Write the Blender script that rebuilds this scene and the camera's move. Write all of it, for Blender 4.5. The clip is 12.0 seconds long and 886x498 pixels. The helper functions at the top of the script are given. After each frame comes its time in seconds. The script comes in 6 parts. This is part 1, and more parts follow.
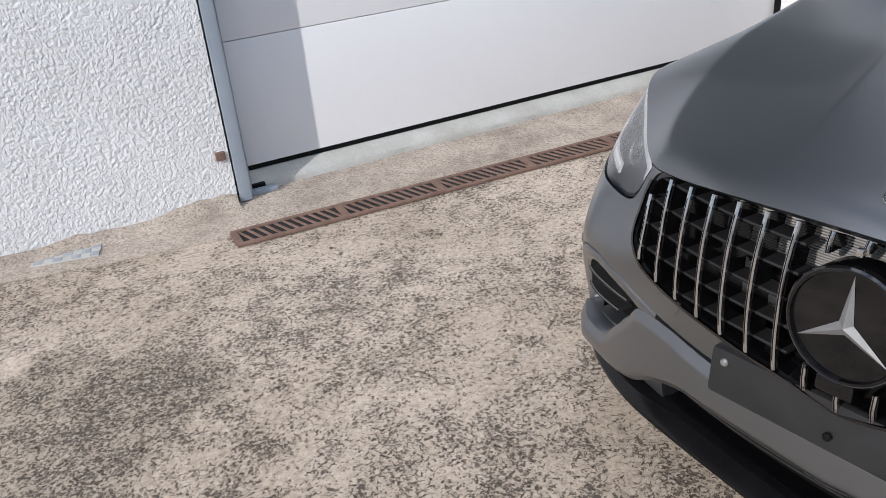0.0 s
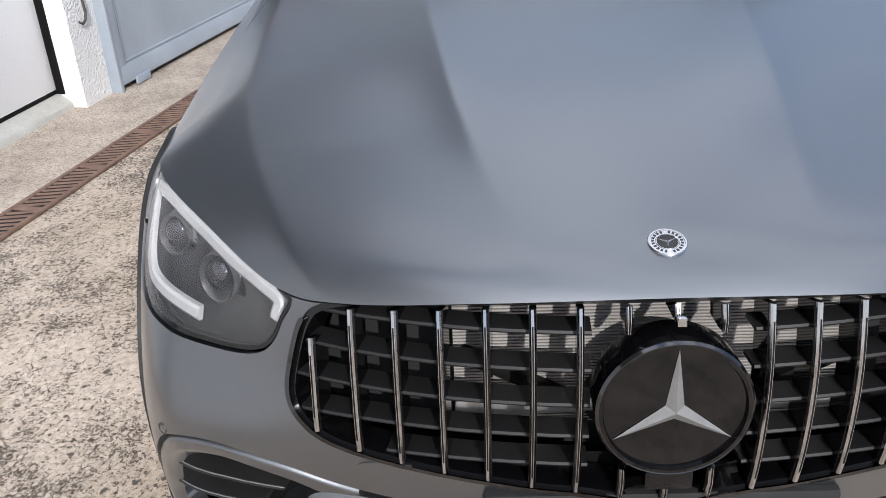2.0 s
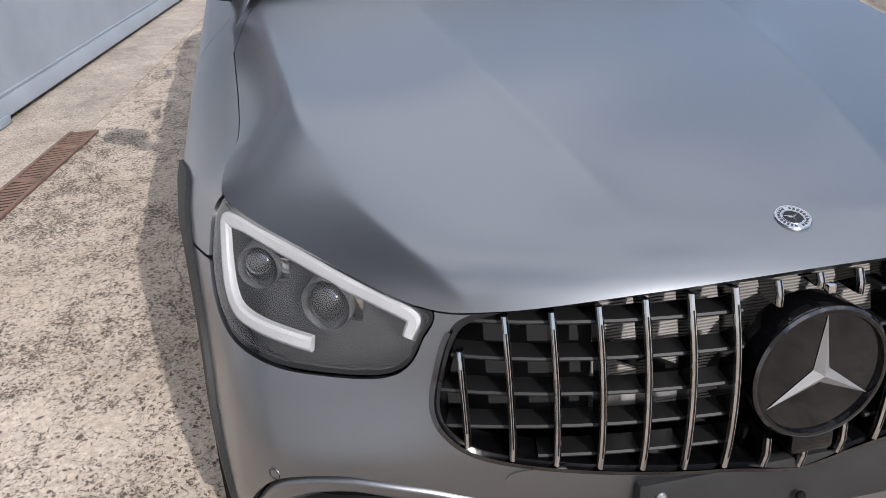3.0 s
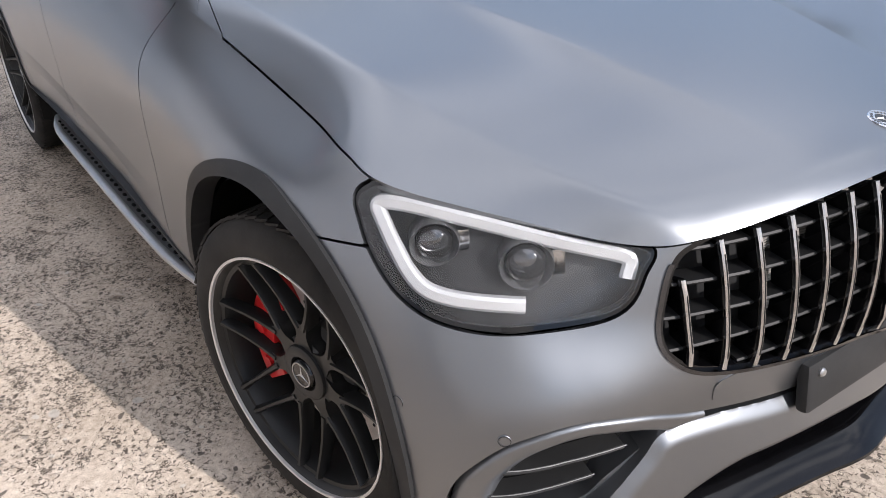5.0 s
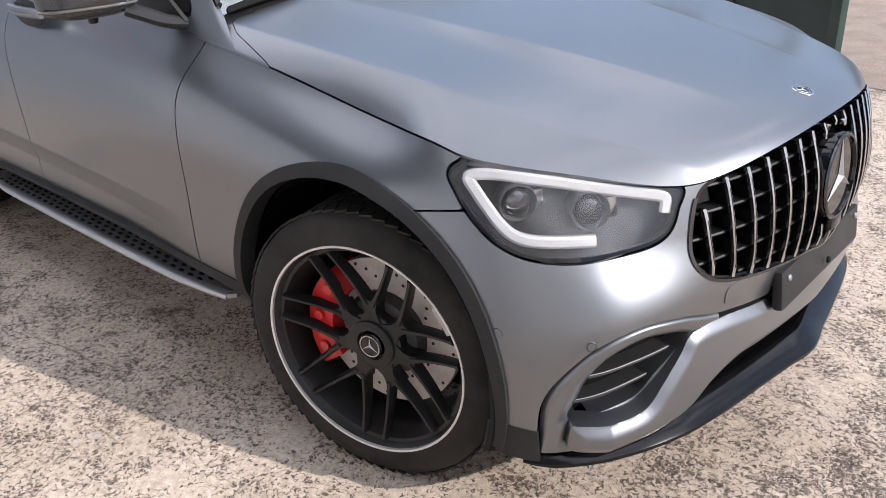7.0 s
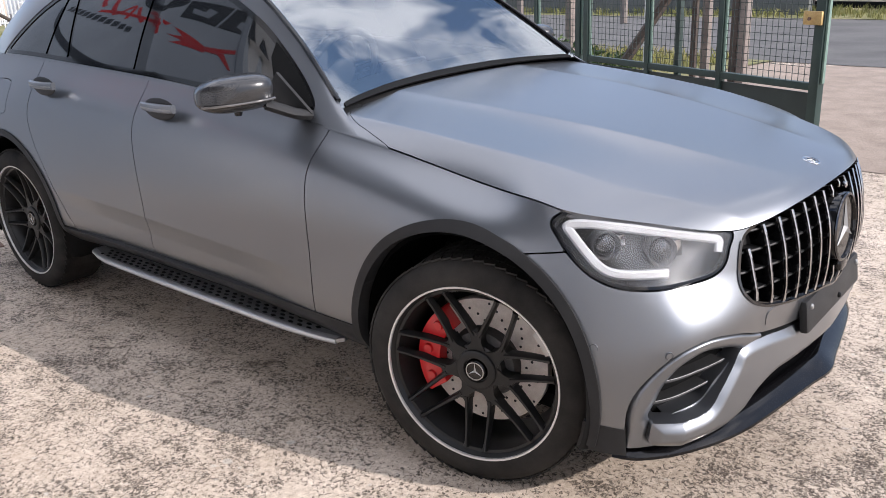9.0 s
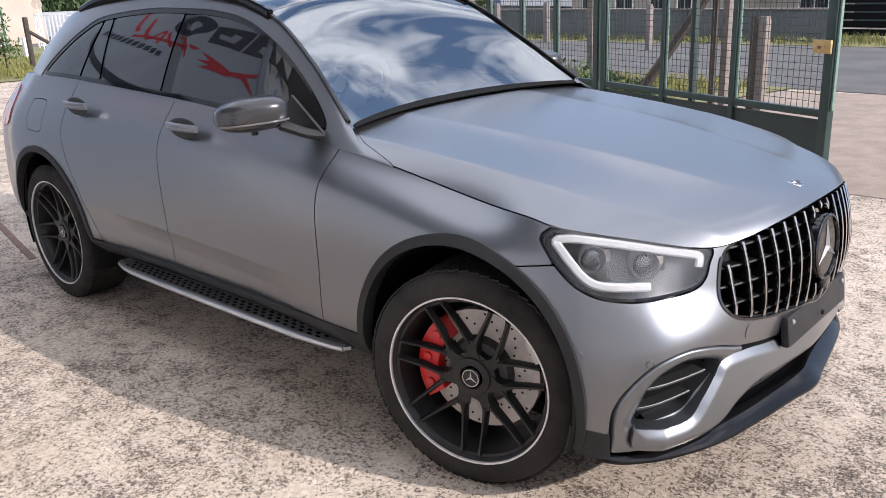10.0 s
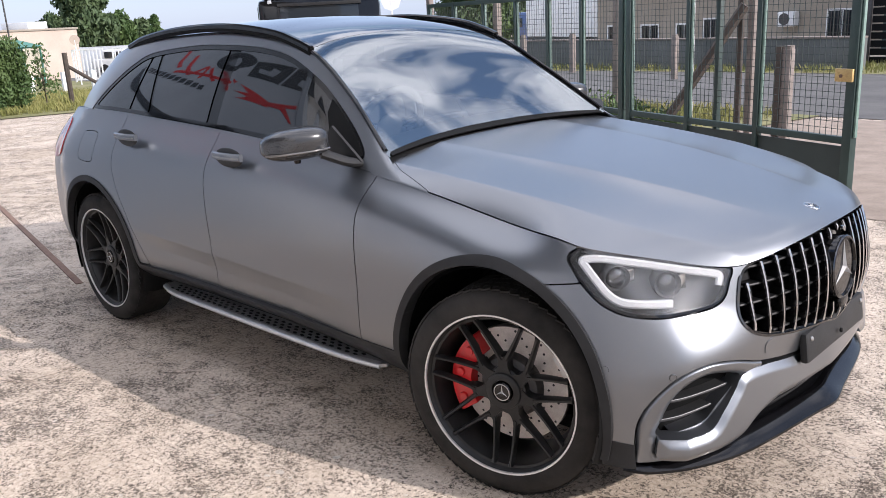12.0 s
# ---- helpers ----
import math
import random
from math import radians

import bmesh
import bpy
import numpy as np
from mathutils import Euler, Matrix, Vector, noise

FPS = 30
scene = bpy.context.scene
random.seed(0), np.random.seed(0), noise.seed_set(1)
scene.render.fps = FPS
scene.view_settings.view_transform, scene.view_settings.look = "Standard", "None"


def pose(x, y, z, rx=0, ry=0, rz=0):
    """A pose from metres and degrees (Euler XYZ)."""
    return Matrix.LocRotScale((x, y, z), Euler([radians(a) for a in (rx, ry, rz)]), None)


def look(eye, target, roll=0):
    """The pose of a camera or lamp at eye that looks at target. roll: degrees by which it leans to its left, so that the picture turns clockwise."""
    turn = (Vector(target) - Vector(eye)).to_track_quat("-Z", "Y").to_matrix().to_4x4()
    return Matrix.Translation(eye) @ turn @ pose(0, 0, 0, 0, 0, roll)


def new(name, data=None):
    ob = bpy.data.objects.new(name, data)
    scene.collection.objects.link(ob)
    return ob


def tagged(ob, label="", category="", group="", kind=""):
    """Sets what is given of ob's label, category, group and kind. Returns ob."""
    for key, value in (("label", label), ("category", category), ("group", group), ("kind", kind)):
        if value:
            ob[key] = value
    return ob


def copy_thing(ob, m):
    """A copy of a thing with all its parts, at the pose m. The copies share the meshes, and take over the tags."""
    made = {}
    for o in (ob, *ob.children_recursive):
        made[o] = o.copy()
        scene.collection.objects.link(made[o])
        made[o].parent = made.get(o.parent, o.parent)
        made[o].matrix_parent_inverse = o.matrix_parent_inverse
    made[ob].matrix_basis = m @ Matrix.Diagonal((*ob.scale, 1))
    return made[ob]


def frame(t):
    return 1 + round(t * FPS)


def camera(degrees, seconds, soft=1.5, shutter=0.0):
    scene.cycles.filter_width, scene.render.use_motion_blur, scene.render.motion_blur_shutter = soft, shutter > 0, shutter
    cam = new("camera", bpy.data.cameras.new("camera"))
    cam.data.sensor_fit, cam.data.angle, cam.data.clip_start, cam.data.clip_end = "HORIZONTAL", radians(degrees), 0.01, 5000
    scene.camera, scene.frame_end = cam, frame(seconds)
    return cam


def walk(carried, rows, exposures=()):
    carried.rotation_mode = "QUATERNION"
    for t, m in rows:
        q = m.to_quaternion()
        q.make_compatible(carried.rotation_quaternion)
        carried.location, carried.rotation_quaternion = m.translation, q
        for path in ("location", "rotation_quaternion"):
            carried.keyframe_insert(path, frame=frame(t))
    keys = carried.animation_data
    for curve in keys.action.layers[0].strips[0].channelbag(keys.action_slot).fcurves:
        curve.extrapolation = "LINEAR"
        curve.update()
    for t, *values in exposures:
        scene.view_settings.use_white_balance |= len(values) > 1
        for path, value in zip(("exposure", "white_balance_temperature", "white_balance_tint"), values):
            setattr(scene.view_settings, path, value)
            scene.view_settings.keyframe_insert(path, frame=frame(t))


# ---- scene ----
cam = camera(56.0, 12.0, soft=0.8)
PATH = [
    (0, (1.971, 0.579, 1.506), (0.961, -0.897, 0.612), -5.5),
    (0.5, (1.919, 0.318, 1.48), (0.553, -0.804, 0.545), -5.1),
    (1, (1.861, 0.137, 1.451), (0.255, -0.585, 0.501), -5.0),
    (1.5, (1.735, -0.056, 1.437), (0.022, -0.458, 0.486), -3.7),
    (2, (1.69, -0.278, 1.445), (-0.082, -0.331, 0.519), -2.4),
    (2.5, (1.707, -0.529, 1.446), (-0.08, -0.33, 0.57), -2.0),
    (3, (1.649, -0.713, 1.435), (-0.108, -0.371, 0.543), -2.7),
    (3.5, (1.554, -0.866, 1.43), (-0.143, -0.332, 0.516), -2.1),
    (3.7, (1.536, -0.942, 1.432), (-0.133, -0.324, 0.519), -1.8),
    (5.3, (1.341, -1.501, 1.453), (-0.024, -0.425, 0.465), -2.2),
    (5.5, (1.32, -1.552, 1.445), (0.028, -0.399, 0.444), -1.9),
    (6, (1.282, -1.74, 1.454), (0.125, -0.481, 0.417), -1.4),
    (6.5, (1.284, -1.881, 1.457), (0.136, -0.574, 0.471), -1.6),
    (7, (1.355, -2.042, 1.476), (0.13, -0.722, 0.606), -2.5),
    (7.5, (1.397, -2.201, 1.518), (0.152, -0.844, 0.736), -2.8),
    (7.7, (1.397, -2.262, 1.531), (0.162, -0.88, 0.779), -2.9),
    (9.3, (1.454, -2.671, 1.567), (0.216, -1.24, 0.918), -2.6),
    (9.5, (1.487, -2.673, 1.573), (0.23, -1.252, 0.938), -2.5),
    (10, (1.594, -2.703, 1.575), (0.306, -1.301, 0.965), -2.4),
    (10.5, (1.644, -2.758, 1.586), (0.335, -1.369, 0.988), -2.3),
    (11, (1.664, -2.798, 1.575), (0.333, -1.42, 1.0), -2.4),
    (11.5, (1.675, -2.815, 1.592), (0.334, -1.442, 1.03), -2.7),
    (12, (1.686, -2.833, 1.595), (0.339, -1.457, 1.055), -3.0),
]
walk(cam, [(t, look(eye, target, roll)) for t, eye, target, roll in PATH], [(0.0, -0.35, 6250, 11), (0.7, -0.2, 6200, 11), (1.5, 0.0, 6250, 11), (2.5, -0.06, 6350, 12), (3.7, 0.02, 6400, 13), (5.5, 0.30, 6450, 14), (12.0, 0.34, 6400, 16)])


# ---- world, sun, exposure ----
SUN_ELEV, SUN_AZ = 27.0, 14.6          # degrees; azimuth from the car's nose towards its left
world = bpy.data.worlds.new("sky_world")
scene.world = world
world.use_nodes = True
wn, wl = world.node_tree.nodes, world.node_tree.links
wn.clear()
sky = wn.new("ShaderNodeTexSky")
sky.sky_type, sky.sun_disc = "NISHITA", False
sky.sun_elevation, sky.sun_rotation = radians(SUN_ELEV), radians(90 - SUN_AZ)
sky.air_density, sky.dust_density, sky.ozone_density = 1.0, 0.5, 1.0
w_tc, w_map, w_noise = wn.new("ShaderNodeTexCoord"), wn.new("ShaderNodeMapping"), wn.new("ShaderNodeTexNoise")
w_map.inputs["Scale"].default_value = (1.6, 1.6, 4.5)
w_map.inputs["Location"].default_value = (0.6, 3.1, 0.2)
w_noise.inputs["Scale"].default_value, w_noise.inputs["Detail"].default_value, w_noise.inputs["Roughness"].default_value = 2.6, 8.0, 0.60
w_ramp, w_mix, w_bg, w_out = wn.new("ShaderNodeValToRGB"), wn.new("ShaderNodeMix"), wn.new("ShaderNodeBackground"), wn.new("ShaderNodeOutputWorld")
w_ramp.color_ramp.elements[0].position, w_ramp.color_ramp.elements[1].position = 0.52, 0.66
w_ramp.color_ramp.elements[1].color = (0.75, 0.75, 0.75, 1)
w_mix.data_type = "RGBA"
w_mix.inputs[7].default_value = (8.6, 8.7, 9.0, 1)
w_haze = wn.new("ShaderNodeMix")
w_haze.data_type = "RGBA"
w_haze.blend_type = "DARKEN"
w_haze.inputs[0].default_value = 0.85
w_haze.inputs[7].default_value = (1.50, 1.94, 2.75, 1)
wl.new(w_tc.outputs["Generated"], w_map.inputs["Vector"])
wl.new(w_map.outputs["Vector"], w_noise.inputs["Vector"])
w_over = wn.new("ShaderNodeMath")
w_over.operation = "MULTIPLY_ADD"
w_over.inputs[1].default_value = 0.16
wl.new(w_noise.outputs[0], w_over.inputs[2])
wl.new(w_over.outputs[0], w_ramp.inputs[0])
w_sep, w_low, w_mul = wn.new("ShaderNodeSeparateXYZ"), wn.new("ShaderNodeMapRange"), wn.new("ShaderNodeMath")
w_low.inputs["From Min"].default_value, w_low.inputs["From Max"].default_value = 0.40, 0.62
w_mul.operation = "MULTIPLY"
wl.new(w_tc.outputs["Generated"], w_sep.inputs[0])
wl.new(w_sep.outputs["Z"], w_low.inputs["Value"])
wl.new(w_sep.outputs["Z"], w_over.inputs[0])
wl.new(w_ramp.outputs[0], w_mul.inputs[0])
wl.new(w_low.outputs[0], w_mul.inputs[1])
wl.new(w_mul.outputs[0], w_mix.inputs[0])
wl.new(sky.outputs[0], w_haze.inputs[6])
wl.new(w_haze.outputs[2], w_mix.inputs[6])
wl.new(w_mix.outputs[2], w_bg.inputs["Color"])
w_bg.inputs["Strength"].default_value = 0.25
wl.new(w_bg.outputs[0], w_out.inputs["Surface"])

sun_data = bpy.data.lights.new("sun", "SUN")
sun_data.energy, sun_data.angle, sun_data.color = 4.1, radians(0.6), (1.0, 0.955, 0.90)
sun = new("sun", sun_data)
_el, _az = radians(SUN_ELEV), radians(SUN_AZ)
SUN_DIR = Vector((math.cos(_el) * math.cos(_az), math.cos(_el) * math.sin(_az), math.sin(_el)))
sun.matrix_world = look(SUN_DIR * 30, (0, 0, 0))


# ---- materials ----
def material(name, color, rough=0.5, metal=0.0, **more):
    m = bpy.data.materials.new(name)
    m.use_nodes = True
    b = m.node_tree.nodes["Principled BSDF"]
    b.inputs["Base Color"].default_value = (*color, 1)
    b.inputs["Roughness"].default_value, b.inputs["Metallic"].default_value = rough, metal
    for key, value in more.items():
        b.inputs[key.replace("_", " ")].default_value = value
    return m


def node(m, kind, **sets):
    n = m.node_tree.nodes.new(kind)
    for key, value in sets.items():
        if key in n.inputs:
            n.inputs[key].default_value = value
        else:
            n.inputs[key.replace("_", " ")].default_value = value
    return n


def link(m, a, b):
    m.node_tree.links.new(a, b)


def bsdf(m):
    return m.node_tree.nodes["Principled BSDF"]


def coords(m, world_space=True):
    if world_space:
        return m.node_tree.nodes.new("ShaderNodeNewGeometry").outputs["Position"]
    return m.node_tree.nodes.new("ShaderNodeTexCoord").outputs["Object"]


def noise_of(m, vec, scale, detail=6.0, rough=0.6):
    n = node(m, "ShaderNodeTexNoise", Scale=scale, Detail=detail, Roughness=rough)
    link(m, vec, n.inputs["Vector"])
    return n.outputs[0]


def ramp(m, fac, stops):
    n = m.node_tree.nodes.new("ShaderNodeValToRGB")
    els = n.color_ramp.elements
    while len(els) < len(stops):
        els.new(0.5)
    for e, (pos, col) in zip(els, stops):
        e.position, e.color = pos, (*col, 1) if len(col) == 3 else col
    link(m, fac, n.inputs[0])
    return n.outputs[0]


def mix(m, fac, a, b, how="MIX"):
    n = m.node_tree.nodes.new("ShaderNodeMix")
    n.data_type, n.blend_type = "RGBA", how
    for sock, v in ((n.inputs[0], fac), (n.inputs[6], a), (n.inputs[7], b)):
        if hasattr(v, "node"):
            link(m, v, sock)
        else:
            sock.default_value = v if not isinstance(v, tuple) else (*v, 1)
    return n.outputs[2]


def relief(m, height, strength=0.3, distance=0.005):
    n = node(m, "ShaderNodeBump", Strength=strength, Distance=distance)
    link(m, height, n.inputs["Height"])
    link(m, n.outputs[0], bsdf(m).inputs["Normal"])
    return n


def worn(name, color, second, scale=6.0, rough=0.6, metal=0.0, grain=120.0, bump=0.15, depth=0.002, space=True, spread=(0.35, 0.7)):
    """A surface of two tones that drift into one another, with fine grain and relief."""
    m = material(name, color, rough, metal)
    v = coords(m, space)
    big = noise_of(m, v, scale)
    fine = noise_of(m, v, grain, 3.0)
    base = ramp(m, big, [(spread[0], color), (spread[1], second)])
    tint = ramp(m, fine, [(0.3, (0.82, 0.82, 0.82)), (0.7, (1.1, 1.1, 1.1))])
    link(m, mix(m, 0.6, base, tint, "MULTIPLY"), bsdf(m).inputs["Base Color"])
    relief(m, fine, bump, depth)
    return m


# weathered concrete apron: sandy cement skin worn through in places to loose-looking mixed aggregate
M_GROUND = material("weathered_concrete", (0.5, 0.44, 0.39), 0.92)
v = coords(M_GROUND)


def maths(m, how, a, b, c=None):
    n = m.node_tree.nodes.new("ShaderNodeMath")
    n.operation = how
    for sock, val in zip(n.inputs, (a, b, c)):
        if hasattr(val, "node"):
            link(m, val, sock)
        elif val is not None:
            sock.default_value = val
    return n.outputs[0]


def cells(m, vec, scale, feature="F1"):
    n = m.node_tree.nodes.new("ShaderNodeTexVoronoi")
    n.feature = feature
    n.inputs["Scale"].default_value = scale
    link(m, vec, n.inputs["Vector"])
    return n


swirl = node(M_GROUND, "ShaderNodeTexNoise", Scale=78.0, Detail=5.0, Roughness=0.66, Distortion=0.9)
link(M_GROUND, v, swirl.inputs["Vector"])
fine, clump, patch = swirl.outputs[0], noise_of(M_GROUND, v, 9.0, 4.0, 0.6), noise_of(M_GROUND, v, 1.4, 6.0, 0.62)
# the skin has gone most of all in the corner between the wall and the drive
spot = node(M_GROUND, "ShaderNodeVectorMath")
spot.operation = "DISTANCE"
link(M_GROUND, v, spot.inputs[0])
spot.inputs[1].default_value = (1.75, -1.75, 0)
near_wall = ramp(M_GROUND, maths(M_GROUND, "MULTIPLY_ADD", noise_of(M_GROUND, v, 2.6, 5.0), 1.1, spot.outputs["Value"]), [(0.95, (1, 1, 1)), (1.6, (0, 0, 0))])
wear = maths(M_GROUND, "MULTIPLY_ADD", clump, 0.42, maths(M_GROUND, "MULTIPLY_ADD", patch, 0.34, fine))
wear = maths(M_GROUND, "MULTIPLY_ADD", near_wall, 0.034, wear)
holes = ramp(M_GROUND, wear, [(0.906, (0, 0, 0)), (0.932, (1, 1, 1))])
stones = cells(M_GROUND, v, 150.0)
stone_tone = ramp(M_GROUND, stones.outputs["Color"], [(0.10, (0.072, 0.056, 0.044)), (0.40, (0.150, 0.119, 0.094)), (0.70, (0.255, 0.210, 0.170)), (0.95, (0.58, 0.52, 0.45))])
mottle = noise_of(M_GROUND, v, 46.0, 5.0, 0.7)
skin = ramp(M_GROUND, mottle, [(0.32, (0.43, 0.352, 0.280)), (0.48, (0.60, 0.502, 0.408)), (0.68, (0.77, 0.668, 0.560))])
grain = ramp(M_GROUND, noise_of(M_GROUND, v, 330.0, 3.0, 0.7), [(0.33, (0.74, 0.73, 0.72)), (0.5, (1, 1, 1)), (0.68, (1.16, 1.16, 1.15))])
tone = mix(M_GROUND, 1.0, mix(M_GROUND, holes, skin, stone_tone), grain, "MULTIPLY")
warp = node(M_GROUND, "ShaderNodeTexNoise", Scale=5.0, Detail=4.0)
link(M_GROUND, v, warp.inputs["Vector"])
bent = mix(M_GROUND, 0.12, v, warp.outputs["Color"], "ADD")
cracks = cells(M_GROUND, bent, 1.7, "DISTANCE_TO_EDGE")
crack_line = ramp(M_GROUND, cracks.outputs["Distance"], [(0.0, (0.40, 0.37, 0.35)), (0.010, (1, 1, 1))])
where = ramp(M_GROUND, noise_of(M_GROUND, v, 2.2, 3.0), [(0.54, (0, 0, 0)), (0.60, (1, 1, 1))])
tone = mix(M_GROUND, where, tone, mix(M_GROUND, 1.0, tone, crack_line, "MULTIPLY"))
for size, reach, pick, shade in ((30.0, 0.30, 0.80, (0.150, 0.125, 0.104)), (26.0, 0.24, 0.84, (0.64, 0.58, 0.51)), (9.5, 0.16, 0.84, (0.58, 0.53, 0.47))):
    pits = cells(M_GROUND, bent, size)
    mask = ramp(M_GROUND, pits.outputs["Distance"], [(reach * .75, (1, 1, 1)), (reach, (0, 0, 0))])
    chosen = ramp(M_GROUND, pits.outputs["Color"], [(pick, (0, 0, 0)), (pick + .02, (1, 1, 1))])
    tone = mix(M_GROUND, mix(M_GROUND, 1.0, mask, chosen, "MULTIPLY"), tone, shade)
stain = noise_of(M_GROUND, v, 0.9, 6.0, 0.65)
stain_tone = ramp(M_GROUND, stain, [(0.38, (1.0, 1.0, 1.0)), (0.64, (0.76, 0.735, 0.70))])
dirt = mix(M_GROUND, near_wall, stain_tone, (0.77, 0.76, 0.73))
link(M_GROUND, mix(M_GROUND, 1.0, tone, dirt, "MULTIPLY"), bsdf(M_GROUND).inputs["Base Color"])
height = mix(M_GROUND, holes, mix(M_GROUND, 0.3, (0.8, 0.8, 0.8), mottle), mix(M_GROUND, 0.6, (0.5, 0.5, 0.5), stones.outputs["Distance"], "SUBTRACT"))
relief(M_GROUND, height, 0.9, 0.006)

M_APRON = material("smooth_cement", (0.45, 0.38, 0.32), 0.92)
v = coords(M_APRON)
a_tone = ramp(M_APRON, noise_of(M_APRON, v, 3.0, 9.0, 0.74), [(0.34, (0.30, 0.250, 0.204)), (0.50, (0.43, 0.365, 0.302)), (0.68, (0.54, 0.465, 0.39))])
a_grit = ramp(M_APRON, noise_of(M_APRON, v, 95.0, 4.0, 0.7), [(0.36, (0.52, 0.50, 0.48)), (0.5, (1, 1, 1)), (0.66, (1.24, 1.23, 1.21))])
a_stone = cells(M_APRON, v, 62.0)
a_spot = ramp(M_APRON, a_stone.outputs["Distance"], [(0.14, (1, 1, 1)), (0.2, (0, 0, 0))])
a_pick = ramp(M_APRON, a_stone.outputs["Color"], [(0.66, (0, 0, 0)), (0.7, (1, 1, 1))])
a_all = mix(M_APRON, mix(M_APRON, 1.0, a_spot, a_pick, "MULTIPLY"), mix(M_APRON, 1.0, a_tone, a_grit, "MULTIPLY"), (0.16, 0.13, 0.108))
link(M_APRON, a_all, bsdf(M_APRON).inputs["Base Color"])
relief(M_APRON, noise_of(M_APRON, v, 95.0, 4.0, 0.7), 0.7, 0.004)
M_GRAVEL = worn("trodden_gravel", (0.33, 0.262, 0.212), (0.23, 0.182, 0.145), 3.5, 0.95, 0, 45, 0.9, 0.01)
M_ASPHALT = worn("grey_asphalt", (0.120, 0.114, 0.108), (0.072, 0.069, 0.066), 0.9, 0.9, 0, 60, 0.4, 0.005)
M_STUCCO = material("white_stucco", (0.80, 0.80, 0.78), 0.9)
v = coords(M_STUCCO)
lumps = node(M_STUCCO, "ShaderNodeTexNoise", Scale=58.0, Detail=3.0, Roughness=0.5, Distortion=0.5)
link(M_STUCCO, v, lumps.inputs["Vector"])
soil = noise_of(M_STUCCO, v, 1.6, 4.0)
link(M_STUCCO, ramp(M_STUCCO, soil, [(0.3, (0.74, 0.735, 0.725)), (0.6, (0.82, 0.82, 0.815))]), bsdf(M_STUCCO).inputs["Base Color"])
relief(M_STUCCO, lumps.outputs[0], 0.9, 0.016)
M_DOOR = worn("white_lacquered_steel", (0.84, 0.84, 0.85), (0.81, 0.81, 0.82), 1.2, 0.42, 0, 300, 0.05, 0.0006)
M_STEELBLUE = worn("blue_grey_paint", (0.36, 0.41, 0.47), (0.30, 0.345, 0.40), 2.5, 0.45, 0, 200, 0.06, 0.001)
M_RUST = worn("rusty_cast_iron", (0.17, 0.105, 0.08), (0.25, 0.16, 0.12), 14, 0.9, 0.1, 150, 0.6, 0.003)
# near-black that stands in for shade in slots, holes and closed-off insides
M_DARK = material("recess_shade_black", (0.012, 0.012, 0.013), 0.9)
M_SILL = worn("painted_concrete", (0.52, 0.52, 0.49), (0.42, 0.41, 0.37), 5, 0.85, 0, 80, 0.5, 0.004)

# satin metallic car paint: flake under a matt clear coat
M_PAINT = material("satin_grey_paint", (0.174, 0.185, 0.200), 0.42, 0.97, Coat_Weight=1.0, Coat_Roughness=0.23, Coat_IOR=1.62)
v = coords(M_PAINT, True)
film_depth = noise_of(M_PAINT, v, 1.4, 2.0)
link(M_PAINT, ramp(M_PAINT, film_depth, [(0.35, (0.205, 0.205, 0.205)), (0.65, (0.24, 0.24, 0.24))]), bsdf(M_PAINT).inputs["Coat Roughness"])
M_GLOSSBLACK = material("gloss_black", (0.003, 0.003, 0.0035), 0.06, 0.0)
M_PLASTIC = worn("black_grained_plastic", (0.024, 0.024, 0.0245), (0.034, 0.034, 0.0345), 8, 0.5, 0, 500, 0.2, 0.0008)
M_MATBLACK = worn("matt_black", (0.003, 0.003, 0.003), (0.005, 0.005, 0.005), 8, 0.7, 0, 300, 0.1, 0.0006)
M_LOUVRE = worn("dark_louvre_plastic", (0.007, 0.007, 0.0075), (0.010, 0.010, 0.0105), 8, 0.55, 0, 400, 0.1, 0.0006)
M_RUBBER = worn("tyre_rubber", (0.015, 0.0142, 0.0135), (0.040, 0.0365, 0.033), 7, 0.8, 0, 260, 0.2, 0.0008)
M_CHROME = material("chrome", (0.60, 0.60, 0.61), 0.14, 1.0)
M_SPLITTER = worn("scuffed_black_splitter", (0.003, 0.003, 0.0036), (0.006, 0.006, 0.007), 14, 0.13, 0, 120, 0.04, 0.0006)
bsdf(M_SPLITTER).inputs["Specular IOR Level"].default_value = 0.32
M_DARKCHROME = material("dark_chrome", (0.10, 0.10, 0.105), 0.12, 1.0)
M_SATIN = material("satin_silver", (0.42, 0.42, 0.42), 0.34, 0.85)
M_STAR = worn("brushed_star_metal", (0.24, 0.24, 0.24), (0.20, 0.20, 0.20), 30, 0.55, 0.35, 400, 0.05, 0.0003)
M_RINGWHITE = material("machined_rim_edge", (0.66, 0.65, 0.64), 0.32, 0.5)
M_RIM = worn("satin_black_alloy", (0.013, 0.013, 0.013), (0.019, 0.019, 0.019), 10, 0.36, 0.0, 400, 0.05, 0.0004)
for _m in (M_PLASTIC, M_MATBLACK, M_RUBBER, M_RIM):
    bsdf(_m).inputs["Specular IOR Level"].default_value = 0.32 if _m is M_RIM else 0.18
M_DISC = worn("machined_steel", (0.62, 0.57, 0.53), (0.50, 0.44, 0.40), 30, 0.5, 0.35, 300, 0.1, 0.0004)
M_CAST = worn("dark_cast_iron", (0.07, 0.07, 0.07), (0.11, 0.10, 0.095), 20, 0.6, 0.6, 200, 0.2, 0.0008)
M_RED = material("red_caliper_paint", (0.50, 0.010, 0.012), 0.35, 0.0, Coat_Weight=0.3)
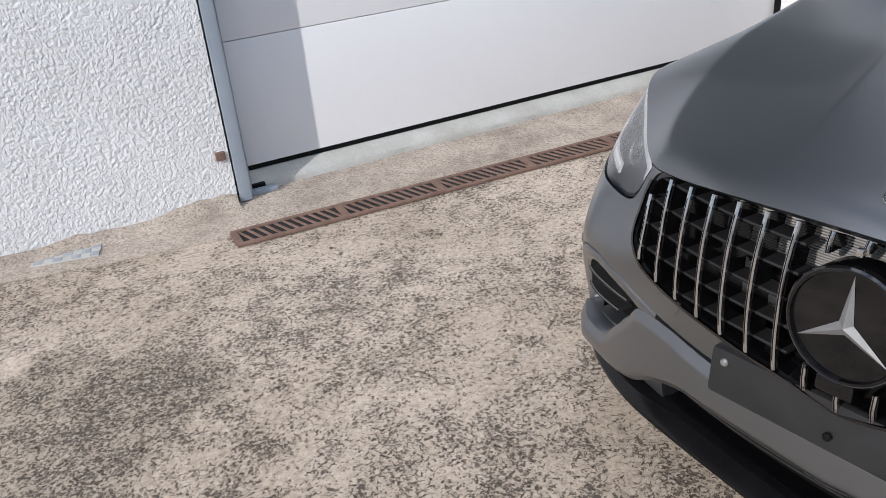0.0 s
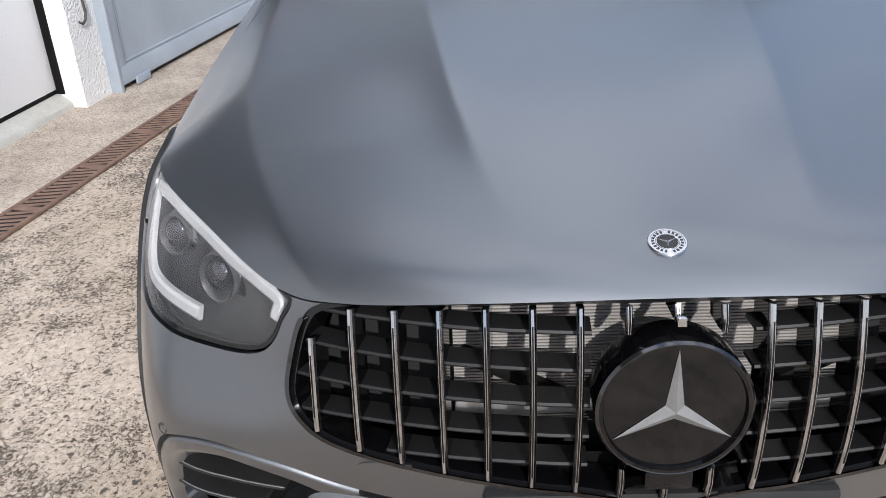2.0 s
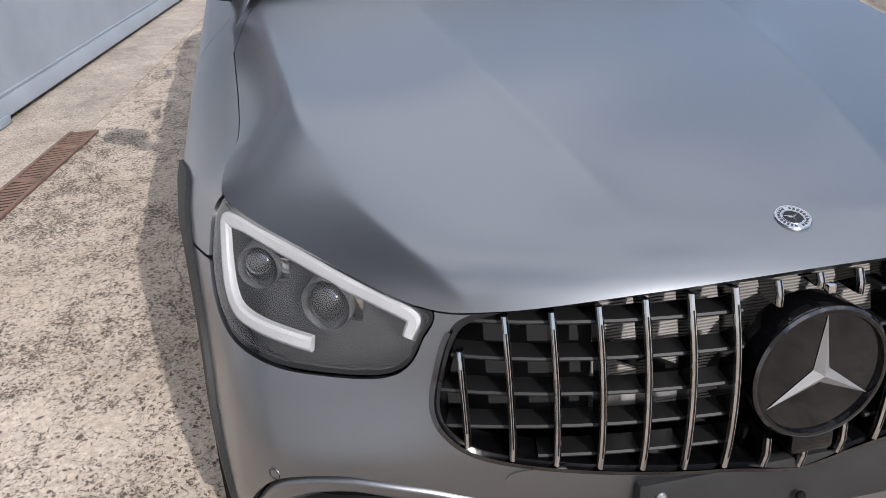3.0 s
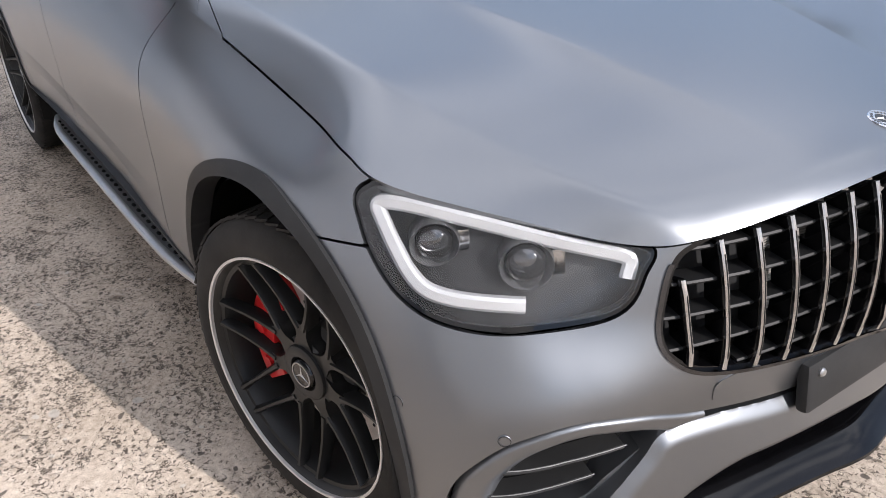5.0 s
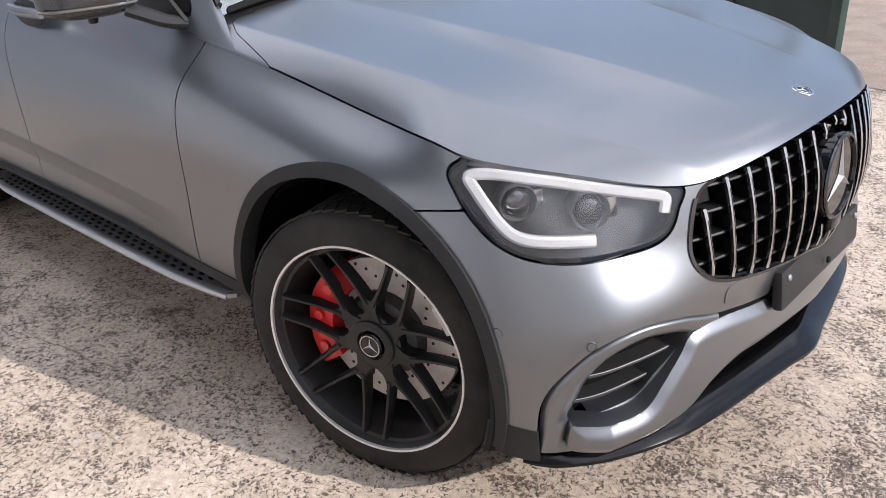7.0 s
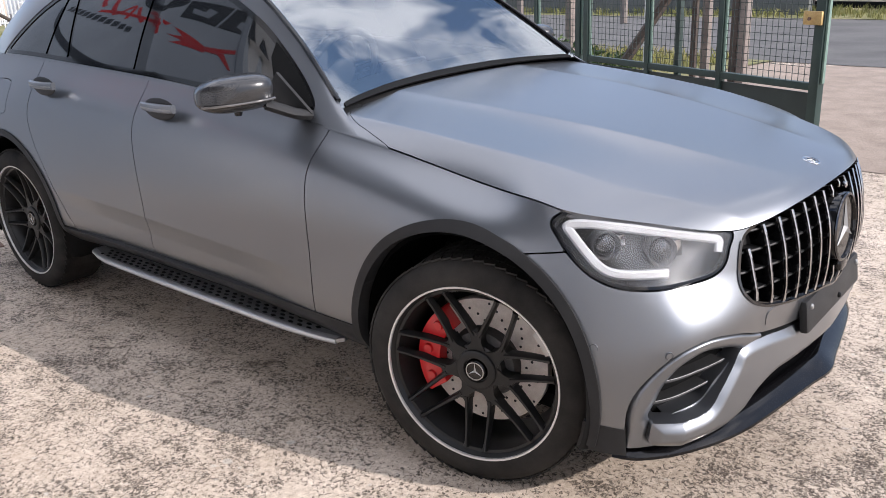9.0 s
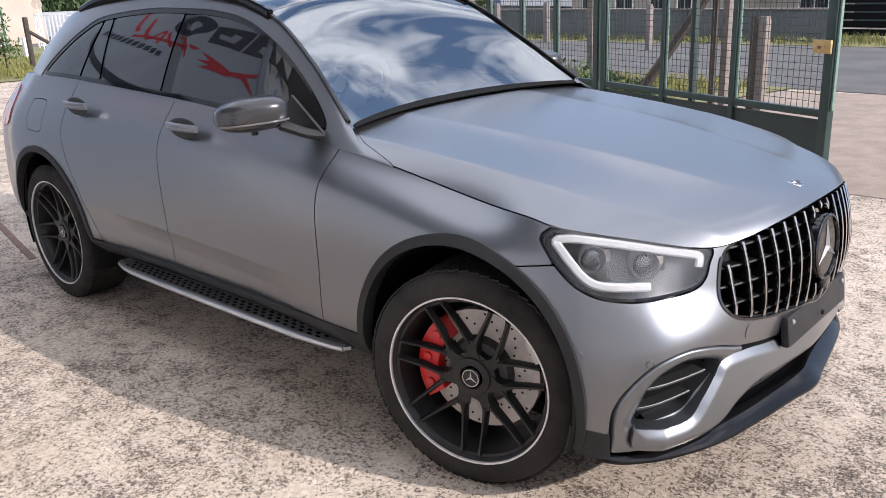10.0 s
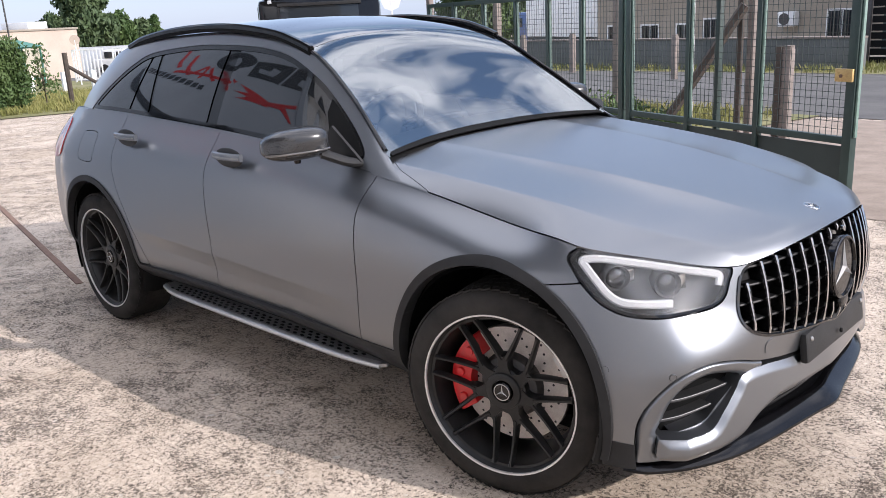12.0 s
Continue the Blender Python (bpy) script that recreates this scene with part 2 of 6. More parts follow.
M_ALU = worn("brushed_aluminium", (0.62, 0.63, 0.64), (0.52, 0.53, 0.54), 4, 0.36, 0.85, 240, 0.05, 0.0004)
M_RADIATOR = worn("radiator_fins", (0.50, 0.48, 0.46), (0.36, 0.34, 0.32), 12, 0.5, 0.35, 300, 0.2, 0.001)
M_DRL = material("light_guide", (0.48, 0.49, 0.51), 0.20, 0.1, Coat_Weight=0.8)
M_FIN = material("smoky_lamp_fin", (0.09, 0.092, 0.097), 0.28, 0.4, Coat_Weight=0.8)
M_LAMPBACK = worn("lamp_housing", (0.022, 0.023, 0.025), (0.05, 0.051, 0.054), 9, 0.28, 0.4, 8, 0.0, 0.0003)
M_TINT = material("tinted_glass", (0.008, 0.009, 0.010), 0.02, 0.0, Specular_IOR_Level=0.6, Coat_Weight=0.5, Coat_IOR=1.5)
M_LENS = material("clear_lens", (0.97, 0.98, 0.98), 0.02, 0.0, Transmission_Weight=1.0, IOR=1.30, Coat_Weight=1.0, Coat_IOR=1.55, Coat_Roughness=0.30)
M_GLASS = material("windscreen_glass", (0.9, 0.9, 0.9), 0.01)
g_clear, g_shine, g_fres, g_both = (M_GLASS.node_tree.nodes.new(k) for k in ("ShaderNodeBsdfTransparent", "ShaderNodeBsdfGlossy", "ShaderNodeFresnel", "ShaderNodeMixShader"))
g_clear.inputs["Color"].default_value = (0.80, 0.86, 0.87, 1)
g_shine.inputs["Roughness"].default_value = 0.012
g_shine.inputs["Color"].default_value = (0.93, 0.98, 1.0, 1)
g_fres.inputs["IOR"].default_value = 3.1
link(M_GLASS, g_fres.outputs[0], g_both.inputs[0])
link(M_GLASS, g_clear.outputs[0], g_both.inputs[1])
link(M_GLASS, g_shine.outputs[0], g_both.inputs[2])
link(M_GLASS, g_both.outputs[0], M_GLASS.node_tree.nodes["Material Output"].inputs["Surface"])
M_ROOF = material("glass_roof", (0.006, 0.007, 0.009), 0.04, 0.0, Coat_Weight=1.0)
M_LEATHER = worn("dark_leather", (0.025, 0.025, 0.026), (0.04, 0.04, 0.04), 10, 0.6, 0, 220, 0.3, 0.001)
M_TAIL = material("red_tail_lens", (0.35, 0.012, 0.012), 0.1, 0.0, Coat_Weight=0.8)
M_CARBON = material("carbon_weave", (0.015, 0.015, 0.016), 0.25, 0.0, Coat_Weight=0.4)
v = coords(M_CARBON, False)
weave = node(M_CARBON, "ShaderNodeTexChecker", Scale=420.0)
link(M_CARBON, v, weave.inputs["Vector"])
link(M_CARBON, mix(M_CARBON, weave.outputs["Fac"], (0.012, 0.012, 0.013), (0.026, 0.026, 0.027)), bsdf(M_CARBON).inputs["Base Color"])

M_GREEN = worn("dark_green_paint", (0.020, 0.040, 0.036), (0.032, 0.058, 0.051), 5, 0.5, 0, 160, 0.1, 0.001)
M_GREENDARK = worn("black_green_panel", (0.022, 0.034, 0.032), (0.03, 0.045, 0.042), 4, 0.5, 0, 160, 0.08, 0.001)
M_WIRE = material("green_wire", (0.022, 0.034, 0.031), 0.6, 0.0)
M_BRASS = worn("worn_brass_lock", (0.60, 0.43, 0.19), (0.46, 0.31, 0.13), 40, 0.5, 0.5, 200, 0.2, 0.001)
M_CONCPOST = worn("grey_pink_concrete_post", (0.27, 0.225, 0.198), (0.17, 0.145, 0.13), 8, 0.9, 0, 90, 0.4, 0.004)
M_GRASS = worn("dry_grass_soil", (0.14, 0.15, 0.05), (0.24, 0.21, 0.10), 0.8, 0.95, 0, 20, 0.5, 0.02)
M_BLADE = worn("grass_blades", (0.15, 0.17, 0.040), (0.31, 0.27, 0.10), 1.5, 0.8, 0, 30, 0.1, 0.002)
M_LEAF = worn("green_leaves", (0.040, 0.085, 0.020), (0.085, 0.13, 0.035), 0.9, 0.7, 0, 9, 0.1, 0.002)
M_LEAFDARK = worn("dark_leaves", (0.045, 0.080, 0.030), (0.090, 0.130, 0.050), 0.5, 0.7, 0, 5, 0.1, 0.002)
M_BARK = worn("brown_bark", (0.10, 0.075, 0.055), (0.16, 0.13, 0.10), 6, 0.95, 0, 40, 0.7, 0.01)
M_BEIGE = worn("beige_render", (0.34, 0.30, 0.245), (0.29, 0.25, 0.20), 0.7, 0.9, 0, 30, 0.2, 0.004)
M_PINKWALL = worn("pink_beige_render", (0.55, 0.45, 0.37), (0.48, 0.39, 0.32), 0.7, 0.9, 0, 30, 0.2, 0.004)
M_BLOCK = worn("grey_block_wall", (0.14, 0.145, 0.14), (0.095, 0.10, 0.095), 1.1, 0.9, 0, 30, 0.3, 0.006)
M_ROOFTILE = worn("brown_roof", (0.20, 0.13, 0.10), (0.14, 0.10, 0.08), 2, 0.9, 0, 25, 0.4, 0.01)
M_WHITE = worn("white_painted_metal", (0.78, 0.78, 0.77), (0.70, 0.70, 0.69), 1.5, 0.5, 0, 80, 0.05, 0.001)
M_BLUEPAINT = material("blue_cab_paint", (0.05, 0.10, 0.26), 0.3, 0.0, Coat_Weight=0.5)
M_PANE = material("dark_window_pane", (0.02, 0.025, 0.03), 0.05)
M_TIMBER = worn("grey_timber", (0.085, 0.066, 0.054), (0.05, 0.04, 0.033), 10, 0.9, 0, 60, 0.4, 0.004)
M_SIGNRED = material("red_sign_film", (0.55, 0.02, 0.02), 0.4)
M_SIGNDARK = material("anthracite_sign_film", (0.02, 0.022, 0.026), 0.4)
M_SHELTER = worn("green_shelter_frame", (0.05, 0.17, 0.13), (0.07, 0.20, 0.15), 3, 0.5, 0, 60, 0.1, 0.001)
M_SHELTERGLASS = material("shelter_glass", (0.8, 0.9, 0.86), 0.05, 0.0, Transmission_Weight=1.0, IOR=1.1)


# ---- mesh helpers ----
def flush(bm, name, mat, smooth=True, angle=35.0):
    """A finished mesh from a bmesh, shaded smooth but for the edges sharper than the angle."""
    bmesh.ops.recalc_face_normals(bm, faces=bm.faces)
    if smooth:
        for f in bm.faces:
            f.smooth = True
        for e in bm.edges:
            if len(e.link_faces) == 2 and e.calc_face_angle(0) > radians(angle):
                e.smooth = False
    me = bpy.data.meshes.new(name)
    bm.to_mesh(me)
    bm.free()
    for one in mat if isinstance(mat, (list, tuple)) else [mat]:
        me.materials.append(one)
    return me


def part(name, bm, mat, parent=None, label="", smooth=True, angle=35.0):
    me = bm if isinstance(bm, bpy.types.Mesh) else flush(bm, name, mat, smooth, angle)
    ob = new(name, me)
    if parent is not None:
        ob.parent = parent
    if label:
        tagged(ob, label)
    return ob


def thing(name, bm, mat, label, category, group="", kind="", m=None, smooth=True):
    ob = part(name, bm, mat, None, "", smooth) if bm is not None else new(name)
    tagged(ob, label, category, group, kind)
    if m is not None:
        ob.matrix_world = m
    return ob


def box(bm, x0, x1, y0, y1, z0, z1, bevel=0.0, m=None):
    geom = bmesh.ops.create_cube(bm, size=1.0)["verts"]
    for q in geom:
        q.co = Vector((x0 + (q.co.x + 0.5) * (x1 - x0), y0 + (q.co.y + 0.5) * (y1 - y0), z0 + (q.co.z + 0.5) * (z1 - z0)))
    if bevel:
        edges = list({e for q in geom for e in q.link_edges})
        out = bmesh.ops.bevel(bm, geom=edges, offset=bevel, segments=2, affect="EDGES", profile=0.6)
        geom = list({q for f in out["faces"] for q in f.verts} | {q for q in geom if q.is_valid})
    if m is not None:
        bmesh.ops.transform(bm, matrix=m, verts=[q for q in geom if q.is_valid])
    return bm


def boxed(*args, **kw):
    return box(bmesh.new(), *args, **kw)


def rod(bm, a, b, r, n=10, r2=None):
    a, b = Vector(a), Vector(b)
    q = (b - a).to_track_quat("Z", "Y").to_matrix().to_4x4()
    bmesh.ops.create_cone(bm, cap_ends=True, segments=n, radius1=r, radius2=r if r2 is None else r2, depth=(b - a).length, matrix=Matrix.Translation((a + b) / 2) @ q)
    return bm


def sweep(bm, pts, profile, ups=None, closed=False, caps=True, sizes=None):
    """Carries a closed profile of (side, up) along points; ups: an up vector a point."""
    pts = [Vector(p) for p in pts]
    n, k = len(pts), len(profile)
    rings = []
    for i, p in enumerate(pts):
        t = (pts[(i + 1) % n] - pts[i - 1]) if closed else (pts[min(i + 1, n - 1)] - pts[max(i - 1, 0)])
        t.normalize()
        up = Vector(ups[i]) if ups is not None else Vector((0, 0, 1))
        side = t.cross(up).normalized()
        up = side.cross(t).normalized()
        k0 = sizes[i] if sizes is not None else 1.0
        rings.append([bm.verts.new(p + side * a * k0 + up * b * k0) for a, b in profile])
    for i in range(n if closed else n - 1):
        r, s = rings[i], rings[(i + 1) % n]
        for j in range(k):
            bm.faces.new((r[j], r[(j + 1) % k], s[(j + 1) % k], s[j]))
    if caps and not closed:
        bm.faces.new(rings[0])
        bm.faces.new(rings[-1][::-1])
    return bm


def round_profile(r, n=8, flat=1.0):
    return [(r * math.cos(2 * math.pi * i / n), r * flat * math.sin(2 * math.pi * i / n)) for i in range(n)]


def lathe(bm, profile, n=64, axis="y", closed=True):
    """Turns (radius, along) points about an axis."""
    rings = []
    for i in range(n):
        a = 2 * math.pi * i / n
        c, s = math.cos(a), math.sin(a)
        rings.append([bm.verts.new((r * c, h, r * s) if axis == "y" else (r * c, r * s, h)) for r, h in profile])
    k = len(profile)
    for i in range(n):
        r, s = rings[i], rings[(i + 1) % n]
        for j in range(k if closed else k - 1):
            bm.faces.new((r[j], r[(j + 1) % k], s[(j + 1) % k], s[j]))
    return bm


def prism(bm, outline, h0, h1, m=None):
    """A slab from a flat outline of (a, b), between two heights."""
    low, high = [bm.verts.new((a, b, h0)) for a, b in outline], [bm.verts.new((a, b, h1)) for a, b in outline]
    bm.faces.new(low[::-1])
    bm.faces.new(high)
    for i in range(len(outline)):
        j = (i + 1) % len(outline)
        bm.faces.new((low[i], low[j], high[j], high[i]))
    if m is not None:
        bmesh.ops.transform(bm, matrix=m, verts=low + high)
    return bm


def inside_poly(px, pz, poly):
    """Signed distance to a closed outline, positive within."""
    poly = np.asarray(poly, float)
    shape = px.shape
    p = np.stack([px.ravel(), pz.ravel()], -1)
    best, odd = np.full(len(p), 1e9), np.zeros(len(p), bool)
    for a, b in zip(poly, np.roll(poly, -1, 0)):
        d = b - a
        s = np.clip(((p - a) @ d) / (d @ d), 0, 1)[:, None]
        best = np.minimum(best, np.hypot(*(p - a - s * d).T))
        hit = (a[1] > p[:, 1]) != (b[1] > p[:, 1])
        with np.errstate(divide="ignore", invalid="ignore"):
            odd ^= hit & (p[:, 0] < (b[0] - a[0]) * (p[:, 1] - a[1]) / (b[1] - a[1] + 1e-15) + a[0])
    return np.where(odd, best, -best).reshape(shape)


def rounded(poly, n=6):
    """The outline through the given corners, drawn as a smooth closed curve."""
    k = np.asarray(poly, float)
    out = []
    for i in range(len(k)):
        p0, p1, p2, p3 = k[i - 1], k[i], k[(i + 1) % len(k)], k[(i + 2) % len(k)]
        for s in np.arange(n) / n:
            out.append(0.5 * (2 * p1 + (p2 - p0) * s + (2 * p0 - 5 * p1 + 4 * p2 - p3) * s**2 + (3 * p1 - p0 - 3 * p2 + p3) * s**3))
    return np.array(out)




# ---- ground ----
def smooth_line(knots, n):
    """Points along a smooth open curve through the knots."""
    k = np.asarray(knots, float)
    m = np.gradient(k, axis=0)
    out = []
    for t in np.linspace(0, len(k) - 1, n):
        i = min(int(t), len(k) - 2)
        f = t - i
        out.append((2 * f**3 - 3 * f**2 + 1) * k[i] + (f**3 - 2 * f**2 + f) * m[i] + (3 * f**2 - 2 * f**3) * k[i + 1] + (f**3 - f**2) * m[i + 1])
    return out


def sheet(name, x0, x1, y0, y1, z, mat, nx=2, ny=2, wave=0.0, m=None):
    bm = bmesh.new()
    rows = [[bm.verts.new((x0 + (x1 - x0) * i / nx, y0 + (y1 - y0) * j / ny, z + (wave * noise.noise((i * .7, j * .7, 3.1)) if wave else 0))) for j in range(ny + 1)] for i in range(nx + 1)]
    for i in range(nx):
        for j in range(ny):
            bm.faces.new((rows[i][j], rows[i + 1][j], rows[i + 1][j + 1], rows[i][j + 1]))
    if m is not None:
        bmesh.ops.transform(bm, matrix=m, verts=bm.verts)
    return bm


def lie(x, y):
    """Height of the land: level in the yard, falling gently away beyond it."""
    return -.0195 * max(0.0, math.hypot(x - 1.7, y + 2.8) - 9.0)


def land(name, corners, nx, ny, over, mat, label, category):
    """A strip of land between four corners, laid a little over the ground sheet."""
    a, b, c, d = [Vector((*p, 0)) for p in corners]
    bm = bmesh.new()
    rows = []
    for i in range(nx + 1):
        row = []
        for j in range(ny + 1):
            p = a.lerp(b, i / nx).lerp(d.lerp(c, i / nx), j / ny)
            row.append(bm.verts.new((p.x, p.y, lie(p.x, p.y) + over)))
        rows.append(row)
    for i in range(nx):
        for j in range(ny):
            bm.faces.new((rows[i][j], rows[i + 1][j], rows[i + 1][j + 1], rows[i][j + 1]))
    return thing(name, bm, mat, label, category, kind="structure")


bm = bmesh.new()
radii = [0.0, 3, 6, 9, 12, 16, 20, 25, 30, 36, 43, 52, 62, 75, 90, 120, 180, 300, 600, 1200]
prev = None
for r in radii:
    ring = [bm.verts.new((1.7 + r * math.cos(a), -2.8 + r * math.sin(a), -.0195 * max(0.0, r - 9))) for a in np.linspace(0, 2 * math.pi, 73)[:-1]] if r else [bm.verts.new((1.7, -2.8, 0))] * 72
    if prev:
        for i in range(72):
            j = (i + 1) % 72
            bm.faces.new((prev[i], ring[i], ring[j]) if prev[i] is prev[j] else (prev[i], ring[i], ring[j], prev[j]))
    prev = ring
ground = thing("ground", bm, M_GROUND, "weathered concrete yard worn down to its aggregate", "ground", kind="structure")

# ---- garage front: its own frame, x to the right along the wall, y out of it ----
WALL = Matrix(((.9882, .1531, 0, .652), (-.1531, .9882, 0, -3.009), (0, 0, 1, 0), (0, 0, 0, 1)))
REC = .17                                 # depth of the door's recess


def wallbox(*a, **k):
    return box(bmesh.new(), *a, m=WALL, **k)


# for the added, unseen upper walls: dark so that the car's paint reflects dark
M_REFLECTDARK = worn("unseen_dark_upper_wall", (0.060, 0.061, 0.065), (0.045, 0.045, 0.048), 2.0, 0.6, 0, 80, 0.2, 0.002)
bm = wallbox(.012, 9.0, -.30, 0, 0.0, 2.45)
wall = thing("wall_garage", bm, M_STUCCO, "rough white stucco garage wall", "wall", kind="structure")
# dark walls above the doors are out of view, tall to shape reflections
part("unseen_wall_upper", wallbox(.012, 9.0, -.30, 0, 2.45, 6.6), M_REFLECTDARK, wall)
part("wall_pier", wallbox(-3.985, -3.66, -.30, 0, 0, 4.5), M_STUCCO, wall)
part("unseen_wall_over_pier", wallbox(-3.985, -3.66, -.30, 0, 4.5, 6.6), M_REFLECTDARK, wall)
part("unseen_wall_over_door", wallbox(-3.66, .012, -.30, 0, 2.45, 6.6), M_REFLECTDARK, wall)
part("wall_far", wallbox(-16.0, -10.6, -.30, -.02, 0, 6.6), M_STUCCO, wall)
part("unseen_wall_head", wallbox(-10.6, -3.985, -.30, -.02, 4.5, 6.6), M_REFLECTDARK, wall)
part("wall_back", wallbox(-16.0, 9.0, -.60, -.32, 0, 6.6), M_STUCCO, wall)
# ragged foot of the render, where it breaks away above the ground
bm = bmesh.new()
prev = None
rng = random.Random(5)
for i in range(60):
    x = .02 + i * .055
    h = .050 + .035 * noise.noise((x * 2.9, 0, 0)) + rng.uniform(-.007, .007)
    out = .10 + .03 * noise.noise((x * 2.1, 4.0, 0))
    ring = [bm.verts.new(WALL @ Vector(p)) for p in ((x, -.02, h), (x, .006, h), (x, .022, h - .012 + rng.uniform(-.004, .004)), (x, .055, .020 + rng.uniform(-.004, .004)), (x, out, .004))]
    if prev:
        for j in range(4):
            bm.faces.new((prev[j], prev[j + 1], ring[j + 1], ring[j]))
    prev = ring
thing("wall_footing", bm, M_APRON, "broken cement footing along the wall", "footing", kind="structure")

# smooth cement strip between the wall and the drain
bm = bmesh.new()
strip = [(3.2, .02), (-.05, -.10), (-3.6, -.10), (-3.95, -.02), (-14, -.02), (-14, .62), (-4.0, .62), (-1.9, .42), (.16, .36), (.55, .30), (1.1, .18), (3.2, .10)]
prism(bm, strip[::-1], -.02, .006, WALL)
thing("pavement_strip", bm, M_APRON, "smooth worn cement strip before the garage doors", "pavement", kind="structure")

# door sill, a low cement step with a broken lip
bm = bmesh.new()
prev = []
for i in range(75):
    x = -3.66 + i * (3.66 - .05) / 74
    front = -.085 + .012 * noise.noise((x * 3.1, 1.7, 0)) + rng.uniform(-.004, .004)
    ring = [(x, front, 0), (x, front - .004, .030 + .006 * noise.noise((x * 5, 0, 2))), (x, front - .02, .048), (x, -REC + .012, .085), (x, -REC - .05, .088), (x, -REC - .05, 0)]
    ring = [bm.verts.new(WALL @ Vector(p)) for p in ring]
    if prev:
        for j in range(6):
            bm.faces.new((prev[j], prev[(j + 1) % 6], ring[(j + 1) % 6], ring[j]))
    prev = ring
thing("door_sill", bm, M_SILL, "grey cement door sill with a chipped edge", "sill", kind="structure")

# sectional garage door
door = thing("door_1", None, None, "closed white sectional garage door", "garage door", kind="structure")
for i in range(5):
    z0 = .098 + i * .615 - (0 if i else .0)
    z1 = .098 + (i + 1) * .615 - .006 if i else .722
    z0 = z0 if i else .112
    bm = wallbox(-3.665, -.062, -REC - .04, -REC, z0 + (.012 if i else 0), min(z1, 2.5), bevel=.004)
    part("door_panel", bm, M_DOOR, door)
part("seal", wallbox(-3.66, -.06, -REC - .038, -REC - .004, .088, .112), M_MATBLACK, door, "black rubber seal")

# side rail of the door: angle iron with a foot plate
post = thing("door_post", None, None, "blue-grey painted steel angle post", "post")
bm = wallbox(-.062, .004, .0, .012, 0.012, 2.5, bevel=.002)
box(bm, -.062, -.052, -REC - .002, .012, 0.012, 2.5, .002, WALL)
part("angle", bm, M_STEELBLUE, post)
part("foot_plate", wallbox(-.20, -.062, -.075, -.030, .006, .030, bevel=.006), M_STEELBLUE, post)
part("stop_block", wallbox(-.15, -.07, -.11, -.075, .006, .045, bevel=.004), M_MATBLACK, post)
bm = wallbox(.030, .075, -.005, .018, .235, .275, bevel=.004)
part("hinge_stub", bm, M_RUST, post, "rusty cut-off hinge")
part("jamb", wallbox(-3.72, -3.655, -REC - .03, -.12, .085, 2.5, bevel=.003), M_MATBLACK, door)
bm = bmesh.new()
sweep(bm, [WALL @ Vector(p) for p in [(-3.80, .01, .66), (-3.80, .03, .60), (-3.80, .035, .52), (-3.79, .03, .48), (-3.76, .03, .465), (-3.73, .03, .48)]], round_profile(.008, 8), [(0, 1, 0)] * 6)
thing("door_hook", bm, M_CAST, "dark iron hook on the white pier", "hook")

# second gate: a blue-grey steel leaf
LEAF = WALL @ Matrix.Translation((-3.97, .055, 0)) @ Matrix.Rotation(radians(-2.2), 4, "Z")
leaf = thing("door_2", None, None, "closed blue-grey steel door leaf with a raised border", "door", kind="structure")
bm = box(bmesh.new(), -6.6, 0, -.05, 0, .035, 4.5, .006, LEAF)
part("leaf", bm, M_STEELBLUE, leaf)
bm = bmesh.new()
box(bm, -6.6, 0, 0, .012, .045, .155, .004, LEAF)
box(bm, -.075, 0, 0, .0125, .155, 4.5, .004, LEAF)
box(bm, -6.6, -.075, 0, .006, .168, .182, .002, LEAF)
box(bm, -.105, -.088, 0, .006, .182, 4.5, .002, LEAF)
part("border", bm, M_STEELBLUE, leaf)
part("bolt_plate", box(bmesh.new(), -.30, -.14, .012, .03, .012, .065, .008, LEAF), M_STEELBLUE, leaf)
part("leaf_post", box(bmesh.new(), 0, .03, -.06, .018, .0, 4.5, .004, LEAF), M_STEELBLUE, leaf)

# printed shapes on the tall steel leaf
SIGN = LEAF @ Matrix(((1, 0, 0, 3.97), (0, 0, 1, .0), (0, 1, 0, 0), (0, 0, 0, 1)))


def film(outline, mat, name="printed_shape", h=.004):
    part(name, prism(bmesh.new(), outline, -.001, h, SIGN), mat, leaf)


def slanted(x, z, w, h, lean=.16):
    return [(x, z), (x + w, z), (x + w + lean, z + h), (x + lean, z + h)]


film(rounded([(-5.98, 3.16), (-5.82, 3.40), (-5.42, 3.42), (-5.06, 3.25), (-5.22, 3.03), (-5.66, 2.97)], 5).tolist(), M_SIGNDARK)
film(rounded([(-5.72, 3.17), (-5.62, 3.29), (-5.42, 3.30), (-5.28, 3.21), (-5.36, 3.12), (-5.58, 3.10)], 5).tolist(), M_STEELBLUE, "printed_gap", .006)
film([(-4.95, 2.92), (-5.04, 3.26), (-4.37, 3.33), (-4.48, 2.96)], M_SIGNDARK)
film([(-4.86, 3.04), (-4.90, 3.13), (-4.72, 3.12), (-4.70, 3.20), (-4.56, 3.19), (-4.62, 3.04)], M_STEELBLUE, "printed_gap", .006)
film([(-4.44, 2.97), (-4.33, 3.33), (-3.90, 3.38), (-3.80, 3.12)], M_SIGNDARK)
film([(-4.20, 3.10), (-4.16, 3.20), (-3.98, 3.22), (-4.00, 3.10)], M_STEELBLUE, "printed_gap", .006)
film([(-4.79, 2.42), (-4.70, 2.52), (-4.86, 2.54), (-4.72, 2.59), (-4.89, 2.71), (-4.44, 2.60), (-4.46, 2.52)], M_SIGNRED)
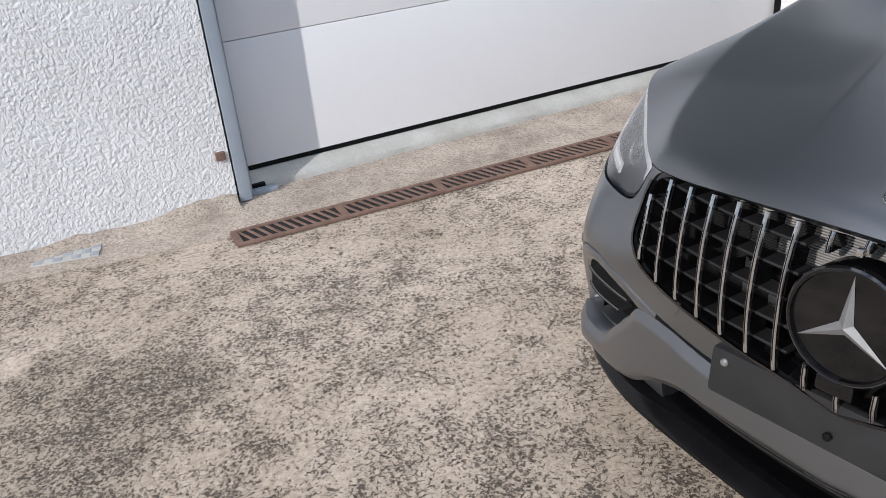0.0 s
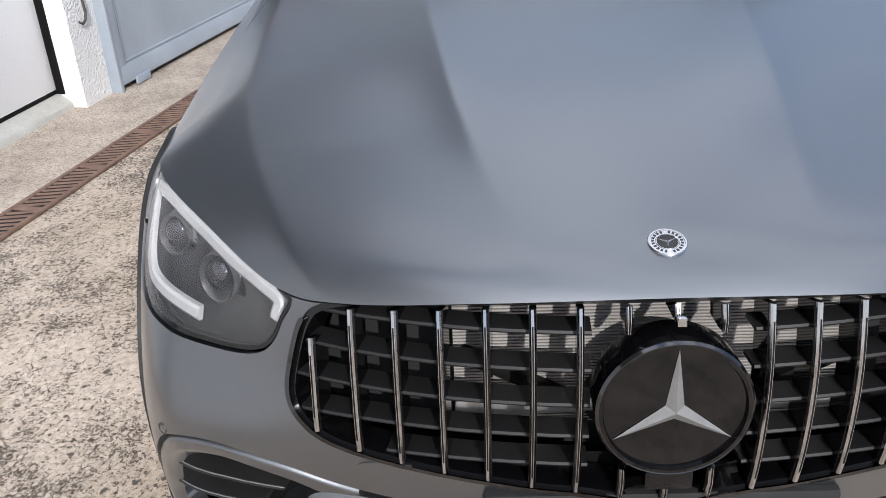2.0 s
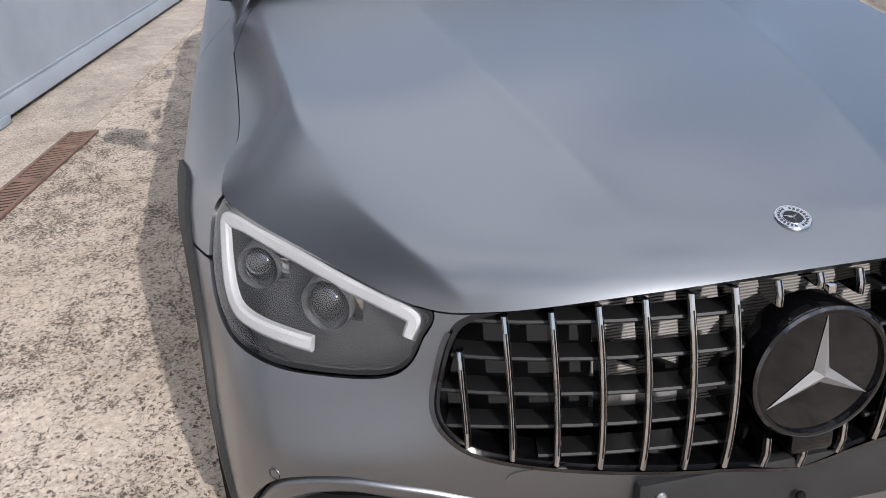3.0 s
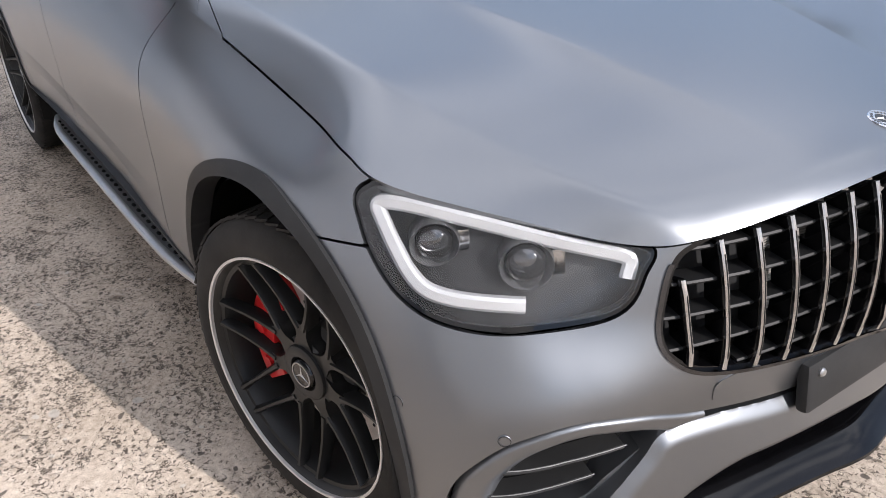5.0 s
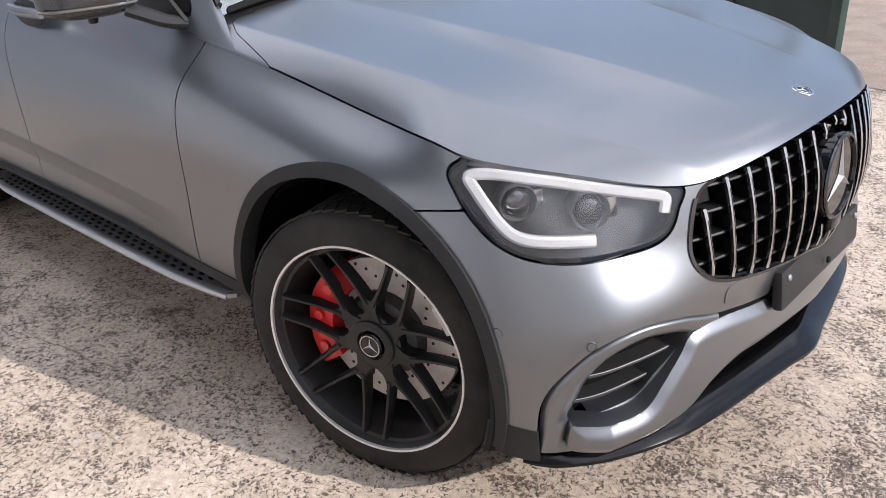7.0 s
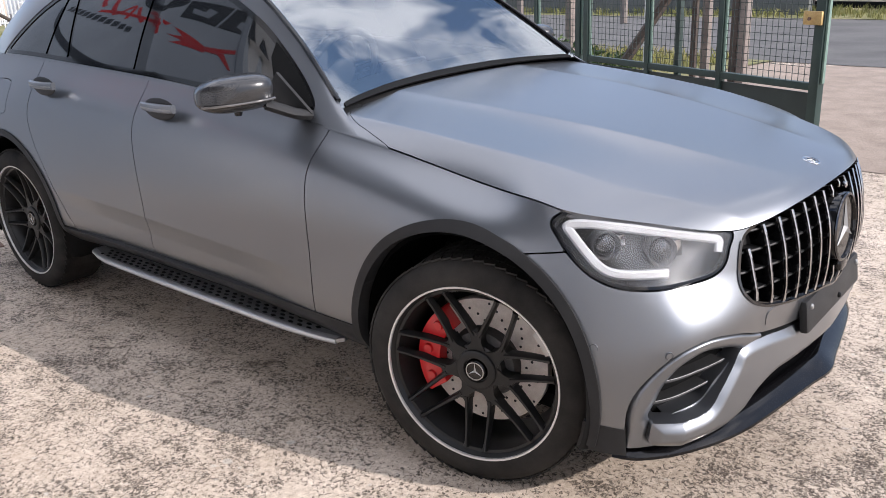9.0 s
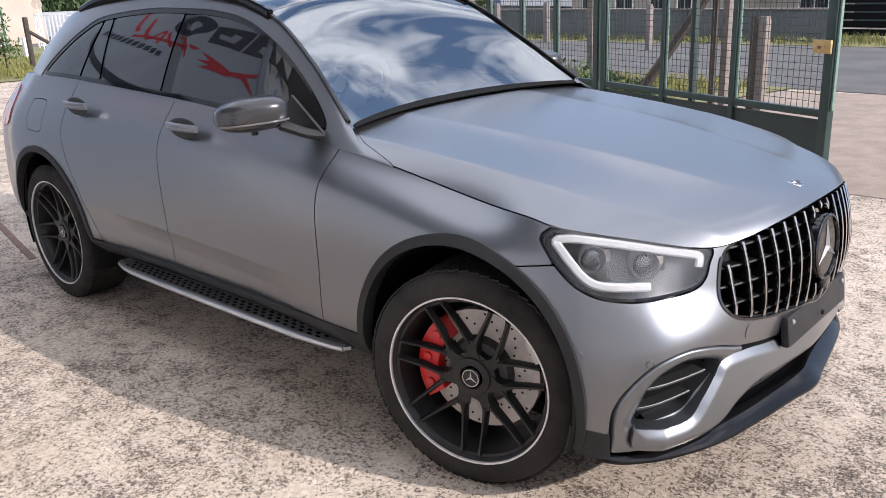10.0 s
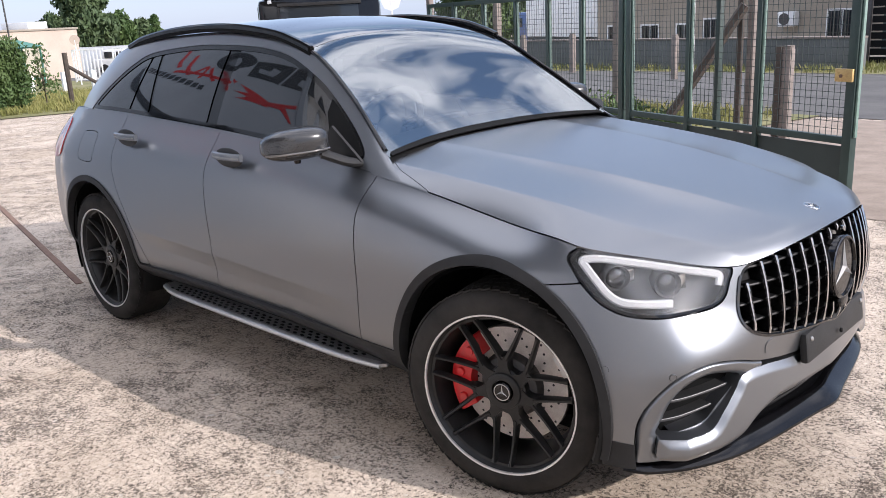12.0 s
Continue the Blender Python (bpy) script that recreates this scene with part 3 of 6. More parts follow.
film([(-4.50, 2.53), (-4.46, 2.61), (-3.97, 2.90), (-3.96, 2.86), (-4.24, 2.69), (-4.12, 2.58), (-4.16, 2.56), (-4.30, 2.62)], M_SIGNRED)
# the slanted red script and the row of small letters, as plain strokes
strokes = [[(-7.10, 3.46), (-6.86, 3.14), (-6.66, 2.98)], [(-6.70, 3.30), (-6.46, 2.98), (-6.22, 2.78)], [(-6.22, 2.78), (-6.02, 2.99), (-5.92, 2.70)], [(-5.90, 2.98), (-5.74, 2.80), (-5.54, 2.66)], [(-5.60, 2.92), (-5.46, 2.86), (-5.30, 2.64)], [(-5.36, 2.80), (-5.16, 2.50)], [(-5.14, 2.78), (-4.95, 2.72)], [(-6.60, 2.86), (-6.30, 2.84), (-5.20, 2.70)]]


def stroke(knots, wide, mat, name):
    pts = [tuple(q) for q in smooth_line(knots, 6 * len(knots))]
    bm = sweep(bmesh.new(), [SIGN @ Vector((x, z, .002)) for x, z in pts], [(-wide, -.002), (wide, -.002), (wide, .002), (-wide, .002)], [SIGN.to_3x3() @ Vector((0, 0, 1))] * len(pts))
    part(name, bm, mat, leaf)


for knots in strokes:
    stroke(knots, .030, M_SIGNRED, "printed_stroke")
for i in range(12):
    x, z = -7.42 + i * .158, 2.90 - i * .043
    film(slanted(x, z, .105, .11, -.04), M_SIGNDARK, "printed_bar")
stroke([(-7.8, 3.05), (-7.30, 2.66), (-6.70, 2.30), (-6.01, 1.99), (-5.52, 1.85), (-5.08, 1.83), (-4.60, 1.96), (-4.2, 2.20)], .045, M_SIGNDARK, "printed_line")

# steel joint in the concrete behind the car
J0, J1 = Vector((-11.0, .66, 0)), Vector((-3.75, -.74, 0))
jd = (J1 - J0).normalized()
JOINT = Matrix.Translation(J0) @ Matrix(((jd.x, -jd.y, 0, 0), (jd.y, jd.x, 0, 0), (0, 0, 1, 0), (0, 0, 0, 1)))
joint = thing("ground_joint", box(bmesh.new(), 0, (J1 - J0).length, -.022, .022, -.01, .006, .002, JOINT), M_RUST, "narrow rusty steel joint let into the concrete", "joint", kind="structure")

# channel drain with a cast grating
D0, D1 = Vector((.858, -2.632, 0)), Vector((-3.212, -1.803, 0))
dd = (D1 - D0).normalized()
DRAIN = Matrix.Translation(D0) @ Matrix(((dd.x, -dd.y, 0, 0), (dd.y, dd.x, 0, 0), (0, 0, 1, 0), (0, 0, 0, 1)))
length, half = (D1 - D0).length, .072
drain = thing("drain_grating", None, None, "rusty slotted iron drain grating set in the concrete", "drain")
# flat black slab on the ground, painted for the shaded depth below the bars
part("channel_shade", box(bmesh.new(), 0, length, -half, half, .002, .009, 0, DRAIN), M_DARK, drain)
for s in (-1, 1):
    part("edge_rail", box(bmesh.new(), 0, length, s * half - .011, s * half + .011, .003, .016, .002, DRAIN), M_RUST, drain)
bar_me = flush(box(bmesh.new(), -.0060, .0060, -half + .009, half - .009, 0, .010, .002, Matrix.Rotation(.32, 4, "Z")), "bar", M_RUST)
wide_me = flush(box(bmesh.new(), -.017, .017, -half + .009, half - .009, 0, .011, .002), "bar", M_RUST)
n_bar = int(length / .0405)
for i in range(n_bar + 1):
    x = .012 + i * (length - .024) / n_bar
    ob = part("bar", wide_me if i % 12 == 0 else bar_me, M_RUST, drain)
    ob.matrix_basis = DRAIN @ Matrix.Translation((x, 0, .005))

# small chequered cover by the wall
M_TILE = worn("pale_blue_grey_tile", (0.30, 0.32, 0.35), (0.40, 0.41, 0.42), 20, 0.8, 0, 200, 0.2, 0.001)
COVER = WALL @ Matrix.Translation((.80, .045, 0)) @ Matrix.Rotation(radians(-14), 4, "Z")
cover = thing("inspection_cover", box(bmesh.new(), -.15, .13, -.10, .10, .004, .012, .003, COVER), M_SILL, "small chequered inspection cover beside the wall", "cover")
tile_me = flush(boxed(-.019, .019, -.019, .019, 0, .0025, .001), "tile", M_TILE)
for i in range(7):
    for j in range(5):
        if (i + j) % 2 == 0:
            ob = part("tile", tile_me, M_TILE, cover)
            ob.matrix_basis = COVER @ Matrix.Translation((-.13 + .0385 * i, -.077 + .0385 * j, .0112))


# ================= the car =================
def cut_sheet(name, grid, keep, mat, parent, side=-1, flange=0.012, lift=0.0, label="", full=""):
    """A panel: the part of a grid of (x, w, z) points where keep is positive, cut clean along its border, with the border folded in.
    side -1 lays it on the car's right, +1 on its left. lift moves it out along its normal."""
    du, dv = np.gradient(grid, axis=0), np.gradient(grid, axis=1)
    nor = np.cross(du, dv)
    nor /= np.linalg.norm(nor, axis=-1, keepdims=True) + 1e-12
    if (nor[..., 1].mean() + nor[..., 2].mean()) < 0:
        nor = -nor
    pts = grid + nor * (lift(grid)[..., None] if callable(lift) else lift)
    f = keep(grid)
    if full:
        # both halves in one sheet, mirrored about the car's middle
        mirror_of = np.array([1, -1, 1.0])
        cat = (lambda a, m: np.concatenate([(a * m)[::-1], a[1:]], 0)) if full == "t" else (lambda a, m: np.concatenate([(a * m)[:, ::-1], a[:, 1:]], 1))
        pts, nor, f = cat(pts, mirror_of), cat(nor, mirror_of), cat(f, 1.0)
        side = 1
    nu, nv = f.shape
    verts, norms, faces, index, cuts = [], [], [], {}, {}

    def corner(i, j):
        if (i, j) not in index:
            index[i, j] = len(verts)
            verts.append(pts[i, j])
            norms.append(nor[i, j])
        return index[i, j]

    def crossing(a, b):
        key = (a, b) if a < b else (b, a)
        if key not in cuts:
            fa, fb = f[key[0]], f[key[1]]
            s = min(max(fa / (fa - fb), 0.02), 0.98)
            cuts[key] = len(verts)
            verts.append(pts[key[0]] * (1 - s) + pts[key[1]] * s)
            norms.append(nor[key[0]] * (1 - s) + nor[key[1]] * s)
        return cuts[key]

    inside = f > 0
    some = inside[:-1, :-1] | inside[1:, :-1] | inside[1:, 1:] | inside[:-1, 1:]
    for i, j in zip(*np.nonzero(some)):
        ring = [(i, j), (i + 1, j), (i + 1, j + 1), (i, j + 1)]
        face = []
        for a, b in zip(ring, ring[1:] + ring[:1]):
            if inside[a]:
                face.append(corner(*a))
            if inside[a] != inside[b]:
                face.append(crossing(a, b))
        if len(face) >= 3:
            faces.append(face)
    flip = np.array([1, side, 1.0])
    bm = bmesh.new()
    made = [bm.verts.new(v * flip) for v in verts]
    for face in faces:
        try:
            fc = bm.faces.new([made[k] for k in face])
            fc.smooth = True
        except ValueError:
            pass
    bm.verts.index_update()
    bm.normal_update()
    if flange:
        rim = [e for e in bm.edges if e.is_boundary and not (abs(e.verts[0].co.y) < 1e-4 and abs(e.verts[1].co.y) < 1e-4)]
        low = {}
        for e in rim:
            for q in e.verts:
                if q not in low:
                    n = norms[q.index] * flip
                    low[q] = (q, q.co - Vector(n) * flange)
        new_v = {q: bm.verts.new(co) for q, (_, co) in low.items()}
        for e in rim:
            a, b = e.verts
            fc = bm.faces.new((a, b, new_v[b], new_v[a]))
            fc.smooth = True
            e.smooth = False
    if full:
        bmesh.ops.remove_doubles(bm, verts=[q for q in bm.verts if abs(q.co.y) < 1e-4], dist=1e-4)
    bmesh.ops.recalc_face_normals(bm, faces=bm.faces)
    me = bpy.data.meshes.new(name)
    bm.to_mesh(me)
    bm.free()
    me.materials.append(mat)
    # turn the sheet so that it faces out
    ob = part(name, me, mat, parent, label)
    return ob


# feature lines of one body half: (x, w, z) from the nose round the corner to the tail
LINE_SILL = [(.735, 0, .235), (.717, .25, .235), (.670, .46, .235), (.612, .66, .235), (.545, .80, .235), (.44, .866, .235), (.20, .885, .25), (0, .880, .27), (-.5, .852, .30), (-1.2, .832, .33), (-2.0, .835, .335), (-2.873, .875, .33), (-3.3, .85, .33), (-3.62, .68, .34), (-3.72, 0, .34)]
LINE_LOW = [(.760, 0, .43), (.742, .25, .43), (.702, .46, .43), (.650, .66, .43), (.580, .80, .42), (.45, .878, .42), (.20, .912, .42), (0, .925, .42), (-.5, .920, .40), (-1.2, .912, .41), (-2.0, .915, .42), (-2.873, .93, .42), (-3.3, .90, .44), (-3.68, .72, .46), (-3.79, 0, .46)]
LINE_MID = [(.780, 0, .60), (.762, .25, .60), (.722, .46, .60), (.668, .66, .59), (.588, .795, .58), (.43, .878, .57), (.20, .922, .58), (0, .940, .62), (-.5, .930, .62), (-1.2, .918, .60), (-2.0, .922, .60), (-2.873, .942, .62), (-3.3, .91, .64), (-3.66, .74, .66), (-3.78, 0, .66)]
LINE_WAIST = [(.775, 0, .74), (.757, .25, .735), (.700, .470, .73), (.600, .660, .728), (.528, .768, .728), (.418, .845, .745), (.20, .900, .79), (0, .922, .82), (-.5, .918, .88), (-1.2, .912, .92), (-2.0, .915, .95), (-2.873, .918, .95), (-3.3, .88, .95), (-3.60, .72, .95), (-3.71, 0, .95)]
LINE_TOP = [(.745, 0, .868), (.728, .25, .857), (.682, .45, .835), (.620, .56, .830), (.480, .690, .862), (.322, .812, .898), (.20, .819, .918), (0, .791, .932), (-.5, .797, 1.018), (-1.2, .806, 1.100), (-2.0, .795, 1.148), (-2.873, .775, 1.178), (-3.25, .740, 1.18), (-3.50, .60, 1.17), (-3.56, 0, 1.17)]
LINES = [LINE_SILL, LINE_LOW, LINE_MID, LINE_WAIST, LINE_TOP]

def spline(knots, t):
    """Monotone-safe cubic through rows of knots at parameters 0..n-1."""
    k = np.asarray(knots, float); n = len(k); t = np.asarray(t, float)
    d = np.diff(k, axis=0)
    m = np.vstack([d[:1], (d[1:] + d[:-1]) / 2, d[-1:]])
    if k.shape[1] == 3 and k[0, 1] == 0 and k[1, 1] != 0:
        m[0] = 0, k[1, 1], 0      # a line that starts on the car's middle leaves it square
    i = np.clip(t.astype(int), 0, n - 2); f = (t - i)[..., None]
    return ((2*f**3 - 3*f**2 + 1)*k[i] + (f**3 - 2*f**2 + f)*m[i] + (3*f**2 - 2*f**3)*k[i+1] + (f**3 - f**2)*m[i+1])

def shell(ts, vs):
    """Grid of points of the body side: along ts (0..14), up vs (0..4)."""
    rows = np.stack([spline(l, ts) for l in LINES])          # level, station, xyz
    return np.moveaxis(spline(rows.reshape(5, -1), vs).reshape(len(vs), len(ts), 3), 0, 1)


STEP_T = np.concatenate([np.linspace(0, 6, 121), np.linspace(6, 14, 241)[1:]])
STEP_V = np.linspace(0, 4, 93)
BODY = shell(STEP_T, STEP_V)
FRONT = shell(np.linspace(0, 7.6, 400), np.linspace(0, 3.972, 200))

WHEEL_R, HUB_Z, BASE = 0.365, 0.367, 2.873
GRILLE = rounded([(-0.1, .875), (.10, .875), (.25, .868), (.40, .850), (.485, .826), (.518, .795), (.540, .730), (.548, .680), (.532, .645), (.488, .615), (.400, .592), (.254, .571), (.13, .558), (-0.1, .553)])
LAMP = rounded([(-.100, .826), (.02, .848), (.30, .888), (.489, .906), (.553, .890), (.580, .866), (.562, .836), (.535, .802), (.490, .765), (.446, .742), (.376, .723), (.262, .713), (.141, .713), (.030, .717), (-.035, .728), (-.070, .750), (-.088, .785)])
VENT = rounded([(.808, .345), (.803, .406), (.787, .462), (.748, .508), (.679, .526), (.590, .508), (.532, .484), (.536, .470), (.573, .438), (.615, .400), (.650, .358), (.726, .346)])
COVE = rounded([(.850, .262), (.852, .40), (.826, .487), (.778, .548), (.69, .572), (.58, .556), (.46, .520), (.28, .495), (.10, .488), (-.2, .488), (-.2, .10), (.3, .10), (.75, .10), (.87, .13)])
WING = rounded([(.806, .290), (.8075, .305), (.808, .330), (.806, .345), (.795, .3455), (.735, .344), (.655, .350), (.608, .396), (.562, .446), (.524, .486), (.42, .488), (.28, .474), (.12, .469), (-.15, .469), (-.15, .372), (.12, .372), (.27, .372), (.36, .368), (.45, .340), (.52, .300), (.60, .283), (.70, .279), (.78, .2785), (.798, .281)])


def arch(g, cx=0.0):
    return np.hypot((g[..., 0] - cx + .005) * 1.025, g[..., 2] - 0.384)


def seam_line(g):
    """Height above the joint between bumper and wing, which rises a little towards the lamp."""
    return g[..., 2] - (.786 + (g[..., 0] - .2) * .14)


def door_front(g):
    """Positive behind the front door's leading joint."""
    z = g[..., 2]
    return (-.640 + np.interp(z, [.3, .5, .8, .93, 1.0, 1.06, 1.2], [-.012, -.006, 0, .005, .011, .016, .022])) - g[..., 0]


def lamp_sd(g):
    return inside_poly(g[..., 1] - g[..., 0], g[..., 2], LAMP)


def yz(g, poly):
    return np.where(g[..., 0] > 0.3, inside_poly(g[..., 1], g[..., 2], poly), -1.0)


car = thing("car", None, None, "matt grey sports utility car with black wheels on the concrete", "car")
GAP = 0.0022

# spine of the bonnet, station by station
SPINE = [(.66, 0, .912), (.60, 0, .925), (.52, 0, .944), (.42, 0, .966), (.30, 0, .988), (.16, 0, 1.008), (.0, 0, 1.028), (-.25, 0, 1.056), (-.725, 0, 1.098)]


def bonnet_grid(nt=250, nr=150):
    ts, rs = np.linspace(0, 8.25, nt), np.linspace(0, 1, nr)
    edge, mid = spline(LINE_TOP, ts), spline(SPINE + [(-.95, 0, 1.115)], ts)
    r = rs[None, :, None]
    g = mid[:, None] * (1 - r) + edge[:, None] * r
    g[..., 0] = mid[:, None, 0] + (edge - mid)[:, None, 0] * rs[None] ** 2

    def curve(xs, ys, deg):
        k = np.polyfit(xs, ys, deg)
        return lambda x: np.polyval(k, x)

    crown = curve([q[0] for q in SPINE] + [-.95, .74], [q[2] for q in SPINE] + [1.115, .898], 4)
    rib = curve([-.8, -.18, .07, .23, .40, .50, .58], [.385, .345, .313, .290, .264, .243, .228], 3)
    crest = curve([-.75, -.60, -.15, .10, .22, .34, .47, .545, .61], [.728, .722, .706, .685, .664, .634, .596, .556, .528], 4)

    def over(d, tight):
        """Distance past a crease, with the crease a little rounded."""
        return .5 * (d + np.sqrt(d * d + tight * tight))

    def top(x, w):
        # raised middle, and a hollow shoulder that falls away past the rib
        step = .021 * np.clip((.70 - x) / .35, 0, 1) * (1 - .35 * np.clip(-x / .7, 0, 1))
        return crown(x) - step * (1 - np.exp(-over(w - rib(x), .006) / .075)) - (.010 + .14 * np.clip((x - .05) / .6, 0, 1) ** 1.6) * w * w

    x, w = g[..., 0], g[..., 1]
    g[..., 2] = top(x, w)
    drop = top(edge[:, 0], edge[:, 1]) - edge[:, 2]
    # past the crest the flank falls to the joint above the lamp and the wing
    beyond = over(w - crest(x), .005)
    flank = beyond / beyond[:, -1:]
    flank = .75 * flank + .25 * flank ** 2.2
    # along the grille the leading edge rolls over instead
    gap = np.hypot(x - edge[:, None, 0], w - edge[:, None, 1])
    roll = np.exp(-gap / .034)
    k = np.clip((ts - 2.0) / 1.9, 0, 1)
    k = (k * k * (3 - 2 * k))[:, None]
    g[..., 2] -= drop[:, None] * (flank * k + roll * (1 - k))
    for _ in range(12):
        g[1:-1, :, 2] = (g[:-2, :, 2] + 2 * g[1:-1, :, 2] + g[2:, :, 2]) / 4
    g[..., 2] += (edge[:, 2] - g[:, -1, 2])[:, None] * (rs ** 7)[None]
    return g


BONNET = bonnet_grid()


def bonnet_side(g):
    """Positive inboard of the joint that leaves the wing and curves in to the windscreen's corner."""
    return np.interp(g[..., 0], [-.665, -.645, -.61, -.55, -.45, -.36, -.30], [.60, .680, .722, .752, .776, .796, .86]) - g[..., 1]


def bonnet_rear(g):
    return g[..., 0] - (-.655 - .06 * (1 - (g[..., 1] / .68) ** 2))


def bonnet_keep(g):
    """The bonnet ends at the rear in a curve below the wipers."""
    return np.minimum(np.minimum(bonnet_rear(g), bonnet_side(g) - .5 * GAP), 1.0)


def both(make):
    for side in (-1, 1):
        make(side)


def bumper_keep(g):
    f = np.minimum(-seam_line(g) - GAP, arch(g) - .456)
    f = np.where((g[..., 0] < .12), -1, f)
    f = np.minimum(f, -lamp_sd(g) - .004)
    f = np.minimum(f, -yz(g, GRILLE) - .003)
    f = np.minimum(f, -yz(g, COVE))
    return np.minimum(f, g[..., 2] - np.interp(g[..., 0], [.3, .42, .52], [.30, .305, .26]))


def soft(sd, reach):
    """0 at an edge, 1 well inside, rounded like a quarter circle."""
    k = np.clip(sd / reach, 0, 1)
    return k * (2 - k) * .6 + .4 * k * k * (3 - 2 * k)


bumper = cut_sheet("front_bumper", FRONT, bumper_keep, M_PAINT, car, 1, 0.02, 0.0, "", "t")
# body-coloured blade that crosses the lower mouth, rounded in section
cut_sheet("bumper_wing", FRONT, lambda g: yz(g, WING), M_PAINT, bumper, 1, 0.05, lambda g: -.010 + .014 * soft(yz(g, WING), .026) + .050 * np.clip((.49 - g[..., 2]) / .21, 0, 1) * np.clip((.86 - g[..., 1]) / .12, 0, 1), "", "t")
# dark lower mouth behind it
cut_sheet("lower_grille", FRONT, lambda g: np.where((g[..., 0] > .45) & (g[..., 1] < .86), .58 - g[..., 2], -1), M_MATBLACK, bumper, 1, 0.0, -0.06, "", "t")


def surf_x(w, z):
    flat = FRONT[:260].reshape(-1, 3)
    k = np.argsort((flat[:, 1] - abs(w)) ** 2 + (flat[:, 2] - z) ** 2)[:4]
    return float(flat[k, 0].mean())


def front_half(side):
    b = bumper
    # recessed flank round the air intake, with a ridge about the opening
    def cove(g):
        f = np.minimum(np.minimum(yz(g, COVE) - .0015, -yz(g, VENT)), .006 - yz(g, WING))
        f = np.minimum(f, g[..., 2] - .262)
        return np.minimum(f, (g[..., 1] - .455))
    cut_sheet("intake_surround", FRONT, cove, M_PAINT, b, side, 0.045, lambda g: -.018 + .018 * soft(yz(g, COVE), .012) * soft(-yz(g, VENT) + .002, .024) * soft(.006 - yz(g, WING), .020))
    # slats in the side intake
    for z0, z1, wa, wb in ((.463, .470, .585, .784), (.401, .414, .632, .796)):
        pts = [(surf_x(wb + (wa - wb) * s, z0 + (z1 - z0) * s ** 1.5) - .030, side * (wb + (wa - wb) * s), z0 + (z1 - z0) * s ** 1.5) for s in np.linspace(0, 1, 12)]
        prof = [(-.030, -.004), (.010, -.005), (.013, 0), (.010, .005), (-.030, .004)]
        part("intake_slat", sweep(bmesh.new(), pts, [(a * -side, c) for a, c in prof]), M_PLASTIC, b, "black slat with a bright edge")
        pts = [(x + .0125, y, z + .004) for x, y, z in pts]
        part("slat_edge", sweep(bmesh.new(), pts, round_profile(.0012, 6)), M_STAR, b)
    # wing (fender)
    def fender(g):
        f = np.minimum(seam_line(g) - GAP, arch(g) - .456)
        f = np.where(g[..., 0] < .12, np.minimum(arch(g) - .456, g[..., 2] - .372), f)
        f = np.minimum(f, -door_front(g) - GAP)
        return np.minimum(np.minimum(f, -lamp_sd(g) - .004), .34 - g[..., 0])
    cut_sheet("front_fender", BODY_NEAR, fender, M_PAINT, car, side, 0.02)
    # headlamp
    glass = lambda g: np.minimum(lamp_sd(g) - .008, 1)
    rim = lambda g: np.minimum(lamp_sd(g) - .001, .010 - lamp_sd(g))
    back = lambda g: lamp_sd(g) + .006
    lamp = cut_sheet("headlamp", FRONT, rim, M_GLOSSBLACK, car, side, 0.03, -0.004, "clear headlamp with white light guide and dark housing")
    pane = cut_sheet("lens", FRONT, glass, M_LENS, lamp, side, 0.0, -0.003, "clear lens")
    pane.visible_shadow = False
    cut_sheet("housing", FRONT, back, M_LAMPBACK, lamp, side, 0.0, -0.060)
    # light guide: a hook that runs under the bonnet, down the outer side and back along the foot
    guide = [(-.050, .772), (-.057, .797), (-.030, .808), (.10, .824), (.30, .850), (.44, .866), (.515, .862), (.50, .838), (.455, .795), (.415, .764), (.365, .748), (.28, .742), (.165, .738)]
    fine = np.array([spline(guide, [s])[0] for s in np.linspace(0, len(guide) - 1, 70)])
    flat = FRONT.reshape(-1, 3)
    us = flat[:, 1] - flat[:, 0]
    pts = []
    for u, z in fine:
        k = np.argmin((us - u) ** 2 + (flat[:, 2] - z) ** 2 + np.where(flat[:, 0] < 0, 9, 0))
        q = flat[k]
        pts.append((q[0] - .018, side * (q[1] - .015), z))
    for _ in range(3):
        pts = [pts[0]] + [tuple((np.array(p) + 2 * np.array(q) + np.array(r)) / 4) for p, q, r in zip(pts, pts[1:], pts[2:])] + [pts[-1]]
    ups = [(.70, side * .70, .15)] * len(pts)
    part("light_guide", sweep(bmesh.new(), pts, [(-.0125, -.008), (.0125, -.008), (.0125, .003), (.007, .007), (-.007, .007), (-.0125, .003)], ups), M_DRL, lamp, "white plastic light guide")
    for u, z, r in ((.375, .806, .030), (.17, .782, .033)):
        k = np.argmin((us - u) ** 2 + (flat[:, 2] - z) ** 2 + np.where(flat[:, 0] < 0, 9, 0))
        q = flat[k]
        m = Matrix.Translation((q[0] - .042, side * (q[1] - .036), z)) @ Vector((.82, side * .56, .02)).to_track_quat("Z", "Y").to_matrix().to_4x4()
        bm = bmesh.new()
        bmesh.ops.create_uvsphere(bm, u_segments=24, v_segments=12, radius=r, matrix=m @ Matrix.Diagonal((1, 1, .6, 1)))
        part("projector", bm, M_LENS_DARK, lamp, "glass projector lens")
        bm = lathe(bmesh.new(), [(r * 1.01, -.012), (r * 1.10, .002), (r * 1.30, .012), (r * 1.34, .010), (r * 1.34, -.03), (r * 1.01, -.03)], 28, "z")
        bmesh.ops.transform(bm, matrix=m, verts=bm.verts)
        part("projector_ring", bm, M_FIN, lamp)
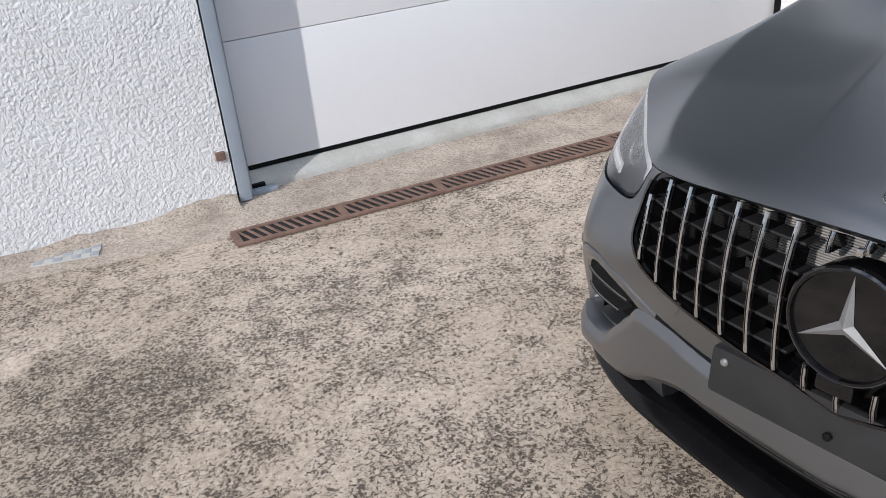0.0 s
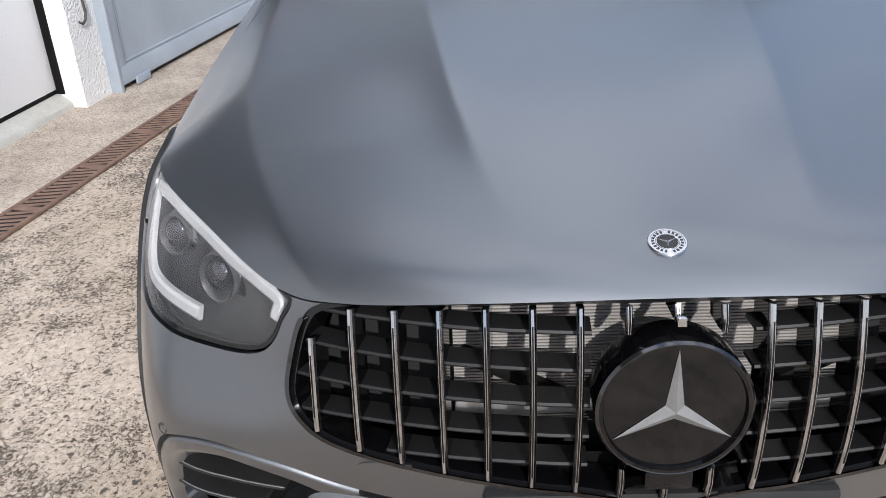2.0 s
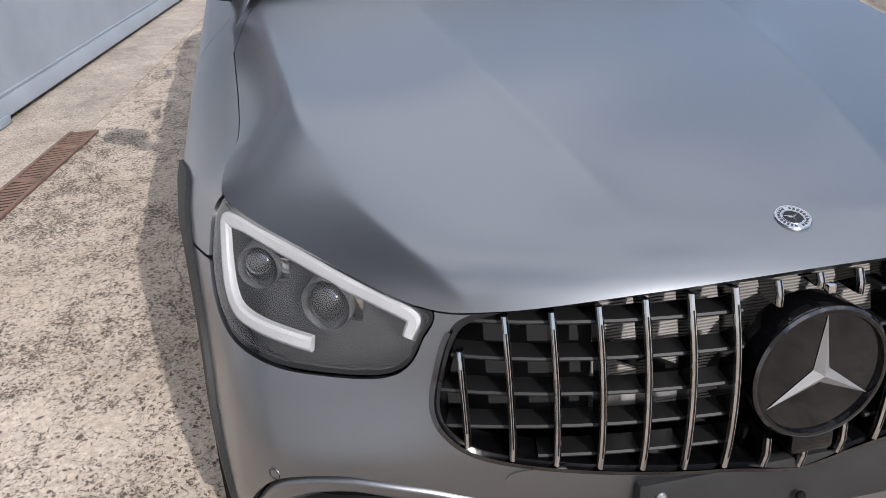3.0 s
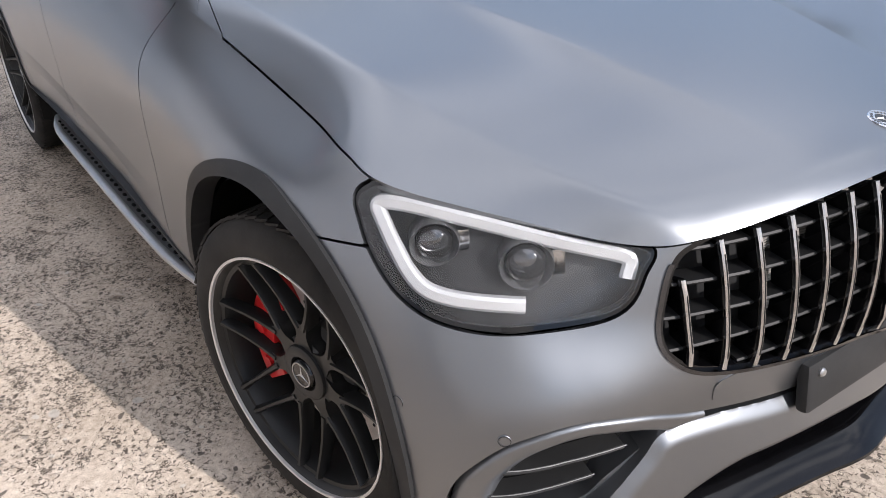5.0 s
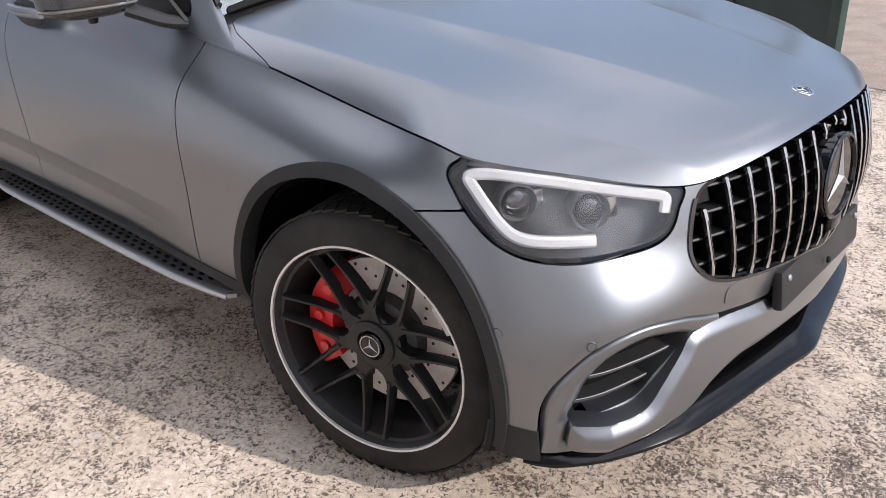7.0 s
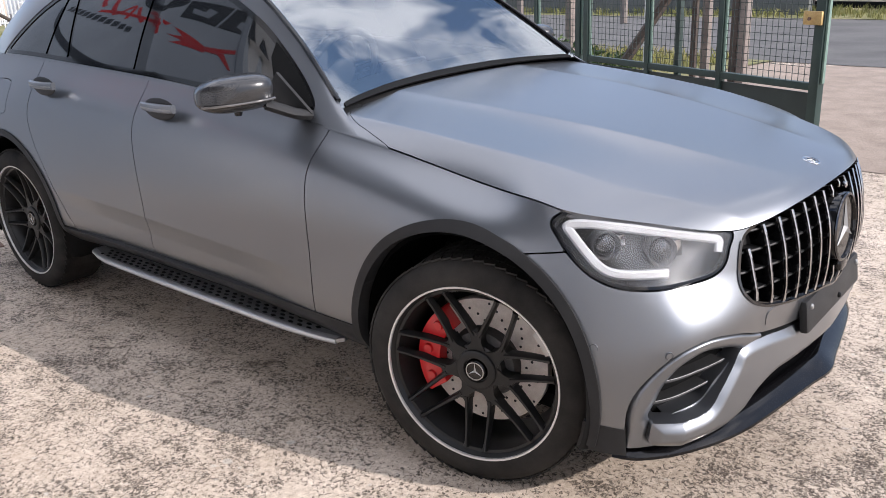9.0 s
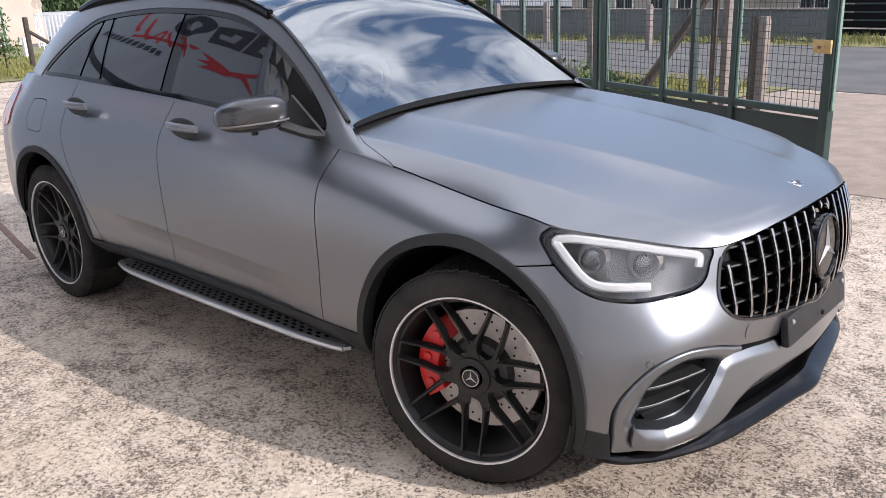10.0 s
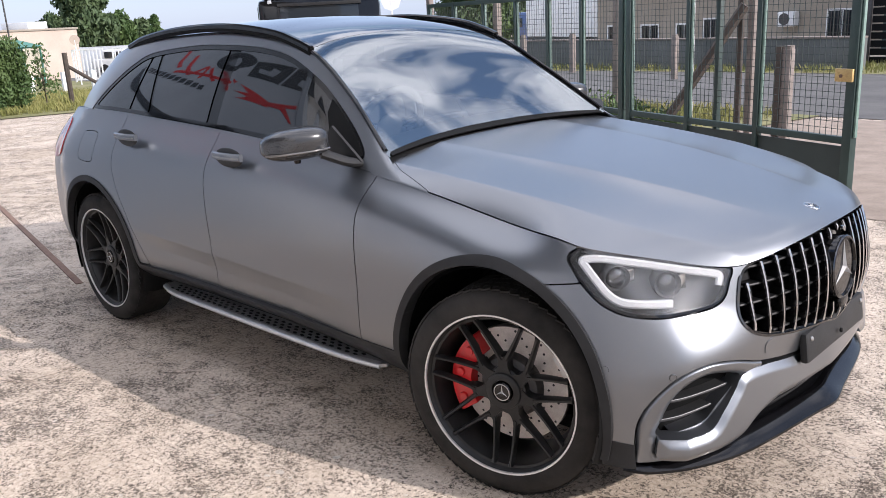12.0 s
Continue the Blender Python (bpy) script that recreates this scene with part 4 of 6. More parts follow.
        bm = boxed(r * 1.2, r * 1.9, -r * .7, r * .7, -.02, .002, .004, m)
        part("reflector", bm, M_CHROME, lamp)
    # arch cladding, front
    ring = lambda g: np.minimum(np.minimum(.462 - arch(g), arch(g) - .430), np.where(np.abs(g[..., 0]) < .6, g[..., 2] - .255, -1))
    cut_sheet("arch_cladding", BODY_NEAR, ring, M_PLASTIC, car, side, 0.05, 0.009)
    lower = lambda g: np.minimum(np.minimum(np.interp(g[..., 0], [.3, .42, .53], [.328, .329, .322]) - g[..., 2], arch(g) - .412), np.minimum(np.minimum(g[..., 2] - .238, .506 - g[..., 0]), g[..., 0] - .25))
    cut_sheet("lower_cladding", FRONT, lower, M_PLASTIC, car, side, 0.03, 0.002)
    # wheel house
    prof = [(.415, .90), (.44, .86), (.44, .52), (.42, .50)]
    for cx in (0, -BASE):
        bm = bmesh.new()
        rings = []
        for a in np.linspace(-20, 200, 34):
            c, s = math.cos(radians(a)), math.sin(radians(a))
            rings.append([bm.verts.new((cx + r * c, side * w, .384 + r * s)) for r, w in prof])
        for r0, r1 in zip(rings, rings[1:]):
            for j in range(3):
                bm.faces.new((r0[j], r0[j + 1], r1[j + 1], r1[j]))
        part("wheel_house", bm, M_MATBLACK, car)
    # parking sensors
    for x, w, z, r in ((.421, .877, .558, .0125), (.593, .791, .548, .0115)):
        n = Vector((.25 if x < .5 else .75, side * (.97 if x < .5 else .66), 0)).normalized()
        m = Matrix.Translation(Vector((x, side * w, z)) + n * .0035) @ n.to_track_quat("Z", "Y").to_matrix().to_4x4()
        bm = lathe(bmesh.new(), [(r, -.006), (r, .0), (r * .92, .0012), (r * .80, .0012), (r * .76, -.001), (r * .70, .0006), (.0005, .0010), (.0005, -.006)], 24, "z")
        bmesh.ops.transform(bm, matrix=m, verts=bm.verts)
        sensor = part("parking_sensor", bm, M_PAINT, b)
        bm = lathe(bmesh.new(), [(r * .93, .0), (r * .93, .0016), (r * .86, .0016), (r * .86, .0)], 24, "z")
        bmesh.ops.transform(bm, matrix=m, verts=bm.verts)
        part("sensor_groove", bm, M_MATBLACK, sensor)


BODY_NEAR = shell(np.linspace(5.0, 9.0, 170), np.linspace(0, 3.972, 110))
M_LENS_DARK = material("projector_glass", (0.06, 0.062, 0.068), 0.10, 0.7, Coat_Weight=1.0, Coat_IOR=1.7)
both(front_half)


cut_sheet("bonnet", BONNET, bonnet_keep, M_PAINT, car, 1, 0.022, 0.0015, "", "r")
# the wing's top runs on below the shoulder line, so that only the bonnet's joint shows
WING_TOP = np.concatenate([BONNET, shell(np.linspace(0, 8.25, len(BONNET)), np.array([3.985, 3.962]))], 1)
for side in (-1, 1):
    cut_sheet("fender_top", WING_TOP, lambda g: np.minimum(-bonnet_side(g) - .5 * GAP, -.25 - g[..., 0]), M_PAINT, car, side, 0.012, 0.0015)


# ---- flank: doors, quarter panel, sill ----
REAR = shell(np.linspace(8.0, 14.0, 260), np.linspace(0, 4, 140))
# a sculpted hollow low on the doors, with a firm upper edge that rises to the rear
_rise = np.interp(REAR[..., 0], [-2.4, -.6], [.60, .545]) - REAR[..., 2]
_ends = np.clip((REAR[..., 0] + 2.55) / .5, 0, 1) * np.clip((-.66 - REAR[..., 0]) / .45, 0, 1)
REAR[..., 1] -= .016 * _ends * np.clip(_rise / .07, 0, 1) ** .8
X_B, X_C = -1.685, -2.52


def rear_door_edge(g):
    """Positive ahead of the rear door's trailing joint, which sweeps round the wheel."""
    z = g[..., 2]
    return g[..., 0] - np.interp(z, [.35, .45, .62, .80, .92, 1.2], [-2.30, -2.34, -2.45, -2.54, -2.58, -2.60])


def flank(side):
    belt = lambda g: 4 - np.zeros_like(g[..., 0])
    low = lambda g: g[..., 2] - .405
    fd = cut_sheet("front_door", REAR, lambda g: np.minimum(np.minimum(door_front(g) - GAP, g[..., 0] - X_B - GAP), low(g)), M_PAINT, car, side, 0.02)
    rd = cut_sheet("rear_door", REAR, lambda g: np.minimum(np.minimum(X_B - GAP - g[..., 0], rear_door_edge(g) - GAP), np.minimum(low(g), arch(g, -BASE) - .456)), M_PAINT, car, side, 0.02)
    fuel = lambda g: inside_poly(g[..., 0], g[..., 2], rounded([(-3.005, 1.055), (-2.975, 1.075), (-2.86, 1.075), (-2.822, 1.05), (-2.815, .95), (-2.84, .925), (-2.96, .925), (-3.0, .95)], 5))
    def quarter(g):
        f = np.minimum(np.minimum(-rear_door_edge(g) - GAP, arch(g, -BASE) - .456), g[..., 2] - .42)
        return np.minimum(f, -fuel(g) - GAP) if side < 0 else f
    q = cut_sheet("quarter_panel", REAR, quarter, M_PAINT, car, side, 0.02)
    if side < 0:
        cut_sheet("fuel_flap", REAR, lambda g: fuel(g) - .001, M_PAINT, q, side, 0.01, 0.0)
    ring = lambda g: np.minimum(np.minimum(.462 - arch(g, -BASE), arch(g, -BASE) - .430), np.minimum(g[..., 2] - .30, .62 - np.abs(g[..., 0] + BASE)))
    cut_sheet("arch_cladding", REAR, ring, M_PLASTIC, car, side, 0.05, 0.006)
    sill = lambda g: np.minimum(np.minimum(.412 - g[..., 2], np.minimum(-g[..., 0] - .44, g[..., 0] + 2.46)), g[..., 2] - .305)
    cut_sheet("sill_cladding", REAR_WIDE, sill, M_PLASTIC, car, side, 0.06, 0.004)
    tail = lambda g: np.minimum(.425 - g[..., 2], -3.2 - g[..., 0])
    cut_sheet("rear_diffuser", REAR, tail, M_PLASTIC, car, side, 0.05)
    lens = lambda g: inside_poly(g[..., 1] * .5 - g[..., 0], g[..., 2], rounded([(3.72, 1.10), (3.80, 1.12), (3.95, 1.08), (4.0, .96), (3.9, .90), (3.74, .94)], 5))
    cut_sheet("tail_lamp", REAR, lens, M_TAIL, car, side, 0.01, 0.006, "red tail lamp")
    # door handles on the shoulder
    for x, door in ((-1.475, fd), (-2.405, rd)):
        z = 1.048 if door is fd else 1.078
        w = .912 - .010
        bm = bmesh.new()
        bmesh.ops.create_uvsphere(bm, u_segments=28, v_segments=14, radius=1.0, matrix=Matrix.Translation((x, side * (w - .002), z)) @ Matrix.Diagonal((.108, .009, .043, 1)))
        part("handle_cup", bm, M_LOUVRE, door, "dark hollow behind the handle")
        pts = [(x + dx, side * (w + .017 - 1.0 * dx * dx), z + .008) for dx in np.linspace(-.108, .108, 13)]
        prof = [(-.011, -.016), (.004, -.018), (.009, -.012), (.009, .010), (.003, .015), (-.011, .013)]
        part("handle", sweep(bmesh.new(), pts, prof if side < 0 else [(-a, b) for a, b in prof]), M_PAINT, door)
        pts = [(x + dx, side * (w + .026 - 1.0 * dx * dx), z + .003) for dx in np.linspace(-.100, .100, 11)]
        part("handle_strip", sweep(bmesh.new(), pts, [(-.002, -.003), (.002, -.003), (.002, .003), (-.002, .003)]), M_STAR, door, "bright strip on the handle")
    # running board of pierced aluminium
    board = thing_part_board(side)
    return board


def thing_part_board(side):
    x0, x1, y0, y1, z = -2.30, -.57, .80, .922, .312
    out = [(x1 - .02, y0), (x1, y0 + .07), (x1 - .02, y0 + .092), (x1 - .16, y1 - .012), (x1 - .40, y1), (x0 + .40, y1), (x0 + .16, y1 - .010), (x0 + .02, y0 + .080), (x0, y0 + .06), (x0 + .02, y0)]
    bm = prism(bmesh.new(), [(a, side * b) for a, b in (out if side > 0 else out[::-1])], z - .014, z)
    b = part("running_board", bm, M_BOARD, car, "dark pierced running board with a polished aluminium edge", angle=25)
    edge = [tuple(q) for q in smooth_line(out[2:8], 60)]
    bm = sweep(bmesh.new(), [(x, side * w, z - .004) for x, w in edge], [(k * side, h) for k, h in ((-.020, .006), (-.004, .006), (.004, .001), (.006, -.008), (.002, -.016), (-.020, -.016))])
    part("board_edge", bm, M_ALU, b, "polished aluminium edge")
    stud = None
    for row, w in enumerate((.838, .862, .886)):
        n = 30
        for i in range(n):
            x = x0 + .12 + (i + .5 * (row % 2)) * (x1 - x0 - .24) / n
            if stud is None:
                s = bmesh.new()
                bmesh.ops.create_uvsphere(s, u_segments=10, v_segments=6, radius=1, matrix=Matrix.Diagonal((.014, .0065, .004, 1)))
                stud = flush(s, "stud", M_MATBLACK)
            ob = part("stud", stud, M_MATBLACK, b)
            ob.location = (x, side * w, z + .001)
    bm = boxed(x0 + .02, x1 - .02, side * (y0 - .07) if side > 0 else -(y0 + .01), side * (y0 + .01) if side > 0 else -(y0 - .07), z - .04, z + .012, .006)
    part("board_bracket", bm, M_PLASTIC, b)
    return b


M_BOARD = worn("grey_board_metal", (0.34, 0.34, 0.345), (0.28, 0.28, 0.285), 6, 0.42, 0.7, 200, 0.06, 0.0004)
REAR_WIDE = shell(np.linspace(7.6, 11.2, 120), np.linspace(0, 4, 110))
both(flank)

# ---- greenhouse ----
BELT_KNOTS = [(-.50, .797, 1.018), (-.82, .803, 1.062), (-1.2, .806, 1.100), (-1.6, .801, 1.125), (-2.0, .795, 1.148), (-2.6, .783, 1.170), (-3.05, .760, 1.180), (-3.42, .660, 1.175)]
EAVE_KNOTS = [(-.62, .738, 1.085), (-.93, .650, 1.310), (-1.23, .602, 1.480), (-1.60, .592, 1.552), (-2.0, .590, 1.570), (-2.6, .582, 1.545), (-3.00, .565, 1.490), (-3.30, .520, 1.400)]
CROWN_KNOTS = [(-.735, 0, 1.100), (-1.03, 0, 1.340), (-1.31, 0, 1.535), (-1.62, 0, 1.600), (-2.0, 0, 1.622), (-2.6, 0, 1.600), (-3.02, 0, 1.550), (-3.36, 0, 1.450)]


def upper_side(nu=200, nv=40):
    ts, vs = np.linspace(0, 7, nu), np.linspace(0, 1, nv)[None, :, None]
    b, e = spline(BELT_KNOTS, ts)[:, None], spline(EAVE_KNOTS, ts)[:, None]
    g = b * (1 - vs) + e * vs
    bulge = .016 * np.sin(np.pi * np.linspace(0, 1, nv))
    g[..., 1] += bulge[None] * np.clip((np.arange(nu) / nu * 7 - 1.6) / 1.6, 0, 1)[:, None]
    return g


def canopy(t0, t1, nu, nr=50, bow=2.3):
    ts, rs = np.linspace(t0, t1, nu), np.linspace(0, 1, nr)
    e, c = spline(EAVE_KNOTS, ts)[:, None], spline(CROWN_KNOTS, ts)[:, None]
    k = (rs ** bow)[None, :, None]
    g = c * (1 - k) + e * k
    g[..., 1] = (c * (1 - rs[None, :, None]) + e * rs[None, :, None])[..., 1]
    return g


SIDE = upper_side()
DLO = rounded([(-3.085, 1.188), (-2.87, 1.335), (-2.70, 1.425), (-2.52, 1.480), (-2.1, 1.512), (-1.79, 1.510), (-1.53, 1.495), (-1.32, 1.455), (-1.11, 1.365), (-.96, 1.275), (-.80, 1.165), (-.725, 1.092), (-.80, 1.086), (-1.34, 1.122), (-1.82, 1.150), (-2.657, 1.182), (-3.0, 1.186)], 5)
WSHIELD = canopy(0.02, 2.05, 90)
ROOFG = canopy(2.0, 6.9, 110, 50, 2.6)


def upper(side):
    dlo = lambda g: inside_poly(g[..., 0], g[..., 2], DLO)
    cut_sheet("pillar_frame", SIDE, lambda g: -dlo(g) - .0, M_PAINT, car, side, 0.012, 0.001)
    trim = cut_sheet("window_trim", SIDE, lambda g: np.minimum(dlo(g) - .001, .020 - dlo(g)), M_GLOSSBLACK, car, side, 0.008, -0.002, "gloss black window trim")
    cols = [(-3.2, -2.685, -.34), (-2.655, -2.40, -.22), (-2.37, -1.87, -.03), (-1.60, -.86, -.10)]
    names = ["quarter_window", "rear_quarter_light", "rear_window", "front_window"]
    def lean(g, x, k):
        return g[..., 0] - (x - k * (1.17 - g[..., 2]))
    edges = [(None, (-2.625, .35)), ((-2.603, .35), (-2.395, -.10)), ((-2.365, -.10), (-1.825, .12)), ((-1.735, .12), (-.775, -.85))]
    for nm, (a, b) in zip(names, edges):
        def keep(g, a=a, b=b):
            f = dlo(g) - .018
            if a:
                f = np.minimum(f, lean(g, *a))
            return np.minimum(f, -lean(g, *b))
        cut_sheet(nm, SIDE, keep, M_TINT, car, side, 0.0, -0.006, "dark tinted window")
    cut_sheet("pillar_cover", SIDE, lambda g: dlo(g) - .006, M_GLOSSBLACK, car, side, 0.0, -0.010)
    cut_sheet("mirror_sail", SIDE, lambda g: np.minimum(dlo(g) - .010, g[..., 0] - np.interp(g[..., 2], [1.08, 1.24], [-.895, -1.005])), M_MATBLACK, car, side, 0.006, -0.001, "black corner panel behind the mirror")
    # shoulder that joins the rear pillar to the quarter panel
    low, high = spline(LINE_TOP, np.linspace(10.6, 12.9, 40)), spline(BELT_KNOTS, np.linspace(4.6, 7.0, 40))
    k = np.linspace(0, 1, 5)[None, :, None]
    strip = low[:, None] * (1 - k) + high[:, None] * k
    cut_sheet("rear_shoulder", strip, lambda q: 1 + 0 * q[..., 0], M_PAINT, car, side, 0.0, -0.001)
    # corner between the quarter panel, the rear pillar and the tailgate
    low = spline(LINE_TOP, np.linspace(12.5, 14, 24))
    k2 = np.linspace(0, 1, 24)[:, None]
    high = spline(BELT_KNOTS, [6.95]) * (1 - k2) + np.array([[-3.54, 0, 1.18]]) * k2
    strip = low[:, None] * (1 - k) + high[:, None] * k
    cut_sheet("rear_corner", strip, lambda q: 1 + 0 * q[..., 0], M_PAINT, car, side, 0.0, 0.001)
    # pillar side strip between windscreen and pillar
    pts = [tuple(p) for p in spline(EAVE_KNOTS, np.linspace(.1, 2.1, 30))]
    sweep_pts = [(x, side * w, z + .004) for x, w, z in pts]
    part("windscreen_strip", sweep(bmesh.new(), sweep_pts, round_profile(.010, 8), caps=True), M_GLOSSBLACK, car)
    # roof rail
    rail = [(-1.21, .605, 1.487), (-1.30, .606, 1.519), (-1.46, .605, 1.560), (-1.75, .602, 1.593), (-2.05, .598, 1.601), (-2.4, .592, 1.587), (-2.70, .582, 1.554), (-2.88, .574, 1.514)]
    pts = [(x, side * w, z) for x, w, z in spline(rail, np.linspace(0, 7, 50))]
    part("roof_rail", sweep(bmesh.new(), pts, [(-.014, -.012), (.014, -.012), (.015, .003), (.008, .011), (-.008, .011), (-.015, .003)]), M_GLOSSBLACK, car, "gloss black roof rail")
    pts = [(x, side * w, z - .017) for x, w, z in spline(rail, np.linspace(0, 7, 50))]
    part("rail_base", sweep(bmesh.new(), pts, [(-.010, -.012), (.010, -.012), (.010, .02), (-.010, .02)]), M_MATBLACK, car)
    # tailgate close-out
    ts = np.linspace(0, 1, 30)
    a = spline(EAVE_KNOTS, [6.9])[0]
    top = np.stack([np.linspace(-3.36, a[0], 20), np.linspace(0, a[1], 20), np.linspace(1.452, a[2], 20)], -1)
    k2 = np.linspace(0, 1, 20)[:, None]
    foot = np.array([[-3.54, 0, 1.18]]) * (1 - k2) + spline(BELT_KNOTS, [6.95]) * k2
    g = top[:, None] * (1 - ts[None, :, None]) + foot[:, None] * ts[None, :, None]
    cut_sheet("tailgate", g, lambda q: 1 + 0 * q[..., 0], M_PAINT, car, side, 0.0)


both(upper)


def frit(g):
    r = np.linspace(0, 1, g.shape[1])[None] * np.ones(g.shape[:1])[:, None]
    t = np.linspace(0.02, 2.05, g.shape[0])[:, None] * np.ones(g.shape[1])[None]
    return np.maximum(np.maximum(.25 - t, t - 1.97), (r - .955) * 2) * .1


cut_sheet("windscreen", WSHIELD, lambda g: .745 - g[..., 1], M_GLASS, car, 1, 0.0, 0.0, "windscreen reflecting the cloudy sky", "r").visible_shadow = False
cut_sheet("windscreen_border", WSHIELD, frit, M_MATBLACK, car, 1, 0.0, -0.003, "", "r")
def cowl_strip(g):
    t = np.linspace(0.02, 2.05, g.shape[0])[:, None] * np.ones(g.shape[1])[None]
    r = np.linspace(0, 1, g.shape[1])[None] * np.ones(g.shape[:1])[:, None]
    return np.minimum(.098 - .03 * r * r - t, .97 - r)


cut_sheet("cowl_cover", WSHIELD, cowl_strip, M_MATBLACK, car, 1, 0.004, 0.004, "black band at the foot of the windscreen", "r")
cut_sheet("roof", ROOFG, lambda g: 1 + 0 * g[..., 0], M_ROOF, car, 1, 0.0, 0.0, "black glass roof", "r")


# ---- nose: grille, emblem, plate, splitter ----
def nose_x(w, z):
    """How far forward the nose stands at a height and half width."""
    flat = FRONT[:220].reshape(-1, 3)
    k = np.argsort((flat[:, 1] - abs(w)) ** 2 + (flat[:, 2] - z) ** 2)[:4]
    return float(flat[k, 0].mean())


def grille_span(w):
    """Lower and upper end of the grille's opening at a half width."""
    zs = np.linspace(.54, .88, 171)
    sd = inside_poly(np.full_like(zs, abs(w)), zs, GRILLE)
    ok = zs[sd > .006]
    return (ok.min(), min(ok.max(), np.interp(abs(w), [0, .25, .45, .5], [.862, .851, .829, .814]))) if len(ok) else (0, 0)


grille = cut_sheet("grille", FRONT, lambda g: np.minimum(yz(g, GRILLE) + .004, .007 - yz(g, GRILLE)), M_GLOSSBLACK, car, -1, 0.05, -0.004, "grille of upright bright bars with dark louvres behind")
cut_sheet("grille_frame", FRONT, lambda g: np.minimum(yz(g, GRILLE) + .004, .007 - yz(g, GRILLE)), M_GLOSSBLACK, grille, 1, 0.05, -0.004)
for side in (-1, 1):
    cut_sheet("grille_border", FRONT, lambda g: np.minimum(np.minimum(yz(g, GRILLE) + .006, .001 - yz(g, GRILLE)), .80 - g[..., 2]), M_DARKCHROME, grille, side, 0.01, 0.0035, "dark chrome edge under the grille")
    cut_sheet("grille_well", FRONT, lambda g: yz(g, GRILLE) + .02, M_DARK, grille, side, 0.0, -0.115)
PITCH = .0634
for k in range(-8, 9):
    w = k * PITCH if abs(k) < 8 else math.copysign(.507, k)
    lo, hi = grille_span(w)
    if abs(k) == 8:
        hi = .775
    spans = [(lo, hi)]
    half = math.sqrt(max(.124 ** 2 - w * w, 0))
    if half:
        spans = [(lo, .717 - half), (.717 + half, hi)]
    for a, b in spans:
        if b - a < .012:
            continue
        zs = np.linspace(a, b, max(3, int((b - a) / .02)))
        front = [(nose_x(w, z) + .006 - .004 * abs(2 * (z - a) / (b - a) - 1) ** 4, w, z) for z in zs]
        ups = [(1, math.copysign(.25 * abs(w) / .5, w) if w else 0, 0)] * len(front)
        bar = part("slat", sweep(bmesh.new(), front, [(-.0042, -.004), (-.0042, .002), (-.0020, .0048), (.0020, .0048), (.0042, .002), (.0042, -.004)], ups), M_CHROME, grille, "bright chrome bar")
        part("slat_fin", sweep(bmesh.new(), front, [(-.0046, -.050), (-.0052, -.0042), (.0052, -.0042), (.0046, -.050)], ups), M_GLOSSBLACK, grille)
        part("slat_groove", sweep(bmesh.new(), front[1:-1] if len(front) > 4 else front, [(-.0011, .0040), (-.0011, .0052), (.0011, .0052), (.0011, .0040)], ups), M_MATBLACK, grille)
for z in (.602, .655, .708, .762, .815):
    ws = [w for w in np.linspace(-.545, .545, 61) if (lambda s: s[0] < z < s[1])(grille_span(w))]
    for sel in ([w for w in ws if w < -.10], [w for w in ws if w > .10]):
        if len(sel) > 3:
            pts = [(nose_x(w, z) - .030, w, z) for w in sel]
            part("louvre", sweep(bmesh.new(), pts, [(-.020, -.0035), (.018, -.0035), (.020, 0), (.018, .0035), (-.020, .0035)]), M_LOUVRE, grille)
# radiator that shows between the bars
bm = bmesh.new()
for i in range(44):
    z = .60 + i * .0055
    box(bm, .655, .662, -.30, .30, z, z + .0028)
part("radiator", bm, M_RADIATOR, grille, "grey radiator fins")
part("crash_beam", boxed(.655, .675, -.30, .30, .628, .652, .004), M_ALU, grille, "bare metal beam")
for s in (-1, 1):
    y = sorted((s * .12, s * .30))
    m = Matrix.Translation((0, s * .21, .70)) @ Matrix.Rotation(s * .5, 4, "X") @ Matrix.Translation((0, -s * .21, -.70))
    part("brace", boxed(.664, .685, y[0], y[1], .69, .71, .003, m), M_MATBLACK, grille)


def star(bm, r, depth, m):
    """A three-pointed star with raised ridges."""
    rim = []
    for i in range(6):
        a = radians(90 + 60 * i)
        rr = r if i % 2 == 0 else r * .155
        rim.append(bm.verts.new(m @ Vector((rr * math.cos(a), rr * math.sin(a), 0))))
    top = bm.verts.new(m @ Vector((0, 0, depth)))
    for i in range(6):
        bm.faces.new((rim[i], rim[(i + 1) % 6], top))
    bm.faces.new(rim[::-1])
    return bm


emblem_m = Matrix.Translation((.786, 0, .717)) @ Matrix.Rotation(radians(-4), 4, "Y") @ Matrix(((0, 0, 1, 0), (1, 0, 0, 0), (0, 1, 0, 0), (0, 0, 0, 1)))
bm = lathe(bmesh.new(), [(.106, -.06), (.108, -.004), (.104, .005), (.098, .006), (.0960, -.001), (.0005, -.0005), (.0005, -.06)], 72, "z")
bmesh.ops.transform(bm, matrix=emblem_m, verts=bm.verts)
emblem = part("emblem", bm, M_GLOSSBLACK, car, "round black glass emblem with a silver star")
bm = lathe(bmesh.new(), [(.1065, -.002), (.1080, .002), (.1045, .0058), (.1030, .0052), (.1050, .001)], 72, "z")
bmesh.ops.transform(bm, matrix=emblem_m, verts=bm.verts)
part("emblem_ring", bm, M_DARKCHROME, emblem)
part("emblem_star", star(bmesh.new(), .0945, .010, emblem_m @ Matrix.Translation((0, 0, .0004))), M_STAR, emblem, "silver three-pointed shape", smooth=False)
bm = boxed(-.035, .035, -.135, -.10, -.05, .004, .008)
